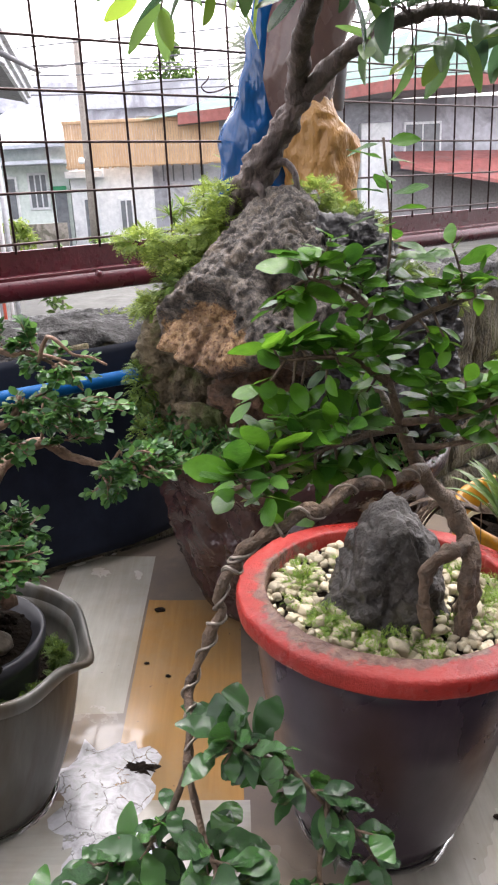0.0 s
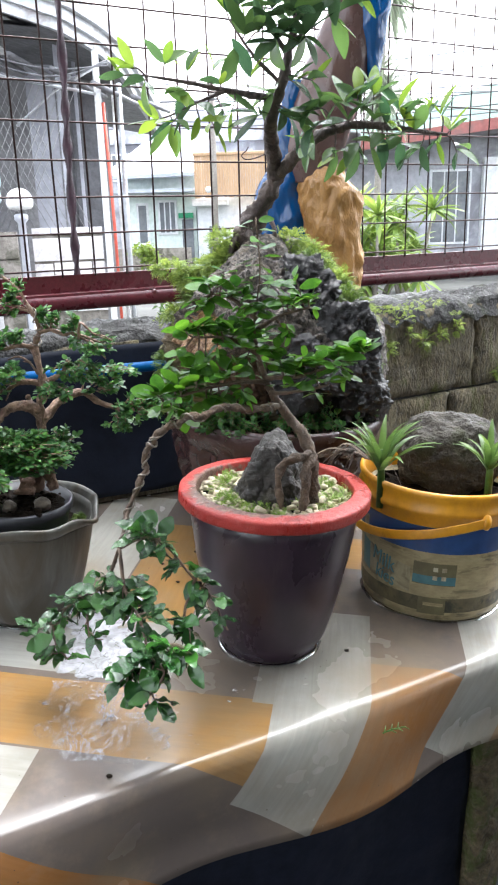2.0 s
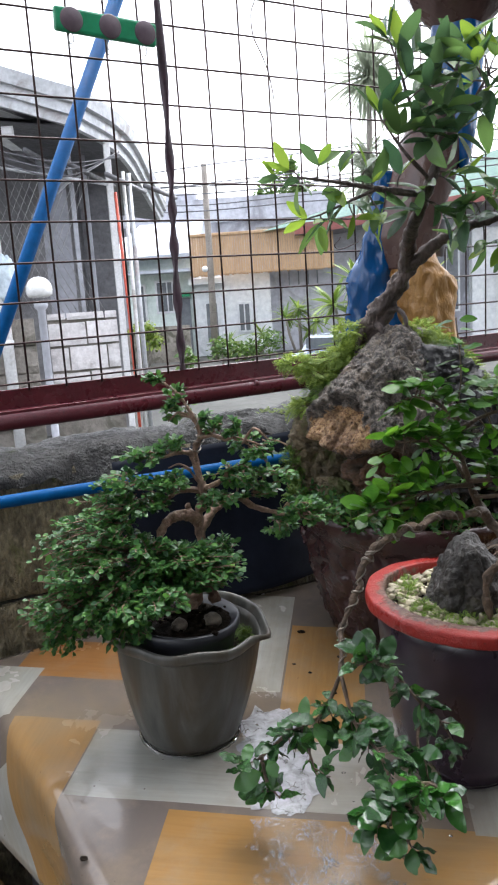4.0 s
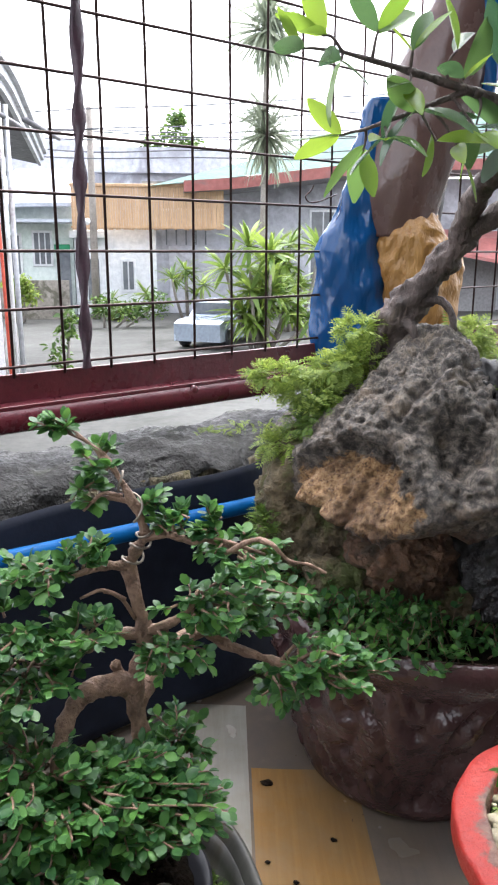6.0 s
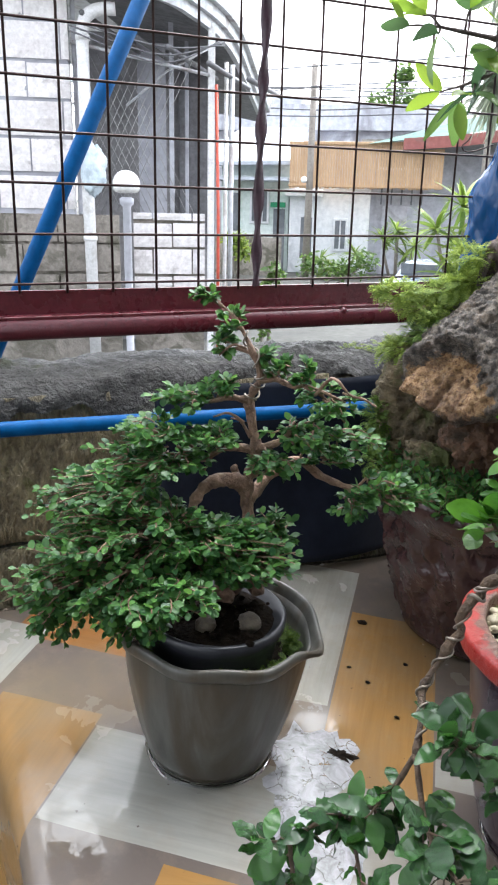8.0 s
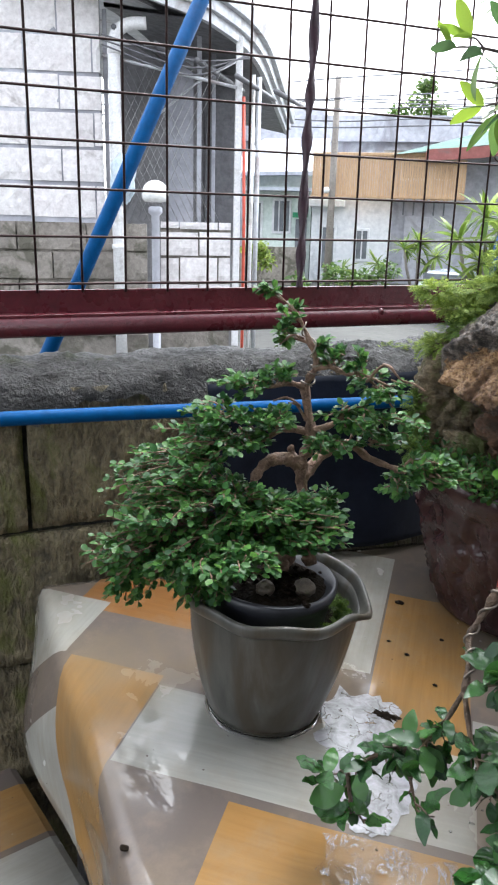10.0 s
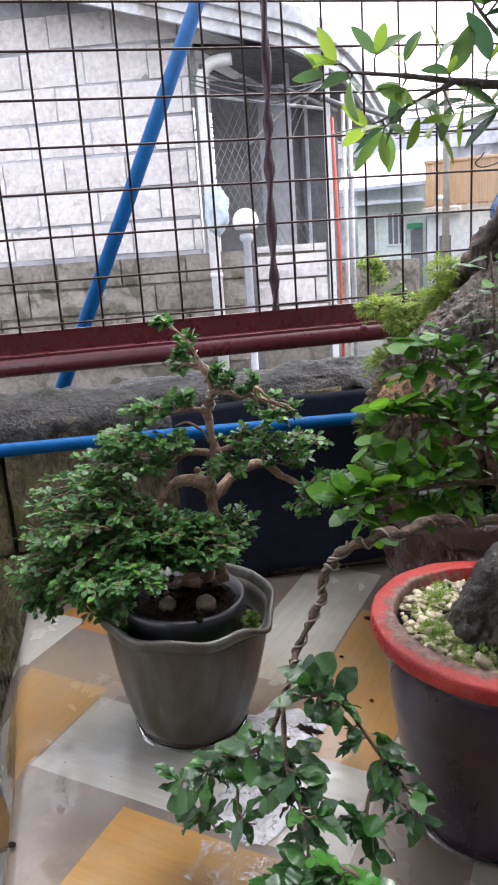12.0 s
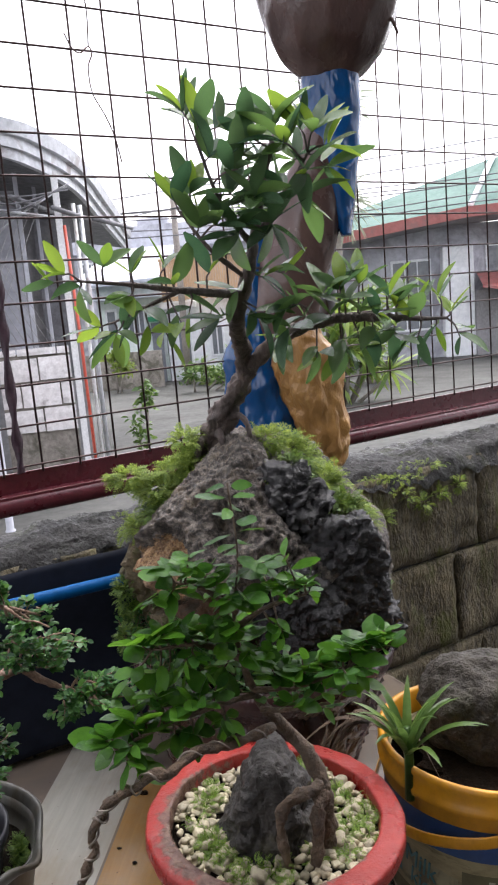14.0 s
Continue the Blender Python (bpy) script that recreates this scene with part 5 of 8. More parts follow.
# ---- trees ----
LEAVES = {
    "ficus": [leaf_mesh("leaf", 1.0, w, fo, cu, 1.0, M["ficus_leaf"], 7, 0.68) for w, fo, cu in ((0.36, 0.25, 0.08), (0.40, 0.4, 0.18), (0.33, 0.2, 0.0), (0.38, 0.5, 0.25))],
    "ficus_young": [leaf_mesh("leaf", 1.0, w, fo, cu, 1.0, M["ficus_young"], 7, 0.68) for w, fo, cu in ((0.36, 0.3, 0.05), (0.38, 0.45, 0.15), (0.32, 0.25, 0.0))],
    "tea": [leaf_mesh("leaf", 1.0, w, fo, cu, tp, M["tea_leaf"], 9, 0.72, 0.05) for w, fo, cu, tp in ((0.56, 0.10, 0.08, 1.12), (0.50, 0.18, 0.16, 1.0), (0.62, 0.06, 0.05, 1.2), (0.48, 0.14, 0.22, 0.95))],
    "tea_dark": [leaf_mesh("leaf", 1.0, w, fo, cu, tp, M["tea_leaf_dark"], 11, 0.74, 0.20) for w, fo, cu, tp in ((0.58, 0.16, 0.12, 1.05), (0.50, 0.25, 0.25, 0.95), (0.62, 0.10, 0.08, 1.12), (0.46, 0.20, 0.34, 0.9))],
    "box": [leaf_mesh("leaf", 1.0, w, fo, cu, 1.2, M["box_leaf"], 4, 0.55) for w, fo, cu in ((0.66, 0.2, 0.1), (0.62, 0.35, 0.2), (0.7, 0.1, 0.0))],
}


class Tree:
    """Wood is gathered per part; leaves are objects on shared meshes up to a limit, the rest joined."""

    def __init__(self, ob, bark, kind, seed, limit=300, mass=None):
        self.ob, self.bark, self.kind, self.rnd = ob, bark, kind, random.Random(seed)
        self.twigs, self.extra, self.count, self.limit, self.mass = [], {}, 0, limit, mass

    def limb(self, name, pts, radii, seg=10, rough=0.25, freq=70, per=6, label="", kink=0.0):
        path = smooth_path([Vector(p) for p in pts], per)
        if kink:
            path = [p + noise.noise_vector(p * 70) * kink * math.sin(math.pi * k / (len(path) - 1)) for k, p in enumerate(path)]
        part(name, tube(path, radii, seg, rough, freq), self.bark, self.ob, label)
        return path

    def twig(self, pts, radii, seg=5):
        path = smooth_path(pts, 4)
        self.twigs.append(tube(path, radii, seg, 0.15, 200))
        return path

    def leaf(self, p, d, up, size, kind=None):
        r = self.rnd
        m = leaf_pose(p, d, up, r.uniform(-0.5, 0.5), size * r.uniform(0.75, 1.2))
        shapes = LEAVES[kind or self.kind]
        me = shapes[r.randrange(len(shapes))]
        if self.count < self.limit:
            part("leaf", me, None, self.ob, m=m)
        else:
            self.extra.setdefault(kind or self.kind, []).append(moved(([tuple(v.co) for v in me.vertices], [tuple(q.vertices) for q in me.polygons]), m))
        self.count += 1

    def jitter(self, k):
        return Vector((self.rnd.uniform(-k, k), self.rnd.uniform(-k, k), self.rnd.uniform(-k, k)))

    def spray(self, start, end, pairs, size, radius=0.0008, kind=None, spread=0.9, tip=True, sag=0.0, lift=0.12):
        """A twig from start to end with leaves in pairs and a tip cluster."""
        a, b = Vector(start), Vector(end)
        mid = a.lerp(b, 0.5) + self.jitter((b - a).length * 0.12) + Vector((0, 0, sag))
        path = self.twig([a, mid, b], (radius * 1.4, radius * 0.7))
        for i in range(pairs):
            t = 0.25 + 0.75 * (i + self.rnd.random() * 0.6) / max(pairs, 1)
            p, d = along(path, min(t, 0.99))
            side = d.cross(Vector((0, 0, 1)) + self.jitter(0.8))
            side = side.normalized() if side.length > 1e-3 else Vector((1, 0, 0))
            for sgn in (-1, 1):
                way = (side * sgn * spread + d * 0.7 + self.jitter(0.35) + Vector((0, 0, lift))).normalized()
                self.leaf(p, way, Vector((0, 0, 1)) + self.jitter(0.45), size, kind)
        if tip:
            p, d = along(path, 0.99)
            if kind is None and self.kind == "ficus" and self.rnd.random() < 0.6:
                kind = "ficus_young"
            for _ in range(2):
                self.leaf(p, (d + self.jitter(0.5)).normalized(), Vector((0, 0, 1)) + self.jitter(0.4), size * 0.8, kind)

    def pad(self, root, centre, radii, sprays, pairs, size, kind=None):
        """A foliage pad: sprays that fan from near a root point into an ellipsoid."""
        c = Vector(centre)
        root = Vector(root)
        for _ in range(sprays):
            d = self.jitter(1.0)
            while d.length > 1:
                d = self.jitter(1.0)
            e = c + Vector((d.x * radii[0], d.y * radii[1], d.z * radii[2]))
            s = root.lerp(e, self.rnd.uniform(0.25, 0.7)) + self.jitter(0.005)
            self.spray(s, e, pairs, size, 0.0007, kind)

    def finish(self, extra_name="foliage"):
        if self.twigs:
            part("twig_mass", join(*self.twigs), self.bark, self.ob, kind="stuff")
        for kind, geos in self.extra.items():
            part(extra_name, join(*geos), {"tea_dark": M["tea_dark_mass"], "ficus_young": M["ficus_young_mass"]}.get(kind, self.mass), self.ob, kind="stuff")


def ficus():
    t = Tree(thing("ficus_bonsai", ROCK, "ficus bonsai with grey trunk and glossy leaves rooted over a rock", "bonsai tree"), M["bark_grey"], "ficus", 21, 300, M["ficus_leaf_mass"])
    J, R = t.jitter, t.rnd
    t.limb("trunk", [(0.008, 0.825, 1.160), (0.014, 0.815, 1.200), (0.030, 0.803, 1.228), (0.045, 0.795, 1.250), (0.058, 0.785, 1.270), (0.069, 0.776, 1.290)], [0.0255 - 0.0140 * (1 - (1 - i / 30) ** 2) + 0.0012 * math.sin(i * 0.9) for i in range(31)], 32, 0.46, 85)
    for pts, r in (([(0.036, 0.795, 1.228), (0.054, 0.785, 1.230), (0.064, 0.778, 1.214), (0.064, 0.775, 1.18)], (0.0042, 0.0028)),
                   ([(0.02, 0.800, 1.21), (0.028, 0.782, 1.205), (0.034, 0.774, 1.18)], (0.006, 0.0025)),
                   ([(0.006, 0.805, 1.205), (-0.004, 0.79, 1.19), (-0.008, 0.785, 1.16)], (0.0065, 0.0025))):
        t.limb("root", pts, r, 10, 0.35, 110)
    lead = t.limb("branch", [(0.067, 0.777, 1.286), (0.068, 0.755, 1.312), (0.072, 0.715, 1.335), (0.080, 0.672, 1.352), (0.094, 0.656, 1.385), (0.103, 0.654, 1.414), (0.110, 0.66, 1.445), (0.118, 0.665, 1.48), (0.13, 0.668, 1.52)], (0.0112, 0.0026), 14, 0.4, 110)
    right = t.limb("branch", [(0.069, 0.776, 1.288), (0.095, 0.755, 1.308), (0.122, 0.725, 1.326), (0.150, 0.695, 1.335), (0.185, 0.685, 1.340), (0.225, 0.70, 1.338), (0.265, 0.722, 1.333), (0.30, 0.745, 1.330)], (0.0100, 0.0018), 14, 0.4, 110)
    left = t.limb("branch", [(0.088, 0.662, 1.372), (0.055, 0.650, 1.378), (0.02, 0.632, 1.384), (-0.02, 0.618, 1.392), (-0.06, 0.600, 1.398)], (0.0048, 0.0014), 8, 0.35)
    low = t.limb("branch", [(0.03, 0.636, 1.382), (-0.005, 0.625, 1.368), (-0.04, 0.628, 1.356)], (0.0026, 0.0012), 6, 0.3)
    arm = t.limb("branch", [(0.105, 0.656, 1.425), (0.138, 0.664, 1.462), (0.165, 0.666, 1.505)], (0.0040, 0.0016), 8, 0.35)
    back = t.limb("branch", [(0.104, 0.655, 1.42), (0.078, 0.645, 1.462), (0.058, 0.645, 1.525)], (0.0036, 0.0013), 8, 0.35)
    side = t.limb("branch", [(0.094, 0.656, 1.39), (0.066, 0.632, 1.418), (0.040, 0.626, 1.455)], (0.0030, 0.0012), 8, 0.35)

    def shoot(e, woods, leaves, size, young, reach=0.034):
        """A twig from the nearest wood to e, with leaves fanned round its end."""
        e = Vector(e)
        root = min((p for w in woods for p in w), key=lambda p: (p - e).length)
        d = e - root
        if d.length > reach * 2.2:
            root = root.lerp(e, 0.25)
            d = e - root
        path = t.twig([root, root.lerp(e, 0.55) + Vector((0, 0, 0.1 * d.length)) + J(0.003), e], (0.0013, 0.0007))
        way = (d.normalized() + Vector((0, 0, 0.25))).normalized()
        for k in range(leaves):
            q, _ = along(path, min(0.99, 0.62 + 0.37 * (k + 1) / leaves))
            turn = Matrix.Rotation(k * 2.4 + R.uniform(-0.4, 0.4), 3, way)
            out = turn @ way.orthogonal().normalized()
            kind = "ficus_young" if k >= leaves - young else None
            lie = (out * R.uniform(0.55, 1.1) + way * (1.1 if k >= leaves - young else 0.7) + Vector((0, 0, R.uniform(-0.22, 0.42)))).normalized()
            t.leaf(q, lie, Vector((0, 0, 1)) + J(0.5), size * (0.85 if kind else 1.0), kind)

    top = [(0.062, 0.646, 1.540, 1), (0.046, 0.646, 1.555, 1), (0.083, 0.656, 1.537, 0), (0.111, 0.646, 1.520, 0), (0.132, 0.666, 1.534, 0), (0.157, 0.666, 1.532, 2), (0.172, 0.656, 1.522, 2), (0.187, 0.666, 1.508, 2), (0.185, 0.676, 1.490, 1), (0.100, 0.626, 1.490, 0),
           (0.053, 0.626, 1.475, 2), (0.035, 0.626, 1.468, 2), (0.057, 0.626, 1.442, 1), (0.077, 0.616, 1.439, 0), (0.113, 0.636, 1.465, 0), (0.138, 0.666, 1.470, 0), (0.160, 0.676, 1.460, 1), (0.094, 0.626, 1.430, 0), (0.126, 0.646, 1.437, 0), (0.087, 0.656, 1.472, 0),
           (0.070, 0.646, 1.508, 0), (0.114, 0.686, 1.500, 0), (0.149, 0.696, 1.505, 0), (0.145, 0.632, 1.510, 1), (0.163, 0.646, 1.482, 1)]
    for x, y, z, young in top:
        shoot((x, y, z), (lead[24:], arm, back, side), R.choice((5, 6, 7)), 0.045, young)
    for x, y, z, young in ((-0.074, 0.590, 1.405, 3), (-0.088, 0.592, 1.398, 1), (-0.061, 0.598, 1.392, 0), (-0.013, 0.616, 1.402, 2), (-0.037, 0.606, 1.412, 1), (0.019, 0.626, 1.405, 1), (0.026, 0.631, 1.388, 1), (-0.017, 0.616, 1.38, 1), (-0.006, 0.621, 1.365, 0),
                           (-0.058, 0.631, 1.352, 2), (-0.041, 0.631, 1.342, 1), (0.037, 0.636, 1.360, 1), (0.060, 0.646, 1.398, 1), (0.022, 0.605, 1.335, 2), (0.004, 0.605, 1.345, 2), (0.034, 0.610, 1.350, 1), (-0.03, 0.602, 1.345, 1)):
        shoot((x, y, z), (left, low), R.choice((2, 3, 3)), 0.039, young)
    for x, y, z in ((0.085, 0.650, 1.377), (0.113, 0.646, 1.388), (0.135, 0.656, 1.390), (0.121, 0.644, 1.345), (0.136, 0.639, 1.335), (0.106, 0.642, 1.350), (0.139, 0.646, 1.358), (0.066, 0.646, 1.352)):
        shoot((x, y, z), (lead[16:34], right[10:24]), 4, 0.043, 1 if z > 1.38 else 0)
    for x, y, z, young in ((0.170, 0.676, 1.368, 0), (0.188, 0.676, 1.374, 1), (0.208, 0.686, 1.376, 2), (0.192, 0.676, 1.356, 0), (0.239, 0.706, 1.360, 1), (0.247, 0.706, 1.350, 0), (0.270, 0.726, 1.350, 1), (0.292, 0.746, 1.354, 2), (0.304, 0.751, 1.336, 3),
                           (0.218, 0.686, 1.322, 0), (0.242, 0.706, 1.318, 0), (0.267, 0.726, 1.312, 0), (0.315, 0.756, 1.308, 0), (0.208, 0.686, 1.345, 0), (0.177, 0.666, 1.345, 0), (0.258, 0.716, 1.334, 1), (0.288, 0.742, 1.322, 1), (0.125, 0.690, 1.318, 0), (0.160, 0.672, 1.302, 1), (0.185, 0.670, 1.306, 1), (0.205, 0.672, 1.312, 1), (0.225, 0.690, 1.340, 1), (0.150, 0.675, 1.345, 0)):
        shoot((x, y, z), (right[8:],), R.choice((3, 4, 4)), 0.041, young)
    t.finish()


def box_bonsai():
    t = Tree(thing("small_leaved_bonsai", SIDE, "small-leaved bonsai with a tan twisted trunk in a black pot", "bonsai tree"), M["bark_brown"], "box", 33, 300, M["box_leaf_mass"])
    trunk = t.limb("trunk", [(-0.200, 0.488, 0.895), (-0.192, 0.495, 0.940), (-0.182, 0.498, 0.970), (-0.188, 0.503, 1.0107), (-0.183, 0.505, 1.030), (-0.1805, 0.507, 1.052), (-0.1885, 0.512, 1.0884), (-0.183, 0.510, 1.104), (-0.178, 0.508, 1.1171), (-0.186, 0.503, 1.142), (-0.203, 0.503, 1.168), (-0.226, 0.502, 1.184)],
                   [0.0088 - 0.0074 * (i / 66) ** 0.75 + 0.0007 * math.sin(i * 1.1) for i in range(67)], 12, 0.5, 130)
    left = t.limb("branch", [(-0.1865, 0.500, 1.0157), (-0.199, 0.49, 1.0240), (-0.2111, 0.48, 1.0225), (-0.220, 0.468, 1.0157), (-0.223, 0.455, 1.000), (-0.224, 0.44, 0.990), (-0.236, 0.425, 0.982)], [0.0072 - 0.0042 * i / 36 + 0.0006 * math.sin(i * 1.7) for i in range(37)], 10, 0.5, 130)
    right = t.limb("branch", [(-0.186, 0.505, 1.0), (-0.172, 0.53, 1.020), (-0.15, 0.55, 1.028), (-0.128, 0.555, 1.014), (-0.095, 0.545, 1.008), (-0.060, 0.53, 1.012)], [0.0062 - 0.0044 * i / 30 for i in range(31)], 10, 0.5, 130)
    t.limb("branch", [(-0.19, 0.502, 1.018), (-0.197, 0.498, 1.030), (-0.196, 0.494, 1.035)], (0.0034, 0.0026), 8, 0.4, 150)
    t.limb("branch", [(-0.180, 0.508, 1.112), (-0.165, 0.51, 1.114), (-0.15, 0.513, 1.108), (-0.135, 0.517, 1.108), (-0.105, 0.525, 1.095)], (0.0036, 0.0010), 8, 0.4, 150)
    t.limb("branch", [(-0.180, 0.507, 1.050), (-0.163, 0.508, 1.056), (-0.152, 0.508, 1.066), (-0.146, 0.508, 1.078)], (0.0038, 0.0014), 8, 0.4, 150)
    t.limb("branch", [(-0.182, 0.508, 1.048), (-0.205, 0.495, 1.052), (-0.222, 0.485, 1.042), (-0.243, 0.47, 1.045)], (0.0044, 0.0014), 8, 0.4, 150)
    t.limb("branch", [(-0.205, 0.495, 1.052), (-0.222, 0.48, 1.062), (-0.246, 0.47, 1.066)], (0.003, 0.0012), 7, 0.4, 150)
    t.limb("branch", [(-0.188, 0.512, 1.092), (-0.205, 0.50, 1.096), (-0.222, 0.495, 1.092), (-0.24, 0.49, 1.093)], (0.0036, 0.0010), 8, 0.4, 150)
    t.limb("branch", [(-0.184, 0.504, 1.136), (-0.197, 0.50, 1.140), (-0.208, 0.498, 1.138)], (0.002, 0.0008), 7, 0.4, 150)
    t.limb("root", [(-0.186, 0.494, 0.968), (-0.192, 0.484, 0.950), (-0.196, 0.470, 0.936), (-0.196, 0.462, 0.918)], (0.0095, 0.0110), 12, 0.7, 120, label="knobbly pale root foot")
    t.limb("root", [(-0.190, 0.495, 0.955), (-0.176, 0.488, 0.940), (-0.168, 0.484, 0.918)], (0.0080, 0.0065), 10, 0.6, 130)
    # training wire on the upper trunk
    coil, side = [], None
    for i in range(110):
        p, d = along(trunk, 0.56 + 0.30 * i / 110)
        side = d.orthogonal().normalized() if side is None else (side - d * side.dot(d)).normalized()
        q = 2 * math.pi * (5 * i / 110 + 0.12 * math.sin(i * 0.11))
        coil.append(p + (side * math.cos(q) + d.cross(side) * math.sin(q)) * (0.0062 - 0.0022 * i / 110))
    part("training_wire", tube(coil, 0.0008, 6), M["alu_wire"], t.ob, "dull aluminium wire coil")
    # pads: root, centre, radii, sprays, leaf size
    for root, c, r, n in (((-0.236, 0.44, 0.995), (-0.262, 0.425, 0.998), (0.055, 0.06, 0.026), 90), ((-0.225, 0.45, 0.985), (-0.215, 0.43, 0.986), (0.048, 0.035, 0.016), 80), ((-0.24, 0.43, 0.985), (-0.27, 0.40, 0.958), (0.05, 0.045, 0.026), 74),
                          ((-0.27, 0.42, 0.97), (-0.305, 0.405, 0.968), (0.045, 0.05, 0.040), 84), ((-0.25, 0.45, 1.03), (-0.29, 0.43, 1.024), (0.05, 0.05, 0.018), 62), ((-0.27, 0.45, 1.02), (-0.33, 0.445, 1.0), (0.04, 0.05, 0.032), 66), ((-0.30, 0.40, 0.96), (-0.325, 0.385, 0.935), (0.04, 0.04, 0.03), 56),
                          ((-0.243, 0.47, 1.05), (-0.265, 0.455, 1.046), (0.05, 0.04, 0.012), 52), ((-0.246, 0.47, 1.066), (-0.262, 0.465, 1.070), (0.040, 0.035, 0.010), 36), ((-0.235, 0.49, 1.093), (-0.245, 0.485, 1.094), (0.028, 0.025, 0.009), 24), ((-0.215, 0.497, 1.09), (-0.212, 0.50, 1.105), (0.012, 0.012, 0.014), 14),
                          ((-0.215, 0.48, 1.055), (-0.214, 0.475, 1.068), (0.024, 0.02, 0.012), 20), ((-0.146, 0.508, 1.072), (-0.138, 0.512, 1.066), (0.030, 0.028, 0.014), 34), ((-0.17, 0.508, 1.05), (-0.160, 0.495, 1.038), (0.022, 0.02, 0.012), 18), ((-0.125, 0.52, 1.10), (-0.122, 0.52, 1.096), (0.032, 0.025, 0.012), 26), ((-0.135, 0.517, 1.108), (-0.142, 0.515, 1.122), (0.010, 0.010, 0.010), 8),
                          ((-0.075, 0.53, 1.012), (-0.058, 0.53, 1.016), (0.036, 0.03, 0.014), 44), ((-0.10, 0.545, 1.006), (-0.095, 0.54, 0.992), (0.026, 0.02, 0.010), 20), ((-0.14, 0.55, 1.03), (-0.12, 0.555, 1.036), (0.024, 0.02, 0.010), 18), ((-0.12, 0.545, 1.06), (-0.105, 0.54, 1.055), (0.035, 0.03, 0.010), 24),
                          ((-0.2, 0.503, 1.16), (-0.205, 0.503, 1.162), (0.012, 0.010, 0.010), 9), ((-0.218, 0.502, 1.18), (-0.224, 0.502, 1.187), (0.012, 0.008, 0.006), 8), ((-0.205, 0.50, 1.14), (-0.210, 0.498, 1.145), (0.010, 0.010, 0.008), 8), ((-0.16, 0.51, 1.114), (-0.166, 0.507, 1.126), (0.012, 0.010, 0.008), 8), ((-0.182, 0.505, 1.13), (-0.172, 0.505, 1.137), (0.008, 0.008, 0.008), 5),
                          ((-0.22, 0.45, 0.985), (-0.175, 0.445, 0.984), (0.035, 0.030, 0.018), 60), ((-0.20, 0.45, 0.975), (-0.150, 0.45, 0.972), (0.028, 0.024, 0.013), 38), ((-0.16, 0.50, 0.975), (-0.160, 0.500, 0.978), (0.028, 0.03, 0.012), 26), ((-0.195, 0.46, 0.975), (-0.185, 0.455, 0.986), (0.035, 0.025, 0.012), 46), ((-0.24, 0.42, 0.965), (-0.245, 0.40, 0.955), (0.045, 0.03, 0.018), 46),
                          ((-0.21, 0.44, 0.965), (-0.215, 0.425, 0.967), (0.040, 0.024, 0.013), 56), ((-0.25, 0.41, 0.95), (-0.250, 0.395, 0.928), (0.030, 0.028, 0.022), 50), ((-0.22, 0.40, 0.965), (-0.208, 0.380, 0.963), (0.034, 0.028, 0.012), 46), ((-0.25, 0.39, 0.96), (-0.243, 0.366, 0.955), (0.034, 0.028, 0.014), 40), ((-0.19, 0.45, 0.965), (-0.172, 0.432, 0.966), (0.030, 0.020, 0.012), 38)):
        t.pad(root, c, tuple(1.15 * x for x in r), int(n * 0.95), 4, 0.0086)
    t.limb("dead_twig", [(-0.128, 0.505, 1.104), (-0.112, 0.475, 1.124), (-0.103, 0.462, 1.128), (-0.092, 0.466, 1.116), (-0.081, 0.468, 1.113), (-0.071, 0.470, 1.107)], (0.0017, 0.0008), 6, 0.4, 200, label="bare grey dead twig")
    for a, b in (((-0.14, 0.515, 1.108), (-0.105, 0.53, 1.075)), ((-0.19, 0.503, 1.14), (-0.21, 0.49, 1.135)), ((-0.095, 0.545, 1.008), (-0.068, 0.540, 1.030)), ((-0.085, 0.541, 1.010), (-0.055, 0.522, 1.026)), ((-0.11, 0.55, 1.010), (-0.092, 0.545, 0.990)), ((-0.150, 0.55, 1.028), (-0.140, 0.552, 1.045)),
                 ((-0.205, 0.495, 1.052), (-0.222, 0.487, 1.030)), ((-0.222, 0.485, 1.042), (-0.25, 0.478, 1.058)), ((-0.19, 0.50, 1.075), (-0.215, 0.49, 1.08)), ((-0.185, 0.505, 1.06), (-0.205, 0.51, 1.075)), ((-0.165, 0.51, 1.114), (-0.150, 0.50, 1.128))):
        t.twig([a, Vector(a).lerp(Vector(b), 0.5) + Vector((0, 0, 0.006)), b], (0.0016, 0.0008))
    t.finish()


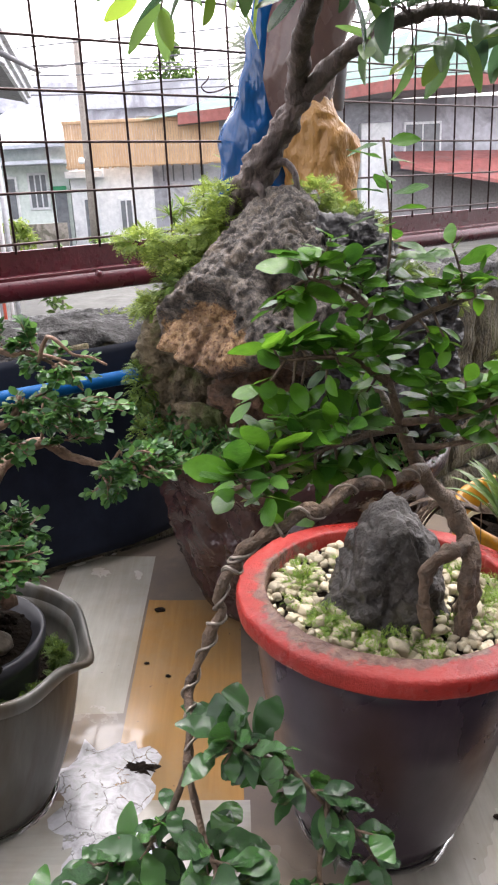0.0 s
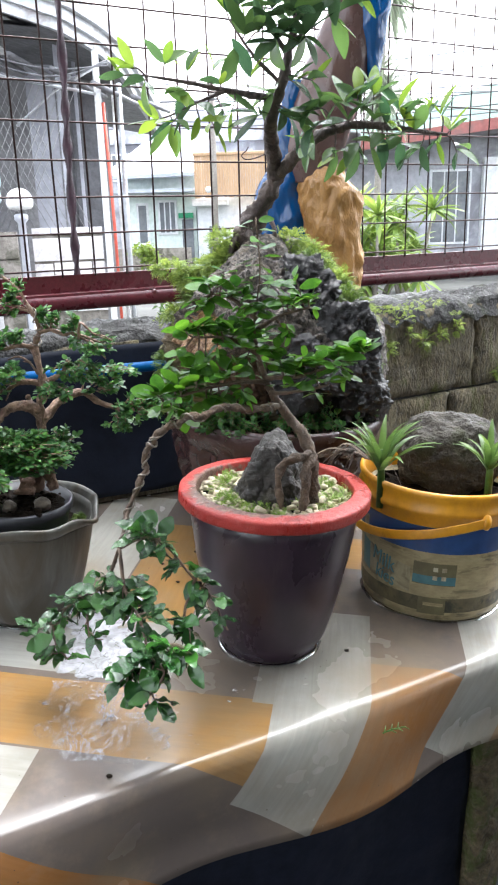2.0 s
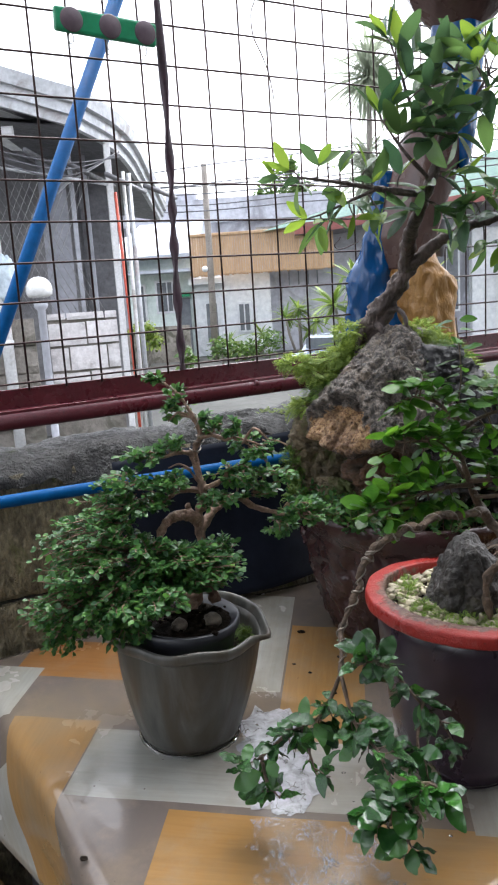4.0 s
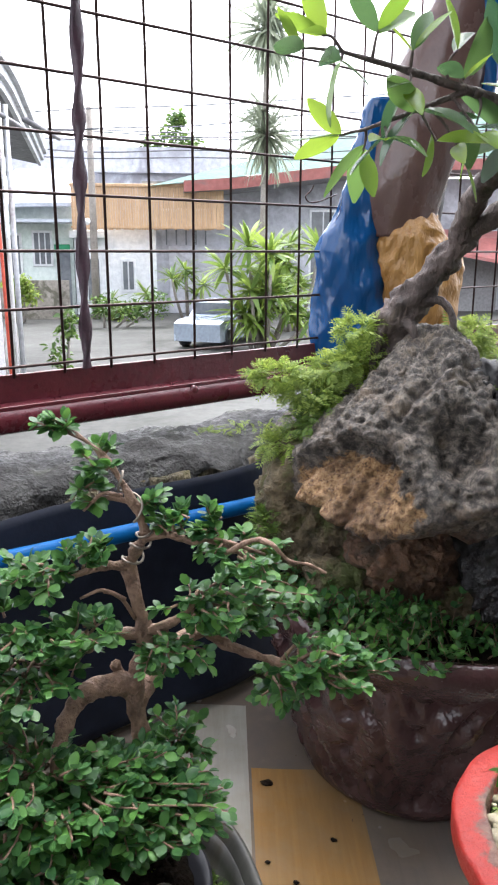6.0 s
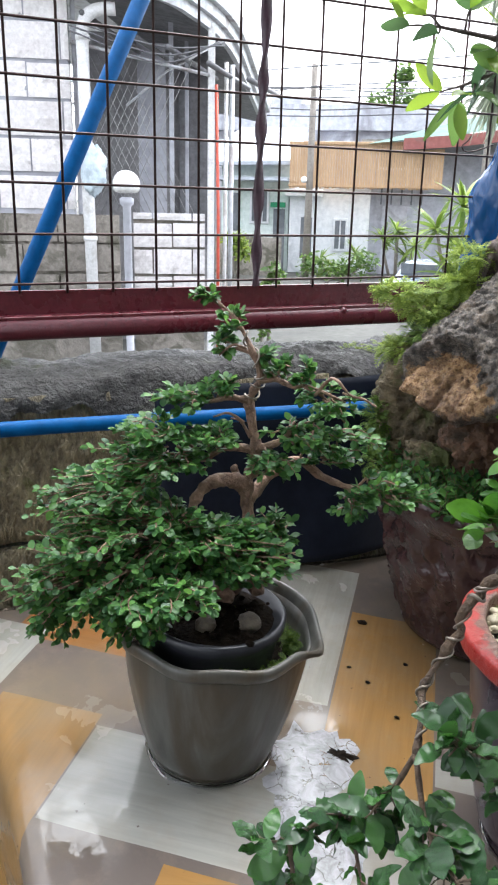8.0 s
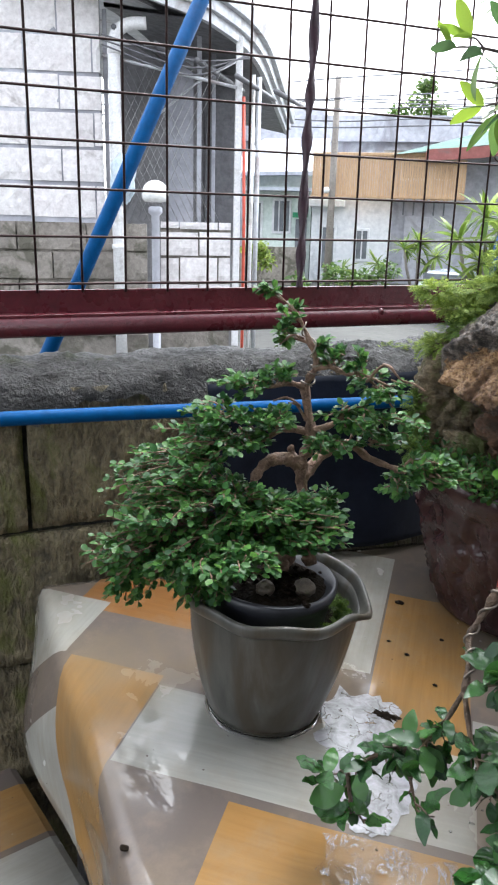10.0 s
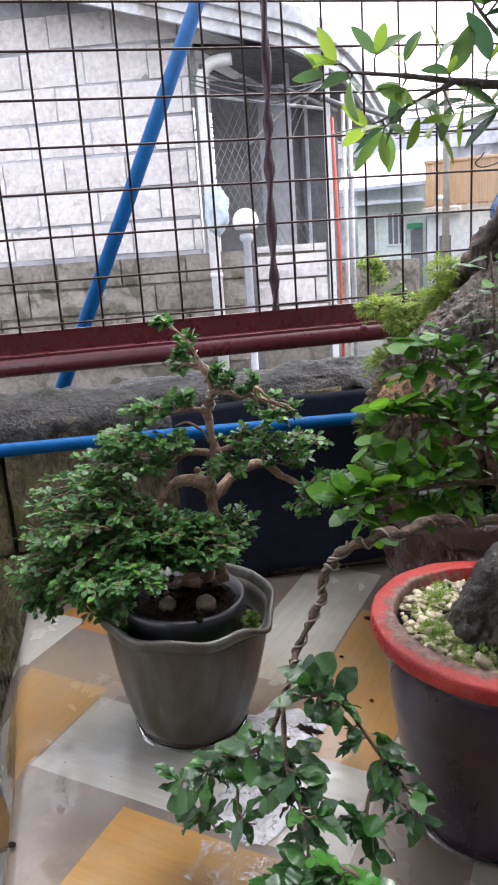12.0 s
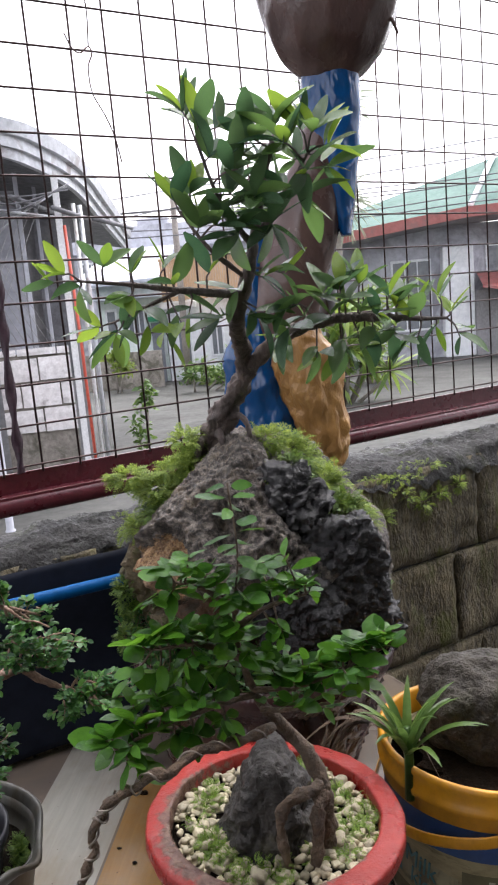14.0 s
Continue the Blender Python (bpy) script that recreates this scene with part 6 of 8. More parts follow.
def wired_bonsai():
    t = Tree(thing("cascade_bonsai", NEAR, "cascade bonsai with wired trailing branch and broad green leaves", "bonsai tree"), M["bark_wired"], "tea", 45, 300, M["tea_leaf_mass"])
    trunk = t.limb("trunk", [(0.149, 0.446, 0.920), (0.152, 0.444, 0.950), (0.151, 0.445, 0.974), (0.142, 0.450, 0.997), (0.128, 0.456, 1.015), (0.116, 0.448, 1.034), (0.107, 0.438, 1.055), (0.098, 0.435, 1.085), (0.092, 0.44, 1.12), (0.098, 0.448, 1.17), (0.094, 0.452, 1.225)],
                   [0.0070 - 0.0012 * min(1, i / 24) - 0.0050 * min(1, max(0, (i - 20) / 32)) for i in range(61)], 14, 0.45, 110)
    for pts, r in (([(0.149, 0.440, 0.982), (0.141, 0.431, 0.983), (0.131, 0.427, 0.981), (0.122, 0.424, 0.975), (0.1175, 0.422, 0.961), (0.119, 0.421, 0.943), (0.123, 0.420, 0.918)], [0.0046 - 0.0012 * k / 36 + 0.0005 * math.sin(k * 0.7) for k in range(37)]),
                   ([(0.149, 0.438, 0.980), (0.147, 0.429, 0.970), (0.145, 0.426, 0.950), (0.142, 0.425, 0.918)], [0.0054 - 0.0012 * k / 18 + 0.0005 * math.sin(k * 0.9) for k in range(19)])):
        t.limb("root", pts, r, 14, 0.6, 170)
    trail = t.limb("branch", [(0.117, 0.432, 1.037), (0.098, 0.412, 1.038), (0.075, 0.388, 1.045), (0.052, 0.366, 1.043), (0.030, 0.354, 1.038), (0.012, 0.351, 1.026), (0.003, 0.350, 1.012), (-0.004, 0.350, 0.992), (-0.012, 0.347, 0.972), (-0.021, 0.342, 0.950), (-0.021, 0.325, 0.935), (-0.0215, 0.312, 0.922)],
                   [0.0040 - 0.0017 * i / 66 + 0.0006 * math.sin(i * 0.9) * math.sin(i * 0.23) for i in range(67)], 10, 0.5, 140, label="long trailing branch", kink=0.005)
    # training wire wound round the trailing branch, in two runs of uneven pitch
    for first, last, turns, phase in ((0.02, 0.58, 7, 0.0), (0.42, 0.96, 8, 2.0)):
        coil, side, steps = [], None, 160
        for i in range(steps):
            p, d = along(trail, first + (last - first) * i / steps)
            side = d.orthogonal().normalized() if side is None else (side - d * side.dot(d)).normalized()
            a = phase + 2 * math.pi * (turns * i / steps + 0.16 * math.sin(i * 0.13 + phase))
            r = 0.0048 - 0.0016 * (first + (last - first) * i / steps) + 0.0006 * math.sin(i * 0.31)
            coil.append(p + (side * math.cos(a) + d.cross(side) * math.sin(a)) * r)
        part("training_wire", tube(coil, 0.00085, 6), M["alu_wire"], t.ob, "dull aluminium wire coil")
    J = t.jitter
    # hanging cluster
    end = trail[-1]
    left_arm = [end, (-0.0377, 0.31, 0.886), (-0.0703, 0.31, 0.8677), (-0.099, 0.312, 0.8365), (-0.121, 0.316, 0.824)]
    right_arm = [end, (0.0004, 0.318, 0.929), (0.0252, 0.325, 0.9185), (0.0509, 0.325, 0.892), (0.0699, 0.32, 0.874), (0.083, 0.312, 0.838)]
    low_arm = [end, (-0.0067, 0.285, 0.8898), (0.0088, 0.268, 0.874), (0.0268, 0.25, 0.8526), (0.040, 0.232, 0.838), (0.030, 0.218, 0.822)]
    subs = [(left_arm, 28), (right_arm, 32), (low_arm, 31), ([left_arm[3], (-0.0955, 0.305, 0.8183), (-0.0853, 0.30, 0.798)], 7), ([left_arm[2], (-0.055, 0.29, 0.862), (-0.04, 0.275, 0.85)], 7),
            ([low_arm[3], (0.012, 0.235, 0.842), (0.004, 0.225, 0.828)], 8), ([right_arm[3], (0.042, 0.305, 0.868), (0.05, 0.295, 0.85)], 7), ([low_arm[3], (0.05, 0.25, 0.858), (0.066, 0.248, 0.848)], 6)]
    for s, n in subs:
        pth = t.limb("branch", [Vector(q) + (J(0.004) if k else Vector()) for k, q in enumerate(s)], (0.0019, 0.0008), 7, 0.4)
        for _ in range(n):
            p, d = along(pth, 0.08 + 0.92 * t.rnd.random())
            t.spray(p, p + (J(1.0) + d * 0.4 + Vector((0, 0, -0.15))).normalized() * t.rnd.uniform(0.005, 0.015), 1, t.rnd.uniform(0.014, 0.027), 0.0007, "tea_dark", 0.8, t.rnd.random() < 0.35)
    t.spray(trail[58], trail[58] + Vector((0.014, -0.004, -0.01)), 1, 0.024, 0.0007, "tea", 0.6, False)
    # crown: limbs, then shoots (x, y, z, leaves, size) off the nearest wood
    limbs = [trunk[24:]] + [t.limb("branch", q, (0.0028, 0.0010), 7, 0.3) for q in (
        [(0.104, 0.434, 1.062), (0.078, 0.410, 1.066), (0.045, 0.390, 1.062), (0.012, 0.376, 1.052)], [(0.104, 0.434, 1.066), (0.140, 0.437, 1.068), (0.172, 0.444, 1.078), (0.205, 0.456, 1.090)],
        [(0.098, 0.437, 1.088), (0.070, 0.424, 1.108), (0.036, 0.408, 1.112)], [(0.095, 0.440, 1.115), (0.118, 0.446, 1.128), (0.148, 0.450, 1.136)], [(0.095, 0.442, 1.125), (0.072, 0.440, 1.145), (0.050, 0.438, 1.152)],
        [(0.108, 0.434, 1.050), (0.130, 0.430, 1.052), (0.168, 0.428, 1.060)], [(0.100, 0.435, 1.070), (0.090, 0.462, 1.085), (0.085, 0.485, 1.095)])]
    shoots = [(0.046, 0.440, 1.152, 5, 0.021), (0.058, 0.432, 1.160, 4, 0.020), (0.044, 0.436, 1.140, 5, 0.019), (0.075, 0.440, 1.158, 4, 0.017), (0.066, 0.445, 1.138, 4, 0.017), (0.118, 0.450, 1.162, 5, 0.020), (0.122, 0.455, 1.148, 4, 0.018), (0.150, 0.450, 1.138, 6, 0.014), (0.140, 0.455, 1.145, 4, 0.015), (0.132, 0.448, 1.128, 4, 0.014),
              (0.082, 0.440, 1.142, 4, 0.016), (0.104, 0.432, 1.142, 4, 0.018), (0.028, 0.401, 1.112, 2, 0.024), (0.060, 0.428, 1.120, 5, 0.022), (0.046, 0.415, 1.104, 5, 0.021), (0.074, 0.420, 1.105, 4, 0.020), (0.016, 0.405, 1.090, 4, 0.018), (0.038, 0.398, 1.083, 5, 0.020), (0.058, 0.412, 1.090, 4, 0.018), (0.090, 0.425, 1.100, 4, 0.017),
              (0.008, 0.372, 1.050, 4, 0.025), (0.022, 0.385, 1.064, 5, 0.021), (0.032, 0.402, 1.056, 5, 0.019), (0.052, 0.398, 1.048, 5, 0.021), (0.066, 0.418, 1.058, 5, 0.019), (0.048, 0.415, 1.072, 5, 0.020), (0.076, 0.435, 1.080, 5, 0.020), (0.002, 0.392, 1.042, 4, 0.018), (0.030, 0.378, 1.040, 4, 0.018), (0.070, 0.400, 1.070, 4, 0.019),
              (0.086, 0.412, 1.052, 5, 0.017), (0.122, 0.436, 1.062, 5, 0.018), (0.138, 0.440, 1.066, 5, 0.018), (0.156, 0.440, 1.074, 5, 0.018), (0.178, 0.446, 1.086, 5, 0.021), (0.190, 0.455, 1.090, 4, 0.020), (0.204, 0.460, 1.094, 4, 0.018), (0.184, 0.446, 1.066, 4, 0.019), (0.160, 0.430, 1.054, 5, 0.017), (0.140, 0.428, 1.046, 4, 0.017),
              (0.142, 0.440, 1.088, 4, 0.017), (0.120, 0.430, 1.085, 4, 0.018), (0.196, 0.452, 1.078, 4, 0.018), (0.106, 0.428, 1.098, 4, 0.017), (0.085, 0.480, 1.10, 4, 0.018), (0.090, 0.470, 1.085, 4, 0.018), (0.120, 0.440, 1.112, 4, 0.016), (0.020, 0.398, 1.074, 4, 0.017), (0.064, 0.405, 1.040, 4, 0.016), (0.172, 0.452, 1.092, 3, 0.018)]
    shoots += [(x + t.rnd.gauss(0, 0.011), y + t.rnd.gauss(0, 0.013), z + t.rnd.gauss(0, 0.009), 2, size * 0.85) for x, y, z, _, size in shoots]
    for x, y, z, leaves, size in shoots:
        e = Vector((x, y, z))
        root = min((p for w in limbs for p in w), key=lambda p: (p - e).length)
        way = e - root
        if way.length < 0.012:
            way = (way + Vector((0, 0, 0.01))).normalized() * 0.012
        path = t.twig([root, root + way * 0.55 + J(0.002), root + way], (0.0010, 0.0006))
        spin = t.rnd.uniform(0, 6)
        leaves, size = leaves + 3, size * 1.10
        for k in range(leaves):
            q, d = along(path, min(0.99, 0.25 + 0.74 * (k + 1) / leaves))
            a = spin + k * 2.4
            out = Vector((math.cos(a), math.sin(a), 0)) * (1.0 if k < leaves - 1 else 0.35) + d * 0.5 + Vector((0, 0, t.rnd.uniform(-0.35, 0.25)))
            t.leaf(q, out.normalized(), Vector((0, 0, 1)) + J(0.55), size * t.rnd.choice((0.7, 0.9, 1.0, 1.1)))
    for k in range(18):
        p, d = along(trunk, 0.72 + 0.275 * k / 17)
        a = 2.2 * k
        for turn in (0.0, 3.1):
            out = Vector((math.cos(a + turn), math.sin(a + turn), t.rnd.uniform(-0.3, 0.3)))
            t.leaf(p + out * 0.003, out.normalized(), Vector((0, -0.5, 1)) + J(0.6), t.rnd.uniform(0.018, 0.026))
    t.finish()


ficus()
box_bonsai()
wired_bonsai()


def strap_plant(base, count, length, seed, label):
    b = Vector(base)
    t = thing("strap_leaved_plant", Matrix.Translation(b), label, "plant")
    rnd = random.Random(seed)
    for k in range(count):
        a = k * 2.4 + rnd.uniform(-0.3, 0.3)
        tilt = 0.08 + 0.75 * (1 - k / count) + rnd.uniform(-0.1, 0.1)
        l = length * rnd.uniform(0.75, 1.1)
        verts, faces = [], []
        n = 9
        for i in range(n + 1):
            s = i / n
            ang = tilt + 0.32 * s * s
            r = l * s * math.sin(min(ang, 1.6)) * 0.95
            z = l * s * math.cos(min(ang, 1.9))
            w = 0.0041 * math.sin(math.pi * min(1, 0.18 + 0.82 * s)) ** 0.8 + 0.0003
            for sg in (-1, 0, 1):
                verts.append((r, sg * w, z + abs(sg) * w * 0.5))
        for i in range(n):
            q = i * 3
            faces += [(q, q + 1, q + 4, q + 3), (q + 1, q + 2, q + 5, q + 4)]
        part("leaf", (verts, faces), M["strap_leaf"], t, m=Matrix.Rotation(a, 4, "Z"))
    part("stem", tube([(0, 0, -0.045), (0.001, 0, 0.0), (0, 0.001, 0.03)], (0.005, 0.004), 8), M["strap_leaf"], t)
    return t


strap_plant(BASKET @ Vector((0.220, 0.560, 0.925)), 22, 0.090, 4, "small strap-leaved plant growing at the bucket's edge")
strap_plant(BASKET @ Vector((0.352, 0.585, 0.922)), 13, 0.065, 9, "young strap-leaved plant on the bucket's far side")


def undergrowth():
    t = Tree(thing("ground_cover", Matrix.Identity(4), "small-leaved green plants covering the brown pot's soil", "plant", kind="stuff"), M["bark_brown"], "box", 77, 0, M["box_leaf_mass"])
    rnd = t.rnd
    for _ in range(330):
        a = rnd.uniform(-3.5, 0.3) if _ % 3 else rnd.uniform(-3.3, -1.9)
        r = rnd.uniform(0.10, 0.165)
        p = MT @ Vector((BROWN_POT[0] + r * math.cos(a), BROWN_POT[1] + r * math.sin(a), 0.188))
        q = p + Vector((rnd.uniform(-0.02, 0.02), rnd.uniform(-0.03, 0.01), rnd.uniform(0.008, 0.045)))
        t.spray(p, q, 4, 0.009, 0.0006)
    t.finish()


undergrowth()


def dry_leaves():
    t = thing("dried_plant", Matrix.Identity(4), "withered grey-brown strap leaves drooping beside the bucket", "plant")
    rnd = random.Random(31)
    base = BASKET @ Vector((0.205, 0.60, 0.93))
    for k in range(12):
        a = radians(rnd.uniform(170, 300))
        l = rnd.uniform(0.07, 0.12)
        d = Vector((math.cos(a), math.sin(a) * 0.4, 0))
        pts = smooth_path([base, base + d * l * 0.5 + Vector((0, 0, rnd.uniform(0.0, 0.02))), base + d * l + Vector((0, 0, -rnd.uniform(0.02, 0.07)))], 6)
        verts, faces = [], []
        for i, p in enumerate(pts):
            w = 0.0035 * (1 - i / len(pts)) + 0.0006
            verts += [tuple(p + Vector((0, w, 0.3 * w))), tuple(p + Vector((0, -w, 0)))]
        faces = [(2 * i, 2 * i + 1, 2 * i + 3, 2 * i + 2) for i in range(len(pts) - 1)]
        part("leaf", (verts, faces), M["bark_wired"], t)


dry_leaves()


# ---- things on and about the wall and fence ----
# Near-black sheet over the stretch of low wall behind the pots.
def black_sheet():
    nx, nz = 60, 26
    verts = []
    for j in range(nz + 1):
        for i in range(nx + 1):
            s, z = -0.20 + 0.68 * i / nx, 0.775 + 0.255 * j / nz
            y = -0.136 - 0.006 * math.sin(s * 24) - 0.012 * noise.noise(Vector((s * 7, 0, z * 6))) - 0.02 * (1 - j / nz)
            verts.append((s, y, z))
    faces = [(j * (nx + 1) + i, j * (nx + 1) + i + 1, (j + 1) * (nx + 1) + i + 1, (j + 1) * (nx + 1) + i) for j in range(nz) for i in range(nx)]
    ob = solid("plastic_sheet", (verts, faces), M["black_sheet"], "near-black sheet covering a stretch of the low wall", "plastic sheet", m=FENCE)
    md = ob.modifiers.new("thickness", "SOLIDIFY")
    md.thickness = 0.001


black_sheet()


def under_table():
    """A dark sheet added to fill the dark space below the table top, and the mossy concrete block beside it."""
    nx, nz = 50, 30
    verts = []
    for j in range(nz + 1):
        for i in range(nx + 1):
            s, z = -0.38 + 0.72 * i / nx, 0.021 + 0.62 * j / nz
            verts.append((s, -0.64 - 0.010 * math.sin(s * 21) - 0.016 * noise.noise(Vector((s * 6, 4, z * 4))), z))
    faces = [(j * (nx + 1) + i, j * (nx + 1) + i + 1, (j + 1) * (nx + 1) + i + 1, (j + 1) * (nx + 1) + i) for j in range(nz) for i in range(nx)]
    # Added sheet that keeps the space under the table dark.
    ob = solid("plastic_sheet", (verts, faces), M["black_sheet"], "dark blue sheet added to fill the dark space below the table", "plastic sheet", m=FENCE)
    md = ob.modifiers.new("thickness", "SOLIDIFY")
    md.thickness = 0.001
    solid("concrete_block", rough_box(0.35, 0.62, -0.665, -0.45, 0.018, 0.60, 0.016, 31, 0.012), M["crust"], "rough mossy concrete block standing by the table", "block", m=FENCE)


under_table()


def bluepipes():
    p = [(-1.55, -0.158, 1.012), (-0.6, -0.158, 1.010), (0.0, -0.160, 0.994), (0.20, -0.160, 0.988), (0.40, -0.158, 0.984)]
    solid("water_pipe", tube(smooth_path(p, 5), 0.0088, 14), M["pvc_blue"], "blue plastic water pipe along the low wall", "pipe", m=FENCE)
    solid("pipe_pole", tube([DIAG0, DIAG0.lerp(DIAG1, 0.5), DIAG1], 0.0130, 16), M["pvc_blue"], "blue plastic pipe leaning outside the fence", "pipe")


DIAG0, DIAG1 = on_fence(-0.714, -0.24, 0.25), on_fence(0.105, -0.254, 1.95)
bluepipes()


def strap():
    pts = [on_fence(-0.006, 0.006, 1.14), on_fence(-0.006, 0.008, 1.25), on_fence(-0.004, 0.008, 1.36), on_fence(0.0, 0.008, 1.48), on_fence(0.0, 0.008, 1.7), on_fence(-0.01, 0.008, 2.2)]
    path = smooth_path(pts, 16)
    verts, faces = [], []
    n = 6
    for i, p in enumerate(path):
        tw = 0.5 + 0.5 * math.sin(i * 0.16) + i * 0.30
        for k in range(n):
            a = 2 * math.pi * k / n
            x, y = 0.0085 * math.cos(a) * (1 + 0.06 * math.sin(i * 0.9)), 0.0045 * math.sin(a)
            o = U * (x * math.cos(tw) - y * math.sin(tw)) + N * (x * math.sin(tw) + y * math.cos(tw)) * 0.6
            verts.append(tuple(p + o))
    for i in range(len(path) - 1):
        for k in range(n):
            q = (k + 1) % n
            faces.append((i * n + k, i * n + q, (i + 1) * n + q, (i + 1) * n + k))
    solid("rubber_strap", (verts, faces), M["strap"], "twisted maroon rubber strap tied down the fence", "strap")


strap()


def hanger():
    m = Matrix((U, Vector((0, 0, 1)), -N)).transposed().to_4x4()
    m.translation = on_fence(-0.050, 0.03, 1.668)
    h = thing("clip_hanger", m @ pose(0, 0, 0, 0, 0, -3), "green plastic clip hanger with brown discs", "hanger")
    part("bar", box(-0.13, 0.032, -0.017, 0.017, -0.006, 0.006, 0.004), M["green_plastic"], h, smooth=False)
    for x in (-0.105, -0.045, 0.012):
        part("disc", moved(lathe([(0.001, 0.0), (0.0170, 0.0), (0.0176, 0.0008), (0.0165, 0.0016), (0.001, 0.0018)], 24), pose(x, 0, 0.0055)), M["disc"], h, "brown round disc")
        loop = [(x + 0.004 * math.cos(a), -0.024 + 0.008 * math.sin(a), 0.0) for a in [k * math.pi / 6 for k in range(13)]]
        part("clip", tube(loop, 0.0009, 5), M["steel"], h, "small steel clip")
        part("clip", tube([(x - 0.003, -0.03, 0), (x - 0.004, -0.038, 0.001), (x + 0.003, -0.04, 0)], 0.0009, 5), M["steel"], h)


hanger()


def loose_wire():
    p = [(-0.05, 1.68), (-0.04, 1.66), (-0.028, 1.655), (-0.015, 1.665), (-0.01, 1.655), (-0.018, 1.635), (-0.016, 1.60), (0.0, 1.57), (0.012, 1.54), (0.02, 1.50)]
    solid("loose_wire", tube(smooth_path([on_fence(CURL[0] + s, 0.012, CURL[1] + z) for s, z in p], 5), 0.0012, 5), M["wire"], "thin bent wire dangling on the fence", "wire")
    q = [(-0.015, 1.665), (-0.012, 1.72), (-0.02, 1.80), (-0.02, 1.95)]
    solid("loose_wire", tube(smooth_path([on_fence(CURL[0] + s, 0.014, CURL[1] + z) for s, z in q], 5), 0.0012, 5), M["wire"], "thin wire running up the fence", "wire")


    hook = [(0.347, 1.357), (0.342, 1.350), (0.332, 1.342), (0.340, 1.335), (0.360, 1.337), (0.391, 1.347)]
    solid("loose_wire", tube(smooth_path([on_fence(s, 0.008, z) for s, z in hook], 5), 0.0011, 6), M["wire"], "bent wire hook twisted round the fence", "wire")


CURL = (0.19, 0.092)
loose_wire()


def crumpled(rows, seed, seg=72, amp=0.006, freq=22, facet=0.0):
    """A wrapped form: rows of (z, x centre, half width, half depth), creased by noise and, with facet, into flat panes."""
    path = smooth_path([(x, w, d) for _, x, w, d in rows], 14)
    zs = smooth_path([(z, 0, 0) for z, *_ in rows], 14)
    verts, faces = [], []
    for (x, w, d), z in zip(path, zs):
        for k in range(seg):
            a = 2 * math.pi * k / seg
            p = Vector((x + w * math.cos(a), d * math.sin(a), z[0]))
            c = noise.noise(Vector((p.x * freq, p.y * freq, p.z * freq * 0.5 + seed))) - 1.2 * abs(noise.noise(Vector((p.x * freq * 1.7, p.y * freq * 1.7, p.z * freq * 0.8 + seed)))) + 0.3
            if facet:
                near = noise.voronoi(Vector((p.x * 30, p.y * 30, p.z * 17 + seed)))[0]
                c += facet * (near[0] * 1.6 - 1.0)
            verts.append((p.x + amp * c * math.cos(a), p.y + amp * c * math.sin(a), p.z))
    n = len(path)
    for i in range(n - 1):
        for k in range(seg):
            q = (k + 1) % seg
            faces.append((i * seg + k, i * seg + q, (i + 1) * seg + q, (i + 1) * seg + k))
    faces += [tuple(range(seg - 1, -1, -1)), tuple((n - 1) * seg + k for k in range(seg))]
    return verts, faces


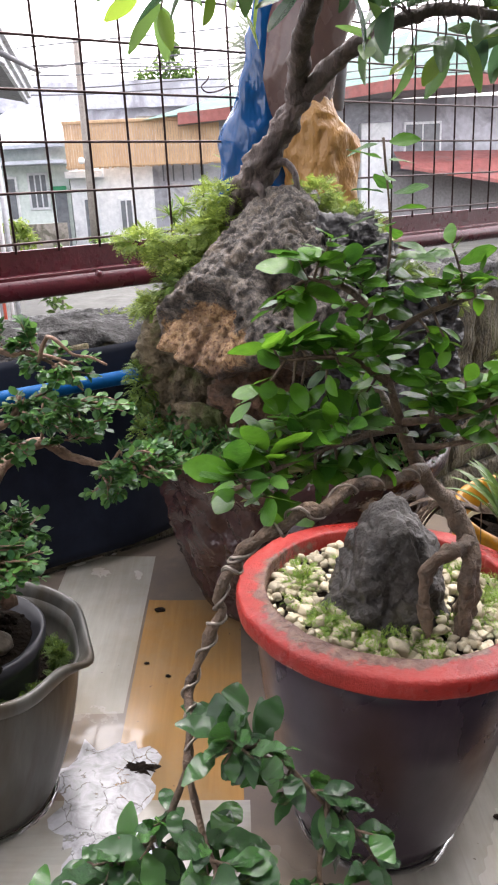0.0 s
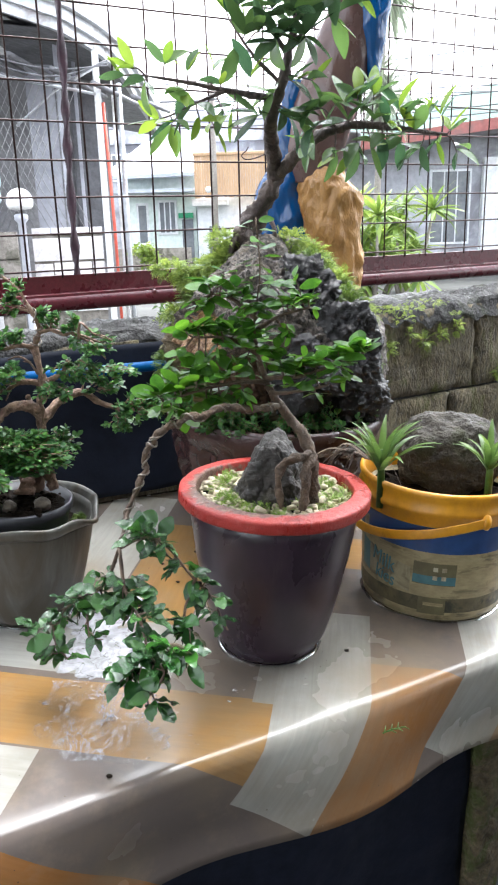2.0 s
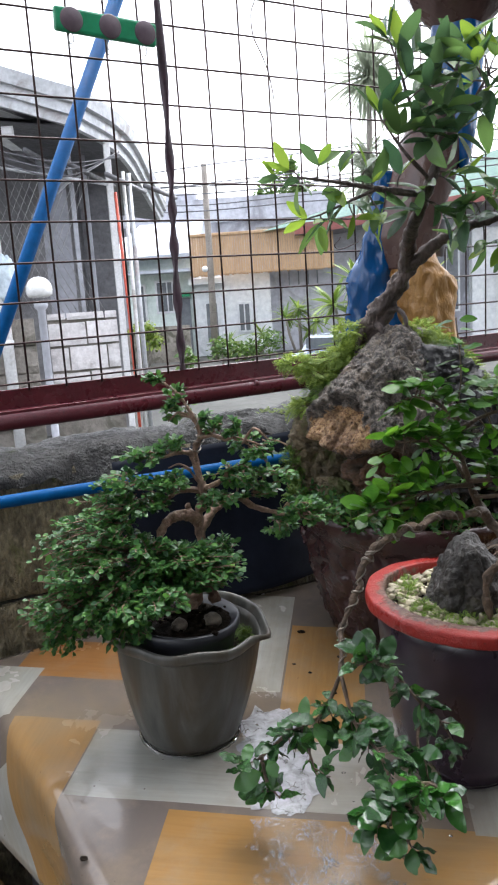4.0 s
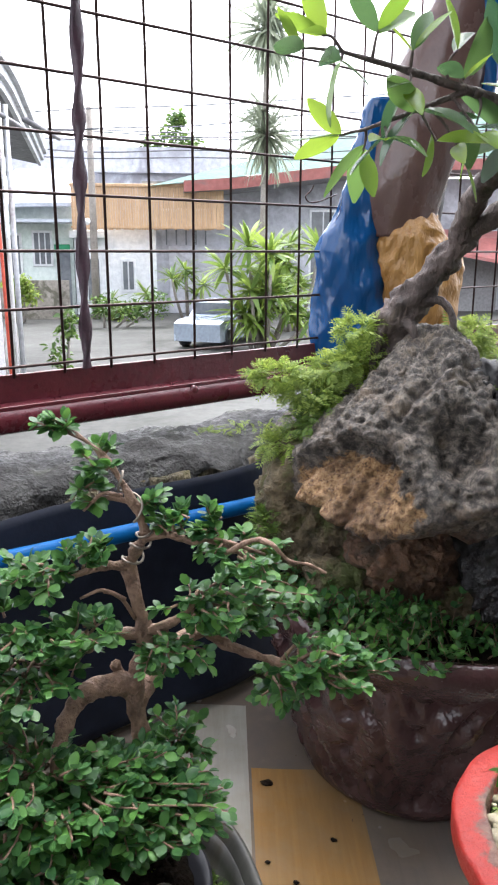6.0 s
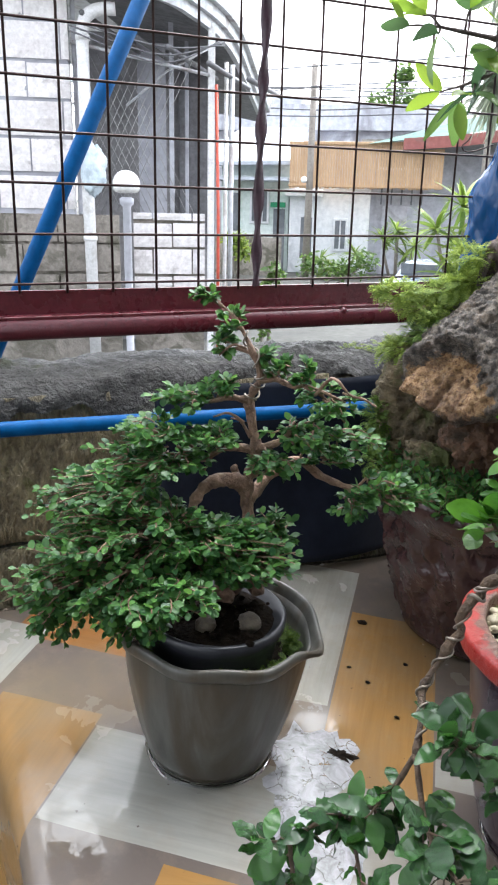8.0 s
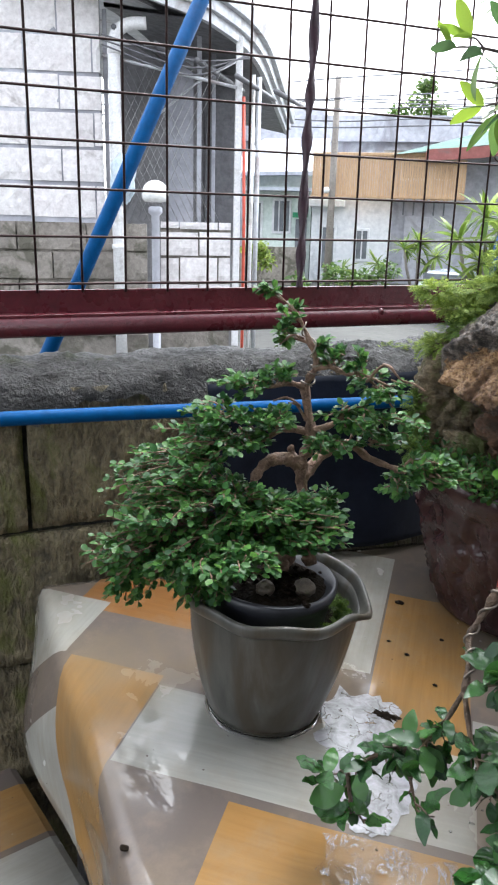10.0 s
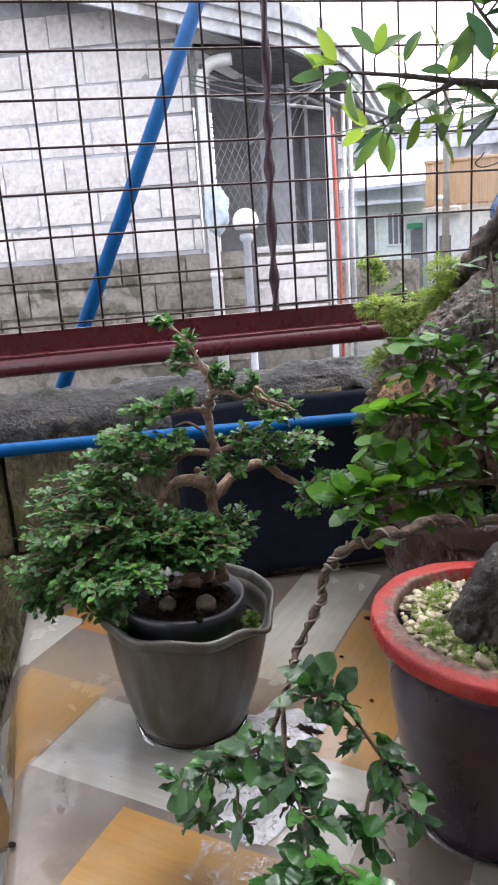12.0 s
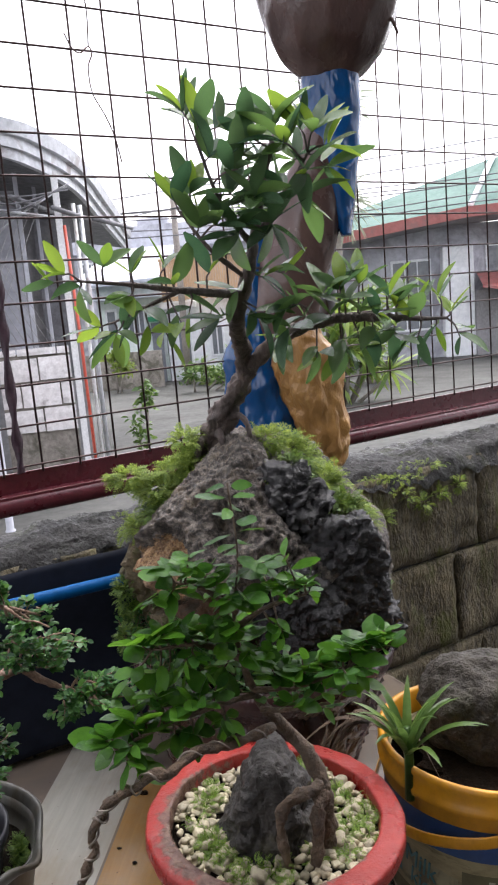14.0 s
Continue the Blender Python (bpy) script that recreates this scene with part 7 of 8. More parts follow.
def bundle():
    b = thing("hanging_sacks", pose(-0.004, 1.20, 0), "brown, gold and blue plastic sacks tied in a hanging bundle", "sack bundle")
    part("gold_sack", crumpled([(1.066, 0.150, 0.010, 0.012), (1.085, 0.148, 0.022, 0.025), (1.13, 0.138, 0.042, 0.035), (1.20, 0.118, 0.052, 0.042), (1.26, 0.112, 0.060, 0.045), (1.30, 0.10, 0.045, 0.04), (1.325, 0.105, 0.028, 0.03)], 1, 80, 0.008, 44), M["sack_gold"], b, "crinkled gold foil sack")
    part("blue_sack", crumpled([(1.10, 0.035, 0.066, 0.022), (1.17, 0.022, 0.062, 0.028), (1.25, 0.018, 0.052, 0.03), (1.33, 0.024, 0.036, 0.03), (1.40, 0.036, 0.028, 0.026), (1.47, 0.048, 0.016, 0.02)], 5, 110, 0.010, 14, 0.85), M["sack_blue"], b, "glossy blue tarpaulin")
    part("brown_sack", crumpled([(1.29, 0.085, 0.045, 0.03), (1.35, 0.085, 0.060, 0.04), (1.42, 0.105, 0.064, 0.045), (1.50, 0.132, 0.062, 0.045), (1.58, 0.155, 0.048, 0.04), (1.64, 0.17, 0.036, 0.03)], 9, 72, 0.005, 14), M["sack_brown"], b, "smooth brown plastic sack")
    part("neck_wrap", crumpled([(1.46, 0.195, 0.010, 0.02), (1.50, 0.192, 0.018, 0.03), (1.56, 0.188, 0.034, 0.038), (1.63, 0.183, 0.043, 0.042), (1.70, 0.180, 0.046, 0.042), (1.74, 0.18, 0.04, 0.04)], 13, 72, 0.008, 20), M["sack_blue"], b, "blue plastic wrapped round the neck")
    part("upper_sack", crumpled([(1.70, 0.185, 0.034, 0.034), (1.715, 0.185, 0.055, 0.05), (1.75, 0.187, 0.088, 0.075), (1.81, 0.19, 0.112, 0.09), (1.9, 0.195, 0.12, 0.09), (2.05, 0.2, 0.10, 0.08), (2.25, 0.2, 0.03, 0.03), (2.62, 0.2, 0.012, 0.012)], 17, 72, 0.008, 11), M["sack_brown"], b, "bulging brown sack")
    part("tie", tube([(0.262, -0.02, 1.80), (0.285, -0.03, 1.77), (0.292, -0.03, 1.75)], (0.004, 0.002), 6), M["sack_brown"], b)
    part("grey_tube", moved(lathe([(0.014, 0.0), (0.016, 0.004), (0.016, 0.07), (0.014, 0.074), (0.001, 0.074)], 20), pose(0.146, 0.09, 1.312, 0, 6, 0)), M["dark_metal"], b, "dark grey plastic tube")
    return b


bundle()


# ---- wet and torn spots on the cloth ----
def film_material(name, cover, lines=False):
    """Wet peeling film: a wrinkled glossy skin, gone in ragged patches, with sky glare put into its pale colour."""
    mt, nt, bs = nodes_of(name)
    out = nt.nodes["Material Output"]
    tc = nt.nodes.new("ShaderNodeTexCoord")
    co = tc.outputs["Object"]
    fine = noise_of(nt, co, 60.0, 6.0, 0.65, 0.8)
    if lines:
        drawn = nt.nodes.new("ShaderNodeMapping")
        drawn.inputs["Scale"].default_value = (1.0, 0.45, 1.0)
        drawn.inputs["Rotation"].default_value = (0, 0, 0.5)
        nt.links.new(co, drawn.inputs[0])
        crease = math_of(nt, "ABSOLUTE", math_of(nt, "SUBTRACT", noise_of(nt, drawn.outputs[0], 70.0, 3.0, 0.6, 1.6), 0.5))
        strokes = ramp_of(nt, crease, [(0.0, (0.62, 0.62, 0.62)), (0.03, (0.40, 0.40, 0.40)), (0.085, (0.06, 0.06, 0.06))])
        skin = mix_of(nt, 1.0, strokes, ramp_of(nt, noise_of(nt, co, 24.0, 4.0, 0.6), [(cover, (0, 0, 0)), (cover + 0.12, (1, 1, 1))]), "MULTIPLY")
    else:
        cells = nt.nodes.new("ShaderNodeTexVoronoi")
        cells.feature = "DISTANCE_TO_EDGE"
        cells.inputs["Scale"].default_value = 46.0
        bent = nt.nodes.new("ShaderNodeVectorMath")
        bent.operation = "MULTIPLY_ADD"
        wob = nt.nodes.new("ShaderNodeTexNoise")
        wob.inputs["Scale"].default_value = 55.0
        wob.inputs["Detail"].default_value = 5.0
        nt.links.new(co, wob.inputs["Vector"])
        nt.links.new(wob.outputs["Color"], bent.inputs[0])
        bent.inputs[1].default_value = (0.022, 0.022, 0.022)
        nt.links.new(co, bent.inputs[2])
        nt.links.new(bent.outputs[0], cells.inputs["Vector"])
        crease = cells.outputs["Distance"]
        broken = ramp_of(nt, noise_of(nt, co, 34.0, 3.0), [(0.46, (1, 1, 1)), (0.54, (0.15, 0.15, 0.15))])
        whole = mix_of(nt, broken, ramp_of(nt, crease, [(0.008, (0.25, 0.25, 0.25)), (0.03, (1, 1, 1))]), (1, 1, 1))
        skin = mix_of(nt, 1.0, whole, ramp_of(nt, noise_of(nt, co, 30.0, 6.0, 0.65, 0.4), [(cover, (0, 0, 0)), (cover + 0.04, (0.92, 0.92, 0.92))]), "MULTIPLY")
    # Pale greys carry the white sky reflection seen on the wet film.
    nt.links.new(ramp_of(nt, fine, [(0.35, (0.20, 0.196, 0.20)), (0.6, (0.36, 0.36, 0.375))]), bs.inputs["Base Color"])
    bs.inputs["Roughness"].default_value = 0.16
    bump_of(nt, bs, math_of(nt, "ADD", fine, math_of(nt, "MULTIPLY", crease, 0.6)), 0.35, 0.002)
    clear = nt.nodes.new("ShaderNodeBsdfTransparent")
    mx = nt.nodes.new("ShaderNodeMixShader")
    nt.links.new(skin, mx.inputs[0])
    nt.links.new(clear.outputs[0], mx.inputs[1])
    nt.links.new(bs.outputs[0], mx.inputs[2])
    nt.links.new(mx.outputs[0], out.inputs["Surface"])
    return mt


def blot(cx, cy, rx, ry, seed, height, n=40, ragged=0.4):
    verts = [(cx, cy, height)]
    for ring in (0.6, 1.0):
        for k in range(n):
            a = 2 * math.pi * k / n
            q = 1 + ragged * noise.noise(Vector((math.cos(a) * 2, math.sin(a) * 2, seed))) + ragged * 0.6 * noise.noise(Vector((math.cos(a) * 6, math.sin(a) * 6, seed)))
            verts.append((cx + rx * ring * q * math.cos(a), cy + ry * ring * q * math.sin(a), height if ring < 1 else 0.0006))
    faces = [(0, 1 + k, 1 + (k + 1) % n) for k in range(n)] + [(1 + k, 1 + n + k, 1 + n + (k + 1) % n, 1 + (k + 1) % n) for k in range(n)]
    return verts, faces


def peeled_film(material, label, flakes):
    f = thing("peeled_film", MT, label, "plastic film")
    for u, v, ru, rv, seed, h in flakes:
        part("flake", blot(u, v, ru, rv, seed, h), material, f)


peeled_film(film_material("cracked_glare_film", 0.36), "wet peeled plastic film on the cloth, sky reflection put into its pale colour", ((-0.106, 0.012, 0.040, 0.058, 1, 0.0022), (-0.081, -0.066, 0.040, 0.058, 4, 0.0024)))
peeled_film(film_material("scuffed_wet_film", 0.42, True), "thin wet film peeling off the cloth", ((-0.040, -0.154, 0.060, 0.034, 7, 0.002), (-0.022, -0.208, 0.07, 0.034, 8, 0.0023)))


def tear():
    v, f = blot(-0.083, 0.040, 0.015, 0.008, 3, 0.0030, 26, 0.8)
    solid("torn_hole", (v, f), M["soil"], "dark torn hole in the vinyl cloth", "tear", m=MT)
    for k, (u, w, s) in enumerate(((-0.101, 0.287, 0.006), (-0.100, 0.185, 0.0025), (-0.076, 0.165, 0.0028), (-0.039, 0.117, 0.0028), (-0.249, -0.212, 0.004), (0.005, -0.258, 0.003), (0.20, 0.0, 0.003), (-0.040, 0.216, 0.003))):
        solid("dirt_crumb", moved(rock_geo((s, s * 0.8, s * 0.35), 2, k + 40, 0.4, 0.1), pose(u, w, 0.0012)), M["soil"], "small dark crumb of soil on the cloth", "dirt", "crumbs on the cloth", m=MT)


tear()


def sprig():
    c, ea, eb = table_corner()
    s = thing("fallen_sprig", MT @ pose(0.257, -0.101, -0.026, 0, 0, 35), "tiny green sprig lying on the cloth's edge", "sprig")
    part("stem", tube([(-0.012, 0, 0.002), (0, 0.001, 0.003), (0.014, 0, 0.002)], 0.0008, 5), M["strap_leaf"], s)
    for k in range(6):
        x, sg = -0.010 + 0.004 * k, (-1) ** k
        part("leaf", tube([(x, 0, 0.003), (x + 0.003, sg * 0.003, 0.005), (x + 0.006, sg * 0.007, 0.004)], (0.0009, 0.0004), 5), M["strap_leaf"], s)


sprig()


# ---- low stool under the same print, beside the table ----
def covered_stool():
    m = Matrix(((0.81, 0.58, 0), (-0.58, 0.81, 0), (0, 0, 1))).to_4x4()
    m.translation = Vector((-0.506, 0.50, 0))
    s = thing("stool", m, "low stool covered with printed vinyl beside the table", "stool")
    geo = box(-0.30, 0.22, -0.36, 0.0, 0.40, 0.50, 0.012)
    me = mesh_from("cover", *geo, smooth=False)
    layer = me.uv_layers.new(name="UVMap")
    layer.data.foreach_set("uv", [x for lp in me.loops for x in (geo[0][lp.vertex_index][1] * 0.9 - 0.04, geo[0][lp.vertex_index][0] - 0.14)])
    part("cover", me, M["cloth"], s, "wet printed vinyl cover")
    for x in (-0.26, 0.18):
        for y in (-0.32, -0.04):
            part("leg", box(x - 0.02, x + 0.02, y - 0.02, y + 0.02, 0.02, 0.40, 0.003), M["dark_metal"], s, smooth=False)
    return s


covered_stool()


# ---- water standing round the pots, fallen leaf ----
def water_material():
    mt, nt, bs = nodes_of("standing_water")
    bs.inputs["Base Color"].default_value = (0.9, 0.92, 0.93, 1)
    bs.inputs["Transmission Weight"].default_value = 1.0
    bs.inputs["Roughness"].default_value = 0.02
    bs.inputs["IOR"].default_value = 1.33
    return mt


def wet_ring(u, v, r, seed):
    verts, faces = [], []
    n = 72
    for k in range(n):
        a = 2 * math.pi * k / n
        w = 0.0035 + 0.003 * noise.noise(Vector((math.cos(a) * 2, math.sin(a) * 2, seed))) + 0.0015 * noise.noise(Vector((math.cos(a) * 7, math.sin(a) * 7, seed)))
        for rr, h in ((r, 0.0003), (r, 0.0022), (r + 0.4 * w, 0.0018), (r + w, 0.0003)):
            verts.append((u + rr * math.cos(a), v + rr * math.sin(a), h + 0.0006))
    for k in range(n):
        q = (k + 1) % n
        for j in range(4):
            i = (j + 1) % 4
            faces.append((4 * k + j, 4 * q + j, 4 * q + i, 4 * k + i))
    solid("water_ring", (verts, faces), WATER, "rain water standing round the foot of a pot", "water", m=MT)


FALLEN = Matrix.Translation(Vector((0.000, 0.708, 0.751))) @ Matrix.Rotation(radians(-14), 4, "Z")
WATER = water_material()
wet_ring(*RED_POT, 0.0585, 3)
wet_ring(*GREY_POT, 0.0575, 8)
wet_ring(*BUCKET, 0.0915, 5)
rnd_drop = random.Random(12)
for k in range(26):
    u, v, s = rnd_drop.uniform(-0.11, 0.22), rnd_drop.uniform(-0.24, 0.0), rnd_drop.uniform(0.0012, 0.0028)
    edge = Vector((u + 0.102, v + 0.369, 0))
    if math.hypot(u - RED_POT[0], v - RED_POT[1]) < 0.075 or edge.dot(N) < 0.012 or edge.dot(U) < 0.012:
        continue
    solid("water_drop", moved(rock_geo((s, s * 0.9, s * 0.4), 2, k, 0.15, 0.0), pose(u, v, 0.0008)), WATER, "rain drop lying on the vinyl cloth", "water drop", "drops on the cloth", m=MT)
solid("fallen_leaf", leaf_mesh("fallen_leaf", 0.034, 0.013, 0.3, 0.1, 1.0, surface("olive_dead_leaf", (0.10, 0.085, 0.02), (0.22, 0.18, 0.05), 60, (0.4, 0.6), 0.3, 0.001, 200), 7), None, "olive fallen leaf on the cloth beside the brown pot", "leaf", m=FALLEN)


# ---- neighbour's house across the yard ----
def facing(az, d):
    """A frame d metres ahead of the porch: x to the right, y away, z up."""
    a = radians(az)
    m = Matrix.Rotation(a, 4, "Z")
    m.translation = Vector((0.2, -0.1, 0)) + Vector((-math.sin(a), math.cos(a), 0)) * d
    return m


HOUSE = facing(24, 6.0)


def sweep(path, profile):
    """Sweeps a (out, up) profile along a path that runs roughly level."""
    verts, faces = [], []
    n = len(profile)
    for i, p in enumerate(path):
        d = path[min(i + 1, len(path) - 1)] - path[max(i - 1, 0)]
        d.z = 0
        d.normalize()
        out = Vector((d.y, -d.x, 0))
        for o, h in profile:
            verts.append(tuple(p + out * o + Vector((0, 0, h))))
    for i in range(len(path) - 1):
        for k in range(n):
            q = (k + 1) % n
            faces.append((i * n + k, i * n + q, (i + 1) * n + q, (i + 1) * n + k))
    faces += [tuple(range(n - 1, -1, -1)), tuple((len(path) - 1) * n + k for k in range(n))]
    return verts, faces


def courses(owner, mat, x0, x1, y, z0, z1, h, length, seed, depth=0.05, name="block"):
    rnd = random.Random(seed)
    row = 0
    z = z0
    while z < z1 - 0.02:
        x = x0 - (length * 0.5 if row % 2 else 0)
        while x < x1 - 0.02:
            a, b = max(x, x0), min(x + length - 0.012, x1)
            if b - a > 0.04:
                o = rnd.uniform(-0.006, 0.006)
                part(name, rough_box(a, b, y - depth + o, y, z + rnd.uniform(-0.004, 0.004), min(z + h - rnd.uniform(0.014, 0.030), z1), 0.009, rnd.random() * 90, 0.05), mat, owner, smooth=False)
            x += length
        z += h
        row += 1


def neighbour():
    h = thing("neighbour_house", HOUSE, "neighbour's white block house with a grey metal roof edge", "house")
    core = part("wall", box(-3.6, -0.74, -0.034, 0.16, 0.0, 3.3), M["house_grey"], h, "grey mortar behind painted blocks", smooth=False)
    courses(core, M["painted_block"], -3.6, -0.73, 0.0, 1.22, 2.95, 0.245, 0.47, 3)
    low = part("lower_wall", box(-3.6, -0.42, -0.10, 0.0, 0.0, 1.18), M["raw_block"], h, "raw grey concrete footing wall", smooth=False)
    courses(low, M["raw_block"], -3.6, -0.42, -0.10, 0.36, 1.21, 0.21, 0.5, 8, 0.03)
    path = smooth_path([(-3.8, -0.35, 3.78), (-2.0, -0.35, 3.27), (-0.30, -0.32, 2.80), (0.10, -0.1, 2.70), (0.42, 0.7, 2.66), (0.75, 2.2, 2.60), (1.3, 5.0, 2.55)], 8)
    part("fascia", sweep(path, [(0.0, -0.22), (0.04, -0.22), (0.04, -0.15), (0.075, -0.15), (0.075, -0.075), (0.115, -0.075), (0.13, 0.02), (0.09, 0.03), (0.0, 0.03)]), M["sheet_metal"], h, "stepped grey metal gutter", smooth=False)
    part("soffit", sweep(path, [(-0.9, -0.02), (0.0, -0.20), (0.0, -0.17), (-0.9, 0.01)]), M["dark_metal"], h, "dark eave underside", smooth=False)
    part("roof", sweep(path, [(-2.6, 0.55), (0.0, 0.03), (0.0, 0.0), (-2.6, 0.50)]), M["sheet_metal"], h, smooth=False)
    part("porch_wall", box(-0.74, 0.42, 1.6, 1.7, 0.0, 2.7), M["dark_room"], h, "porch wall with the porch's shade put into its dark grey", smooth=False)
    part("porch_panel", box(-0.28, -0.05, 0.9, 0.94, 1.0, 2.5), M["house_grey"], h, "grey board panel", smooth=False)
    part("porch_door", box(0.08, 0.34, 1.52, 1.58, 0.9, 2.4), M["dark_metal"], h, smooth=False)
    for x, y, w in ((-0.02, 0.35, 0.035), (0.12, 0.9, 0.03), (-0.70, 0.05, 0.03)):
        part("post", box(x - w / 2, x + w / 2, y - w / 2, y + w / 2, 0.0, 2.62, 0.004), M["house_grey"], h, smooth=False)
    part("post", box(0.24, 0.29, 0.1, 0.15, 0.0, 2.5, 0.005), M["pvc_white"], h, "white painted post", smooth=False)
    part("conduit", tube([(0.325, 0.1, 0.0), (0.32, 0.1, 1.2), (0.30, 0.1, 2.1)], 0.012, 8), M["red_pipe"], h, "red pipe")
    part("conduit", tube([(0.40, 0.4, 0.0), (0.40, 0.4, 2.3)], 0.016, 8), M["pvc_white"], h)
    part("conduit", tube([(0.455, 0.5, 0.0), (0.455, 0.5, 2.3)], 0.02, 8), M["sheet_metal"], h)
    low2 = part("porch_kerb_wall", box(-0.32, 0.22, 0.15, 0.25, 0.0, 1.16), M["raw_block"], h, smooth=False)
    courses(low2, M["painted_block"], -0.32, 0.22, 0.15, 0.55, 1.2, 0.2, 0.3, 12, 0.03)
    for k in range(5):
        x = -0.62 + 0.28 * k
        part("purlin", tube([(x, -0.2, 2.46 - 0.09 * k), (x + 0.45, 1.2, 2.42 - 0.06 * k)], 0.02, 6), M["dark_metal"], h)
    part("brace", tube([(-0.35, 0.2, 1.95), (-0.05, 0.25, 2.2), (0.35, 0.3, 2.42)], 0.009, 6), M["sheet_metal"], h)
    part("brace", tube([(-0.72, 0.0, 2.32), (0.25, 0.1, 2.16)], 0.012, 6), M["sheet_metal"], h)
    for k in range(3):
        part("cable", tube(smooth_path([(-0.7, -0.25, 2.40 - 0.03 * k), (-0.1, -0.2, 2.28 - 0.05 * k), (0.35, 0.0, 2.34 + 0.02 * k)], 6), 0.006, 5), M["dark_metal"], h)
    # downpipe with an elbow
    pts = smooth_path([(-0.40, -0.16, 2.50), (-0.52, -0.16, 2.49), (-0.60, -0.16, 2.44), (-0.625, -0.16, 2.36)], 5) + [Vector((-0.625, -0.16, 1.4)), Vector((-0.615, -0.16, 0.0))]
    part("downpipe", tube(pts, 0.042, 14), M["pvc_white"], h, "white plastic downpipe with an elbow")
    for z in (1.0, 2.3):
        part("pipe_collar", moved(lathe([(0.044, 0), (0.05, 0.004), (0.05, 0.03), (0.044, 0.034)], 16), pose(-0.622, -0.16, z)), M["pvc_white"], h)
    # chain-link panel
    wires = []
    for k in range(-14, 15):
        for sg in (-1, 1):
            x0 = -0.40 + 0.055 * k
            wires.append(tube([(x0 - sg * 0.27, 0.3, 1.2), (x0, 0.3, 1.75), (x0 + sg * 0.27, 0.3, 2.3)], 0.0035, 4))
    clipped = [w for w in wires if min(v[0] for v in w[0]) > -0.95 and max(v[0] for v in w[0]) < 0.2]
    part("chain_link", join(*clipped), M["chain"], h, "rusty chain-link panel", kind="stuff")
    return h


neighbour()


def globe_lamp():
    g = thing("garden_lamp", HOUSE @ pose(-0.34, -0.75, 0), "garden lamp with a milky globe on a grey post", "lamp")
    part("post", lathe([(0.035, 0.0), (0.035, 0.02), (0.026, 0.03), (0.026, 1.24), (0.045, 1.26), (0.045, 1.29), (0.03, 1.30)], 20), M["house_grey"], g)
    part("globe", moved(lathe([(0.030, -0.062), (0.070, -0.056), (0.084, -0.040), (0.088, -0.015), (0.084, 0.015), (0.072, 0.042), (0.052, 0.062), (0.027, 0.074), (0.001, 0.078)], 28), pose(0, 0, 1.385)), M["globe"], g, "milky white globe")


globe_lamp()
solid("plastic_bag", moved(rock_geo((0.085, 0.05, 0.17), 4, 31, 0.3, 0.06), pose(-0.58, -0.22, 1.48)), M["bag_pale"], "pale blue plastic bag hung on the downpipe", "bag", m=HOUSE)


# ---- houses across the street ----
FAR = facing(8, 16.0)


def far_window(owner, x0, x1, y, z0, z1, bars=2):
    w = part("window", box(x0, x1, y - 0.05, y + 0.02, z0, z1, 0.01), M["house_white"], owner, smooth=False)
    step = (x1 - x0 - 0.06) / bars
    for k in range(bars):
        part("pane", box(x0 + 0.03 + k * step + 0.015, x0 + 0.03 + (k + 1) * step - 0.015, y - 0.06, y - 0.045, z0 + 0.05, z1 - 0.05), M["far_glass"], w, smooth=False)


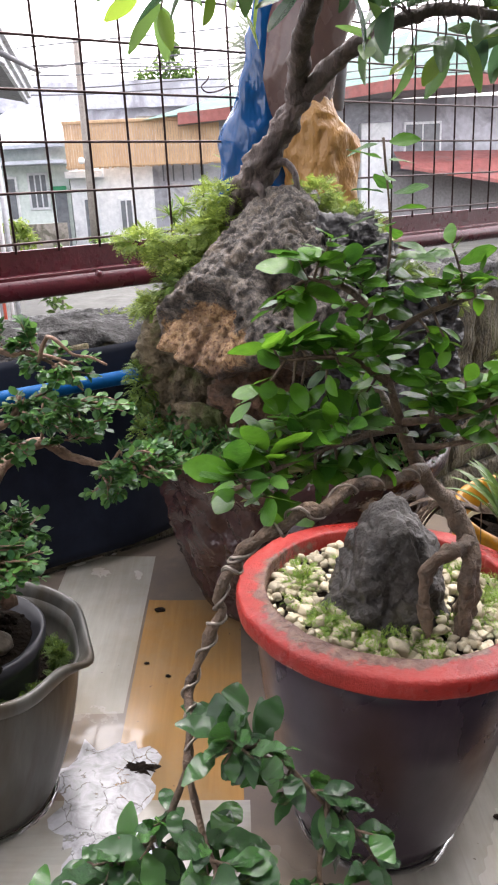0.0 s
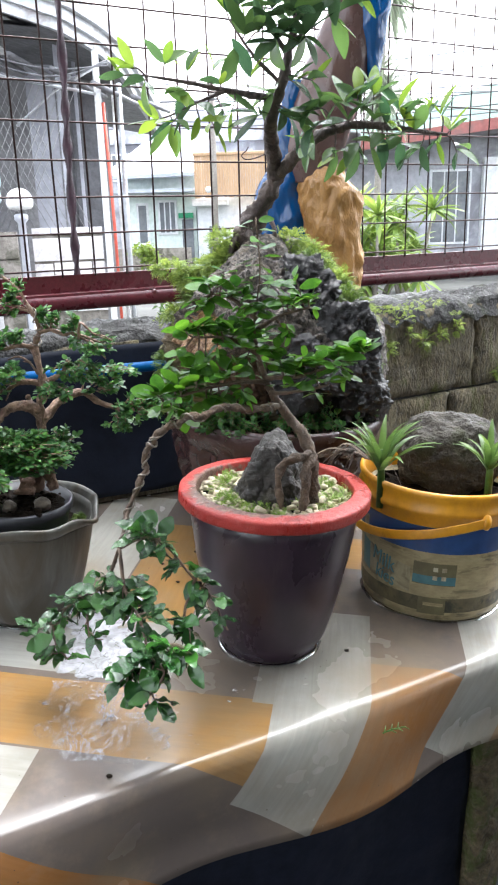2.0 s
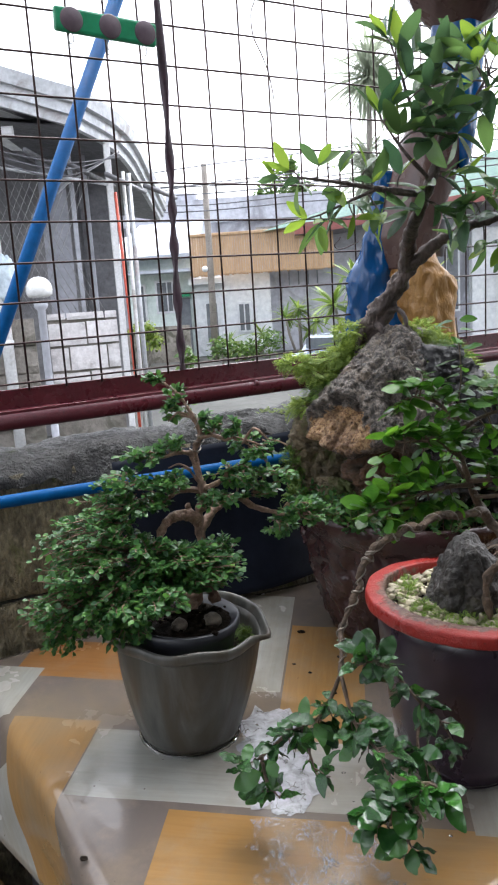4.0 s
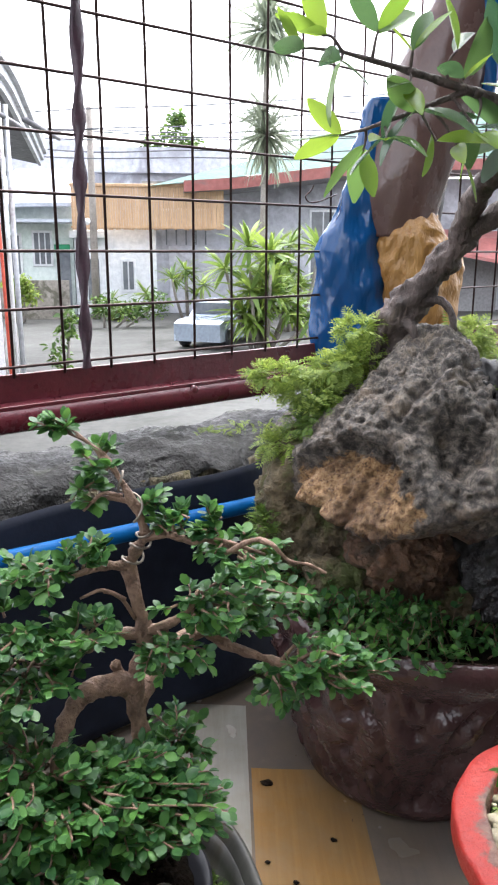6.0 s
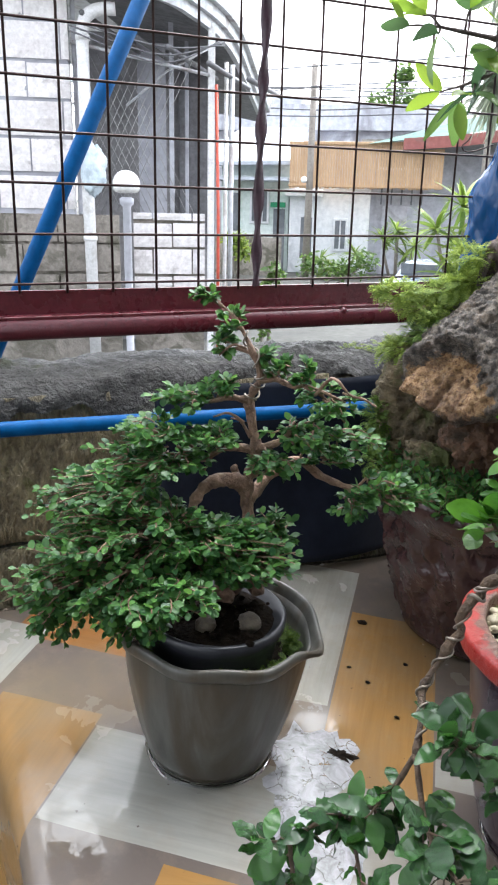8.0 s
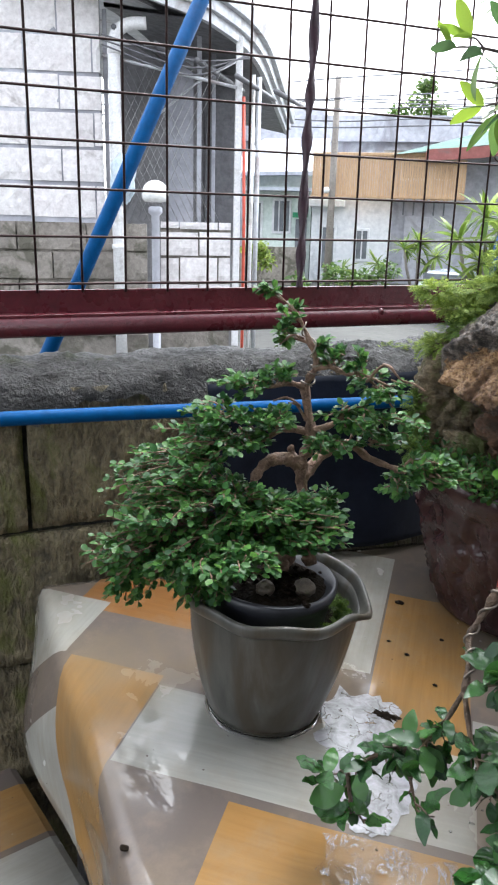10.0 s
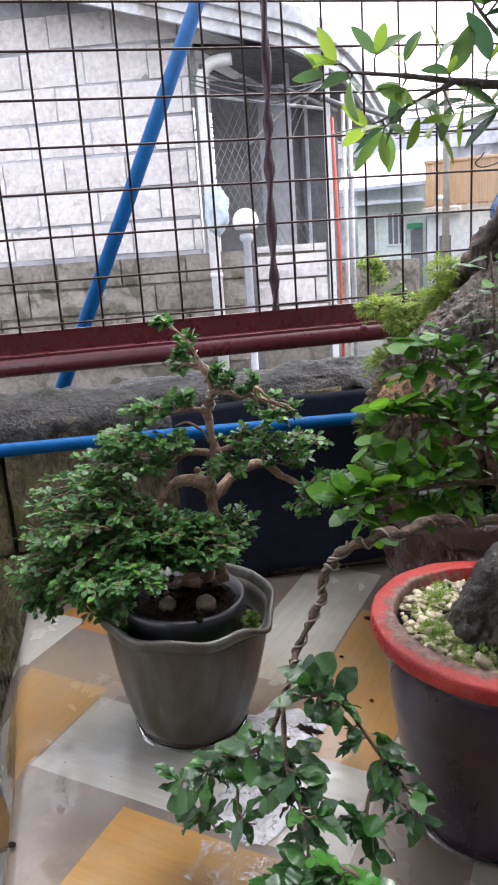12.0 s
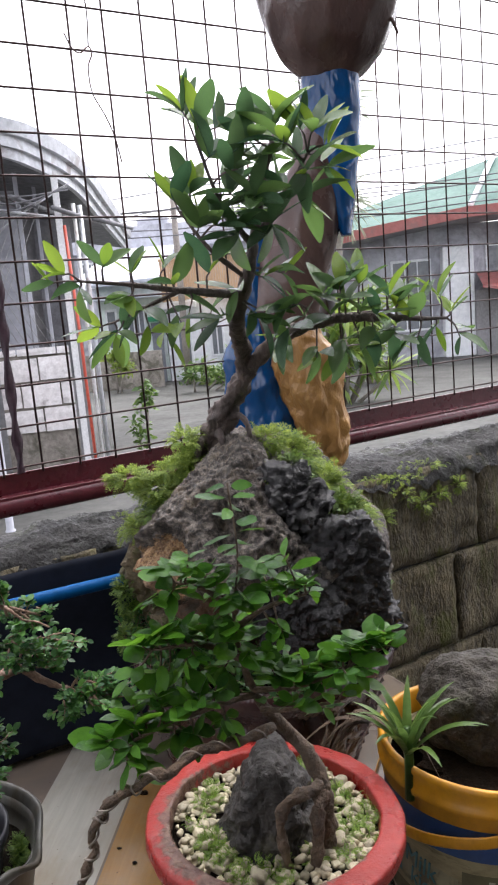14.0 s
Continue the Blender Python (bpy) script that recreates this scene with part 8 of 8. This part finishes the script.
def far_houses():
    c = thing("concrete_building", FAR, "unfinished grey concrete building across the street", "building")
    part("wall", box(-5.4, 1.35, 3.6, 7.0, 0.0, 3.35), M["house_grey"], c, smooth=False)
    part("parapet", box(-5.6, 1.55, 3.4, 3.6, 3.05, 3.62), M["house_grey"], c, "stained concrete parapet", smooth=False)
    part("parapet", box(-0.6, 1.6, 3.3, 3.5, 2.6, 2.85), M["raw_block"], c, smooth=False)
    for x in (-4.4, -2.8, -0.2, 0.6):
        far_window(c, x, x + 0.7, 3.6, 2.2, 2.85, 2)
    part("water_tank", box(-2.9, -2.1, 4.2, 5.0, 3.3, 3.9, 0.05), M["house_grey"], c, smooth=False)

    g = thing("grey_roofed_house", FAR, "small house with pale green walls and grey sheet roof", "house")
    part("wall", box(-3.35, -1.95, 0.3, 3.0, 0.0, 2.15), M["house_green"], g, smooth=False)
    part("roof", ([(-3.75, -0.3, 2.12), (-1.75, -0.3, 2.16), (-1.75, 1.8, 2.95), (-3.2, 1.8, 2.95), (-3.75, -0.3, 2.05), (-1.75, -0.3, 2.09), (-1.75, 3.2, 2.2), (-3.75, 3.2, 2.2)],
                  [(0, 1, 2, 3), (4, 7, 6, 5), (0, 4, 5, 1), (0, 3, 7, 4), (1, 5, 6, 2), (3, 2, 6, 7)]), M["roof_grey"], g, "weathered grey sheet roof", smooth=False)
    part("awning", box(-3.6, -1.9, -0.5, 0.3, 1.78, 1.84), M["roof_grey"], g, smooth=False)
    far_window(g, -2.75, -2.35, 0.3, 0.95, 1.65, 3)
    far_window(g, -3.2, -2.95, 0.3, 0.75, 1.6, 1)
    part("door", box(-2.25, -2.02, 0.22, 0.3, 0.0, 1.25), M["far_glass"], g, "dark doorway", smooth=False)
    part("sign", box(-2.3, -2.0, 0.1, 0.2, 1.28, 1.38), M["green_plastic"], g, "green shop strip", smooth=False)
    part("low_wall", box(-3.5, -1.95, -0.9, -0.75, 0.0, 0.72), M["raw_block"], g, smooth=False)

    w = thing("white_house", FAR, "white painted house with dark windows and a rolled bamboo blind", "house")
    part("wall", box(-1.92, -0.30, 0.2, 3.2, 0.0, 1.72), M["house_white"], w, smooth=False)
    part("wall", box(-0.30, 1.0, 0.5, 3.2, 0.0, 1.8), M["house_grey"], w, "grey gate wall", smooth=False)
    part("ledge", box(-1.98, -1.25, -0.15, 0.2, 1.50, 1.64, 0.02), M["house_white"], w, smooth=False)
    far_window(w, -1.72, -1.40, 0.2, 0.25, 1.15, 2)
    far_window(w, -1.02, -0.72, 0.2, 0.45, 1.1, 2)
    part("door", box(-0.05, 0.45, 0.42, 0.5, 0.0, 1.35, 0.01), M["house_grey"], w, smooth=False)
    for k in range(5):
        part("railing_bar", box(-0.1 + 0.2 * k, -0.07 + 0.2 * k, 0.42, 0.46, 1.38, 1.72), M["far_glass"], w, smooth=False)

    b = thing("bamboo_blind", FAR, "orange bamboo roller blind hung under an eave", "blind")
    rnd = random.Random(4)
    slats = [box(-1.88 + 0.0485 * k, -1.88 + 0.0485 * k + 0.044, -0.36 + rnd.uniform(-0.008, 0.008), -0.33, 1.66 + rnd.uniform(-0.015, 0.015), 2.46) for k in range(60)]
    part("slats", join(*slats), M["bamboo"], b, kind="stuff", smooth=False)
    part("batten", box(-1.9, 1.05, -0.40, -0.33, 2.44, 2.50, 0.01), M["bamboo"], b, smooth=False)
    part("batten", box(-1.9, 1.05, -0.39, -0.36, 1.68, 1.72), M["bamboo"], b, smooth=False)

    r = thing("red_eaved_house", FAR, "grey house with a red roof edge and pale green roof", "house")
    part("wall", box(1.0, 9.0, 0.6, 4.0, 0.0, 2.75), M["house_grey"], r, smooth=False)
    edge = [Vector((0.25, -0.6, 2.44)), Vector((1.2, -0.6, 2.50)), Vector((3.0, -0.6, 2.72)), Vector((4.2, -0.6, 2.86)), Vector((9.0, -0.6, 3.0))]
    part("fascia", sweep(edge, [(0.0, -0.10), (0.08, -0.10), (0.1, 0.10), (0.0, 0.10)]), M["roof_red"], r, "red painted fascia", smooth=False)
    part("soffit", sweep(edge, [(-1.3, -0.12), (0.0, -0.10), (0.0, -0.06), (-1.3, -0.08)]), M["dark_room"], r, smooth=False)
    part("roof", ([(-0.4, -0.55, 2.45), (3.0, -0.55, 2.82), (4.2, -0.55, 2.97), (9.0, -0.55, 3.1), (9.0, 2.5, 4.9), (5.6, 2.5, 4.3), (3.0, 2.5, 3.55), (0.3, 2.5, 2.75)], [(0, 1, 6, 7), (1, 2, 5, 6), (2, 3, 4, 5)]), M["roof_green"], r, "pale green sheet roof", smooth=False)
    part("roof_rib", tube([(4.3, -0.6, 2.98), (5.7, 2.4, 4.36)], 0.06, 6), M["house_white"], r)
    part("ledge_roof", ([(4.55, -0.4, 1.46), (9.0, -1.6, 0.6), (9.0, -0.2, 1.6), (4.7, 0.6, 1.75), (4.55, -0.4, 1.40), (9.0, -1.6, 0.52)], [(0, 1, 2, 3), (0, 4, 5, 1)]), M["roof_red"], r, "lower red roof", smooth=False)
    far_window(r, 2.9, 3.75, 0.6, 0.6, 2.1, 3)
    far_window(r, 4.9, 5.7, 0.6, 1.6, 2.3, 2)
    part("pilaster", box(3.95, 4.6, 0.35, 0.6, 0.0, 2.3, 0.02), M["house_white"], r, smooth=False)
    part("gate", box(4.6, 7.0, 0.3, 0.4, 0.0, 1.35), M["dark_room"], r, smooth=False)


far_houses()


def utility_pole():
    p = thing("utility_pole", FAR @ pose(-1.46, -0.9, 0), "wooden utility pole with a pale lamp and cables", "utility pole")
    part("pole", tube([(0, 0, 0), (0.02, 0, 1.8), (0.03, 0, 3.75)], (0.075, 0.055), 12), M["timber_pole"], p)
    part("street_lamp", moved(rock_geo((0.06, 0.06, 0.06), 3, 1, 0.0, 0.0), pose(-0.08, -0.12, 1.78)), M["globe"], p)


utility_pole()


def cables():
    for k, (z0, z1, dip, y) in enumerate(((3.5, 3.7, 0.25, -1.0), (3.3, 3.55, 0.22, -1.1), (3.15, 3.3, 0.2, -0.9), (2.95, 3.1, 0.15, -1.2), (3.42, 4.4, 0.1, -1.0), (3.0, 4.2, 0.12, -1.05), (3.62, 3.6, 0.3, -0.8))):
        pts = [(-7 + 15 * i / 8, y, z0 + (z1 - z0) * i / 8 - dip * math.sin(math.pi * i / 8) + 0.03 * math.sin(i * 3 + k)) for i in range(9)]
        solid("cable", tube(smooth_path(pts, 4), 0.012, 5), M["dark_metal"], "thin overhead cable across the street", "cable", "overhead cables", m=FAR)


cables()


# ---- plants across the street ----
def blade_geo(length, width, bend, n=6):
    verts, faces = [], []
    for i in range(n + 1):
        s = i / n
        w = width * math.sin(math.pi * min(1.0, 0.12 + 0.88 * s)) ** 0.8 + 0.001
        verts += [(length * s * (1 - 0.2 * bend * s), -w, -bend * length * s * s), (length * s * (1 - 0.2 * bend * s), w, -bend * length * s * s)]
    faces = [(2 * i, 2 * i + 1, 2 * i + 3, 2 * i + 2) for i in range(n)]
    return verts, faces


def rosette(c, count, length, width, rnd, low=-0.5, high=1.2):
    geos = []
    for _ in range(count):
        a, e = rnd.uniform(0, 2 * math.pi), rnd.uniform(low, high)
        d = Vector((math.cos(a) * math.cos(e), math.sin(a) * math.cos(e), math.sin(e)))
        geos.append(moved(blade_geo(1.0, width, rnd.uniform(0.15, 0.5)), leaf_pose(Vector(c), d, Vector((0, 0, 1)), rnd.uniform(-0.6, 0.6), length * rnd.uniform(0.7, 1.15))))
    return geos


STREET = facing(8, 13.0)


def palm():
    t = thing("palm_tree", STREET, "slender palm with shaggy drooping crowns", "palm tree")
    rnd = random.Random(6)
    part("trunk", tube(smooth_path([(1.42, 0, 0), (1.44, 0, 1.6), (1.47, 0, 3.2), (1.50, 0, 4.7)], 5), (0.060, 0.04), 10, 0.2, 8), M["timber_pole"], t)
    for c, n, l in (((1.48, 0, 3.05), 230, 0.80), ((1.50, 0, 4.55), 230, 0.85), ((1.44, 0, 3.40), 130, 0.66), ((1.52, 0, 4.9), 130, 0.66)):
        part("crown", join(*rosette(c, n, l, 0.022, rnd, -1.1, 1.0)), M["palm_haze"], t)


palm()


def dracaena(x, y, z, spread, heads, seed, label, name="dracaena_shrub", mat="palm_leaf", length=0.3):
    t = thing(name, STREET @ pose(x, y, 0), label, "shrub")
    rnd = random.Random(seed)
    for k in range(heads):
        c = Vector((rnd.gauss(0, spread), rnd.gauss(0, spread * 0.6), z + rnd.uniform(-0.6, 0.45)))
        part("stem", tube([(c.x * 0.3, c.y * 0.3, 0), (c.x * 0.8, c.y * 0.8, c.z * 0.6), tuple(c)], (0.03, 0.02), 6), M["timber_pole"], t)
        part("crown", join(*rosette(c, 34, length, 0.06, rnd, -0.6, 1.2)), M[mat], t)


dracaena(1.08, -2.8, 0.95, 0.26, 15, 2, "bushy green and yellow dracaena before the grey house", length=0.46)
dracaena(1.85, -0.5, 0.95, 0.30, 10, 3, "bushy green dracaena beside the palm", length=0.5)
dracaena(0.25, 1.2, 0.55, 0.24, 5, 5, "small leafy shrub by the street", length=0.34)
dracaena(-0.9, 1.8, 0.5, 0.3, 5, 9, "low green shrub by the street", length=0.34)


def leafy(name, m, clumps, count, size, mat, label, category, seed):
    rnd = random.Random(seed)
    lv = leaf_mesh("leaf", 1.0, 0.5, 0.2, 0.2, 0.8, M[mat], 3)
    base = [tuple(v.co) for v in lv.vertices], [tuple(q.vertices) for q in lv.polygons]
    t = thing(name, m, label, category)
    for c, r in clumps:
        geos = []
        part("limb", tube([(c[0] * 0.4, c[1] * 0.4, 0), (c[0] * 0.8, c[1], c[2] * 0.6), c], (0.05 * r[0] + 0.01, 0.01), 6), M["timber_pole"], t)
        for _ in range(count):
            d = Vector((rnd.gauss(0, 1), rnd.gauss(0, 1), rnd.gauss(0, 1))).normalized() * rnd.uniform(0.3, 1.0)
            p = Vector((c[0] + d.x * r[0], c[1] + d.y * r[1], c[2] + d.z * r[2]))
            w = Vector((rnd.gauss(0, 1), rnd.gauss(0, 1), rnd.gauss(-0.1, 0.6))).normalized()
            geos.append(moved(base, leaf_pose(p, w, Vector((0, 0, 1)), rnd.uniform(-1, 1), size * rnd.uniform(0.6, 1.3))))
        part("crown", join(*geos), M[mat], t)


leafy("tree", FAR @ pose(0.2, 9, 0), [((0.0, 0, 4.6), (0.5, 0.4, 0.5)), ((0.6, 0.2, 4.4), (0.5, 0.4, 0.4)), ((-0.6, 0, 4.3), (0.5, 0.4, 0.35)), ((0.2, 0, 5.1), (0.3, 0.3, 0.3)), ((1.1, 0, 4.1), (0.4, 0.3, 0.25))], 260, 0.16, "far_leaf", "distant tree rising behind the concrete building", "tree", 2)
leafy("bush", FAR @ pose(-2.75, -1.6, 0), [((0, 0, 0.72), (0.28, 0.2, 0.14)), ((0.15, 0, 0.5), (0.25, 0.2, 0.2))], 240, 0.09, "moss", "yellow-green bush by the street", "bush", 5)
leafy("bush", FAR @ pose(-1.2, -2.6, 0), [((0, 0, 0.35), (0.3, 0.2, 0.25)), ((0.5, 0, 0.3), (0.3, 0.2, 0.2)), ((0.9, 0, 0.4), (0.25, 0.2, 0.28))], 200, 0.09, "far_leaf", "low green bushes beside the street", "bush", 6)
leafy("bush", HOUSE @ pose(0.75, 0.6, 0), [((0, 0, 0.35), (0.1, 0.1, 0.3)), ((0.1, 0, 0.7), (0.08, 0.1, 0.16))], 140, 0.06, "far_leaf", "green weeds beside the block wall", "bush", 7)


def parked_car():
    c = thing("car", STREET @ pose(0.60, -2.0, 0, 0, 0, 62) @ Matrix.Scale(0.88, 4), "pale blue-grey car parked by the shrubs", "car")
    prof = [(-0.95, 0.12), (-0.95, 0.38), (-0.80, 0.43), (-0.42, 0.46), (-0.18, 0.68), (0.35, 0.70), (0.62, 0.48), (0.93, 0.44), (0.97, 0.30), (0.97, 0.12)]
    verts = [(x, y * (0.38 - 0.06 * max(0, z - 0.45) / 0.25), z) for y in (-1, 1) for x, z in prof]
    n = len(prof)
    faces = [tuple(range(n)), tuple(range(2 * n - 1, n - 1, -1))] + [(k, n + k, n + (k + 1) % n, (k + 1) % n) for k in range(n)]
    part("body", (verts, faces), M["car"], c, smooth=False)
    part("windscreen", box(-0.40, -0.2, -0.3, 0.3, 0.5, 0.66), M["far_glass"], c, smooth=False)
    for x in (-0.6, 0.6):
        for y in (-0.36, 0.36):
            part("wheel", moved(lathe([(0.02, -0.05), (0.15, -0.05), (0.16, 0.0), (0.15, 0.05), (0.02, 0.05)], 20), pose(x, y, 0.15, 90, 0, 0)), M["black_plastic"], c)


parked_car()
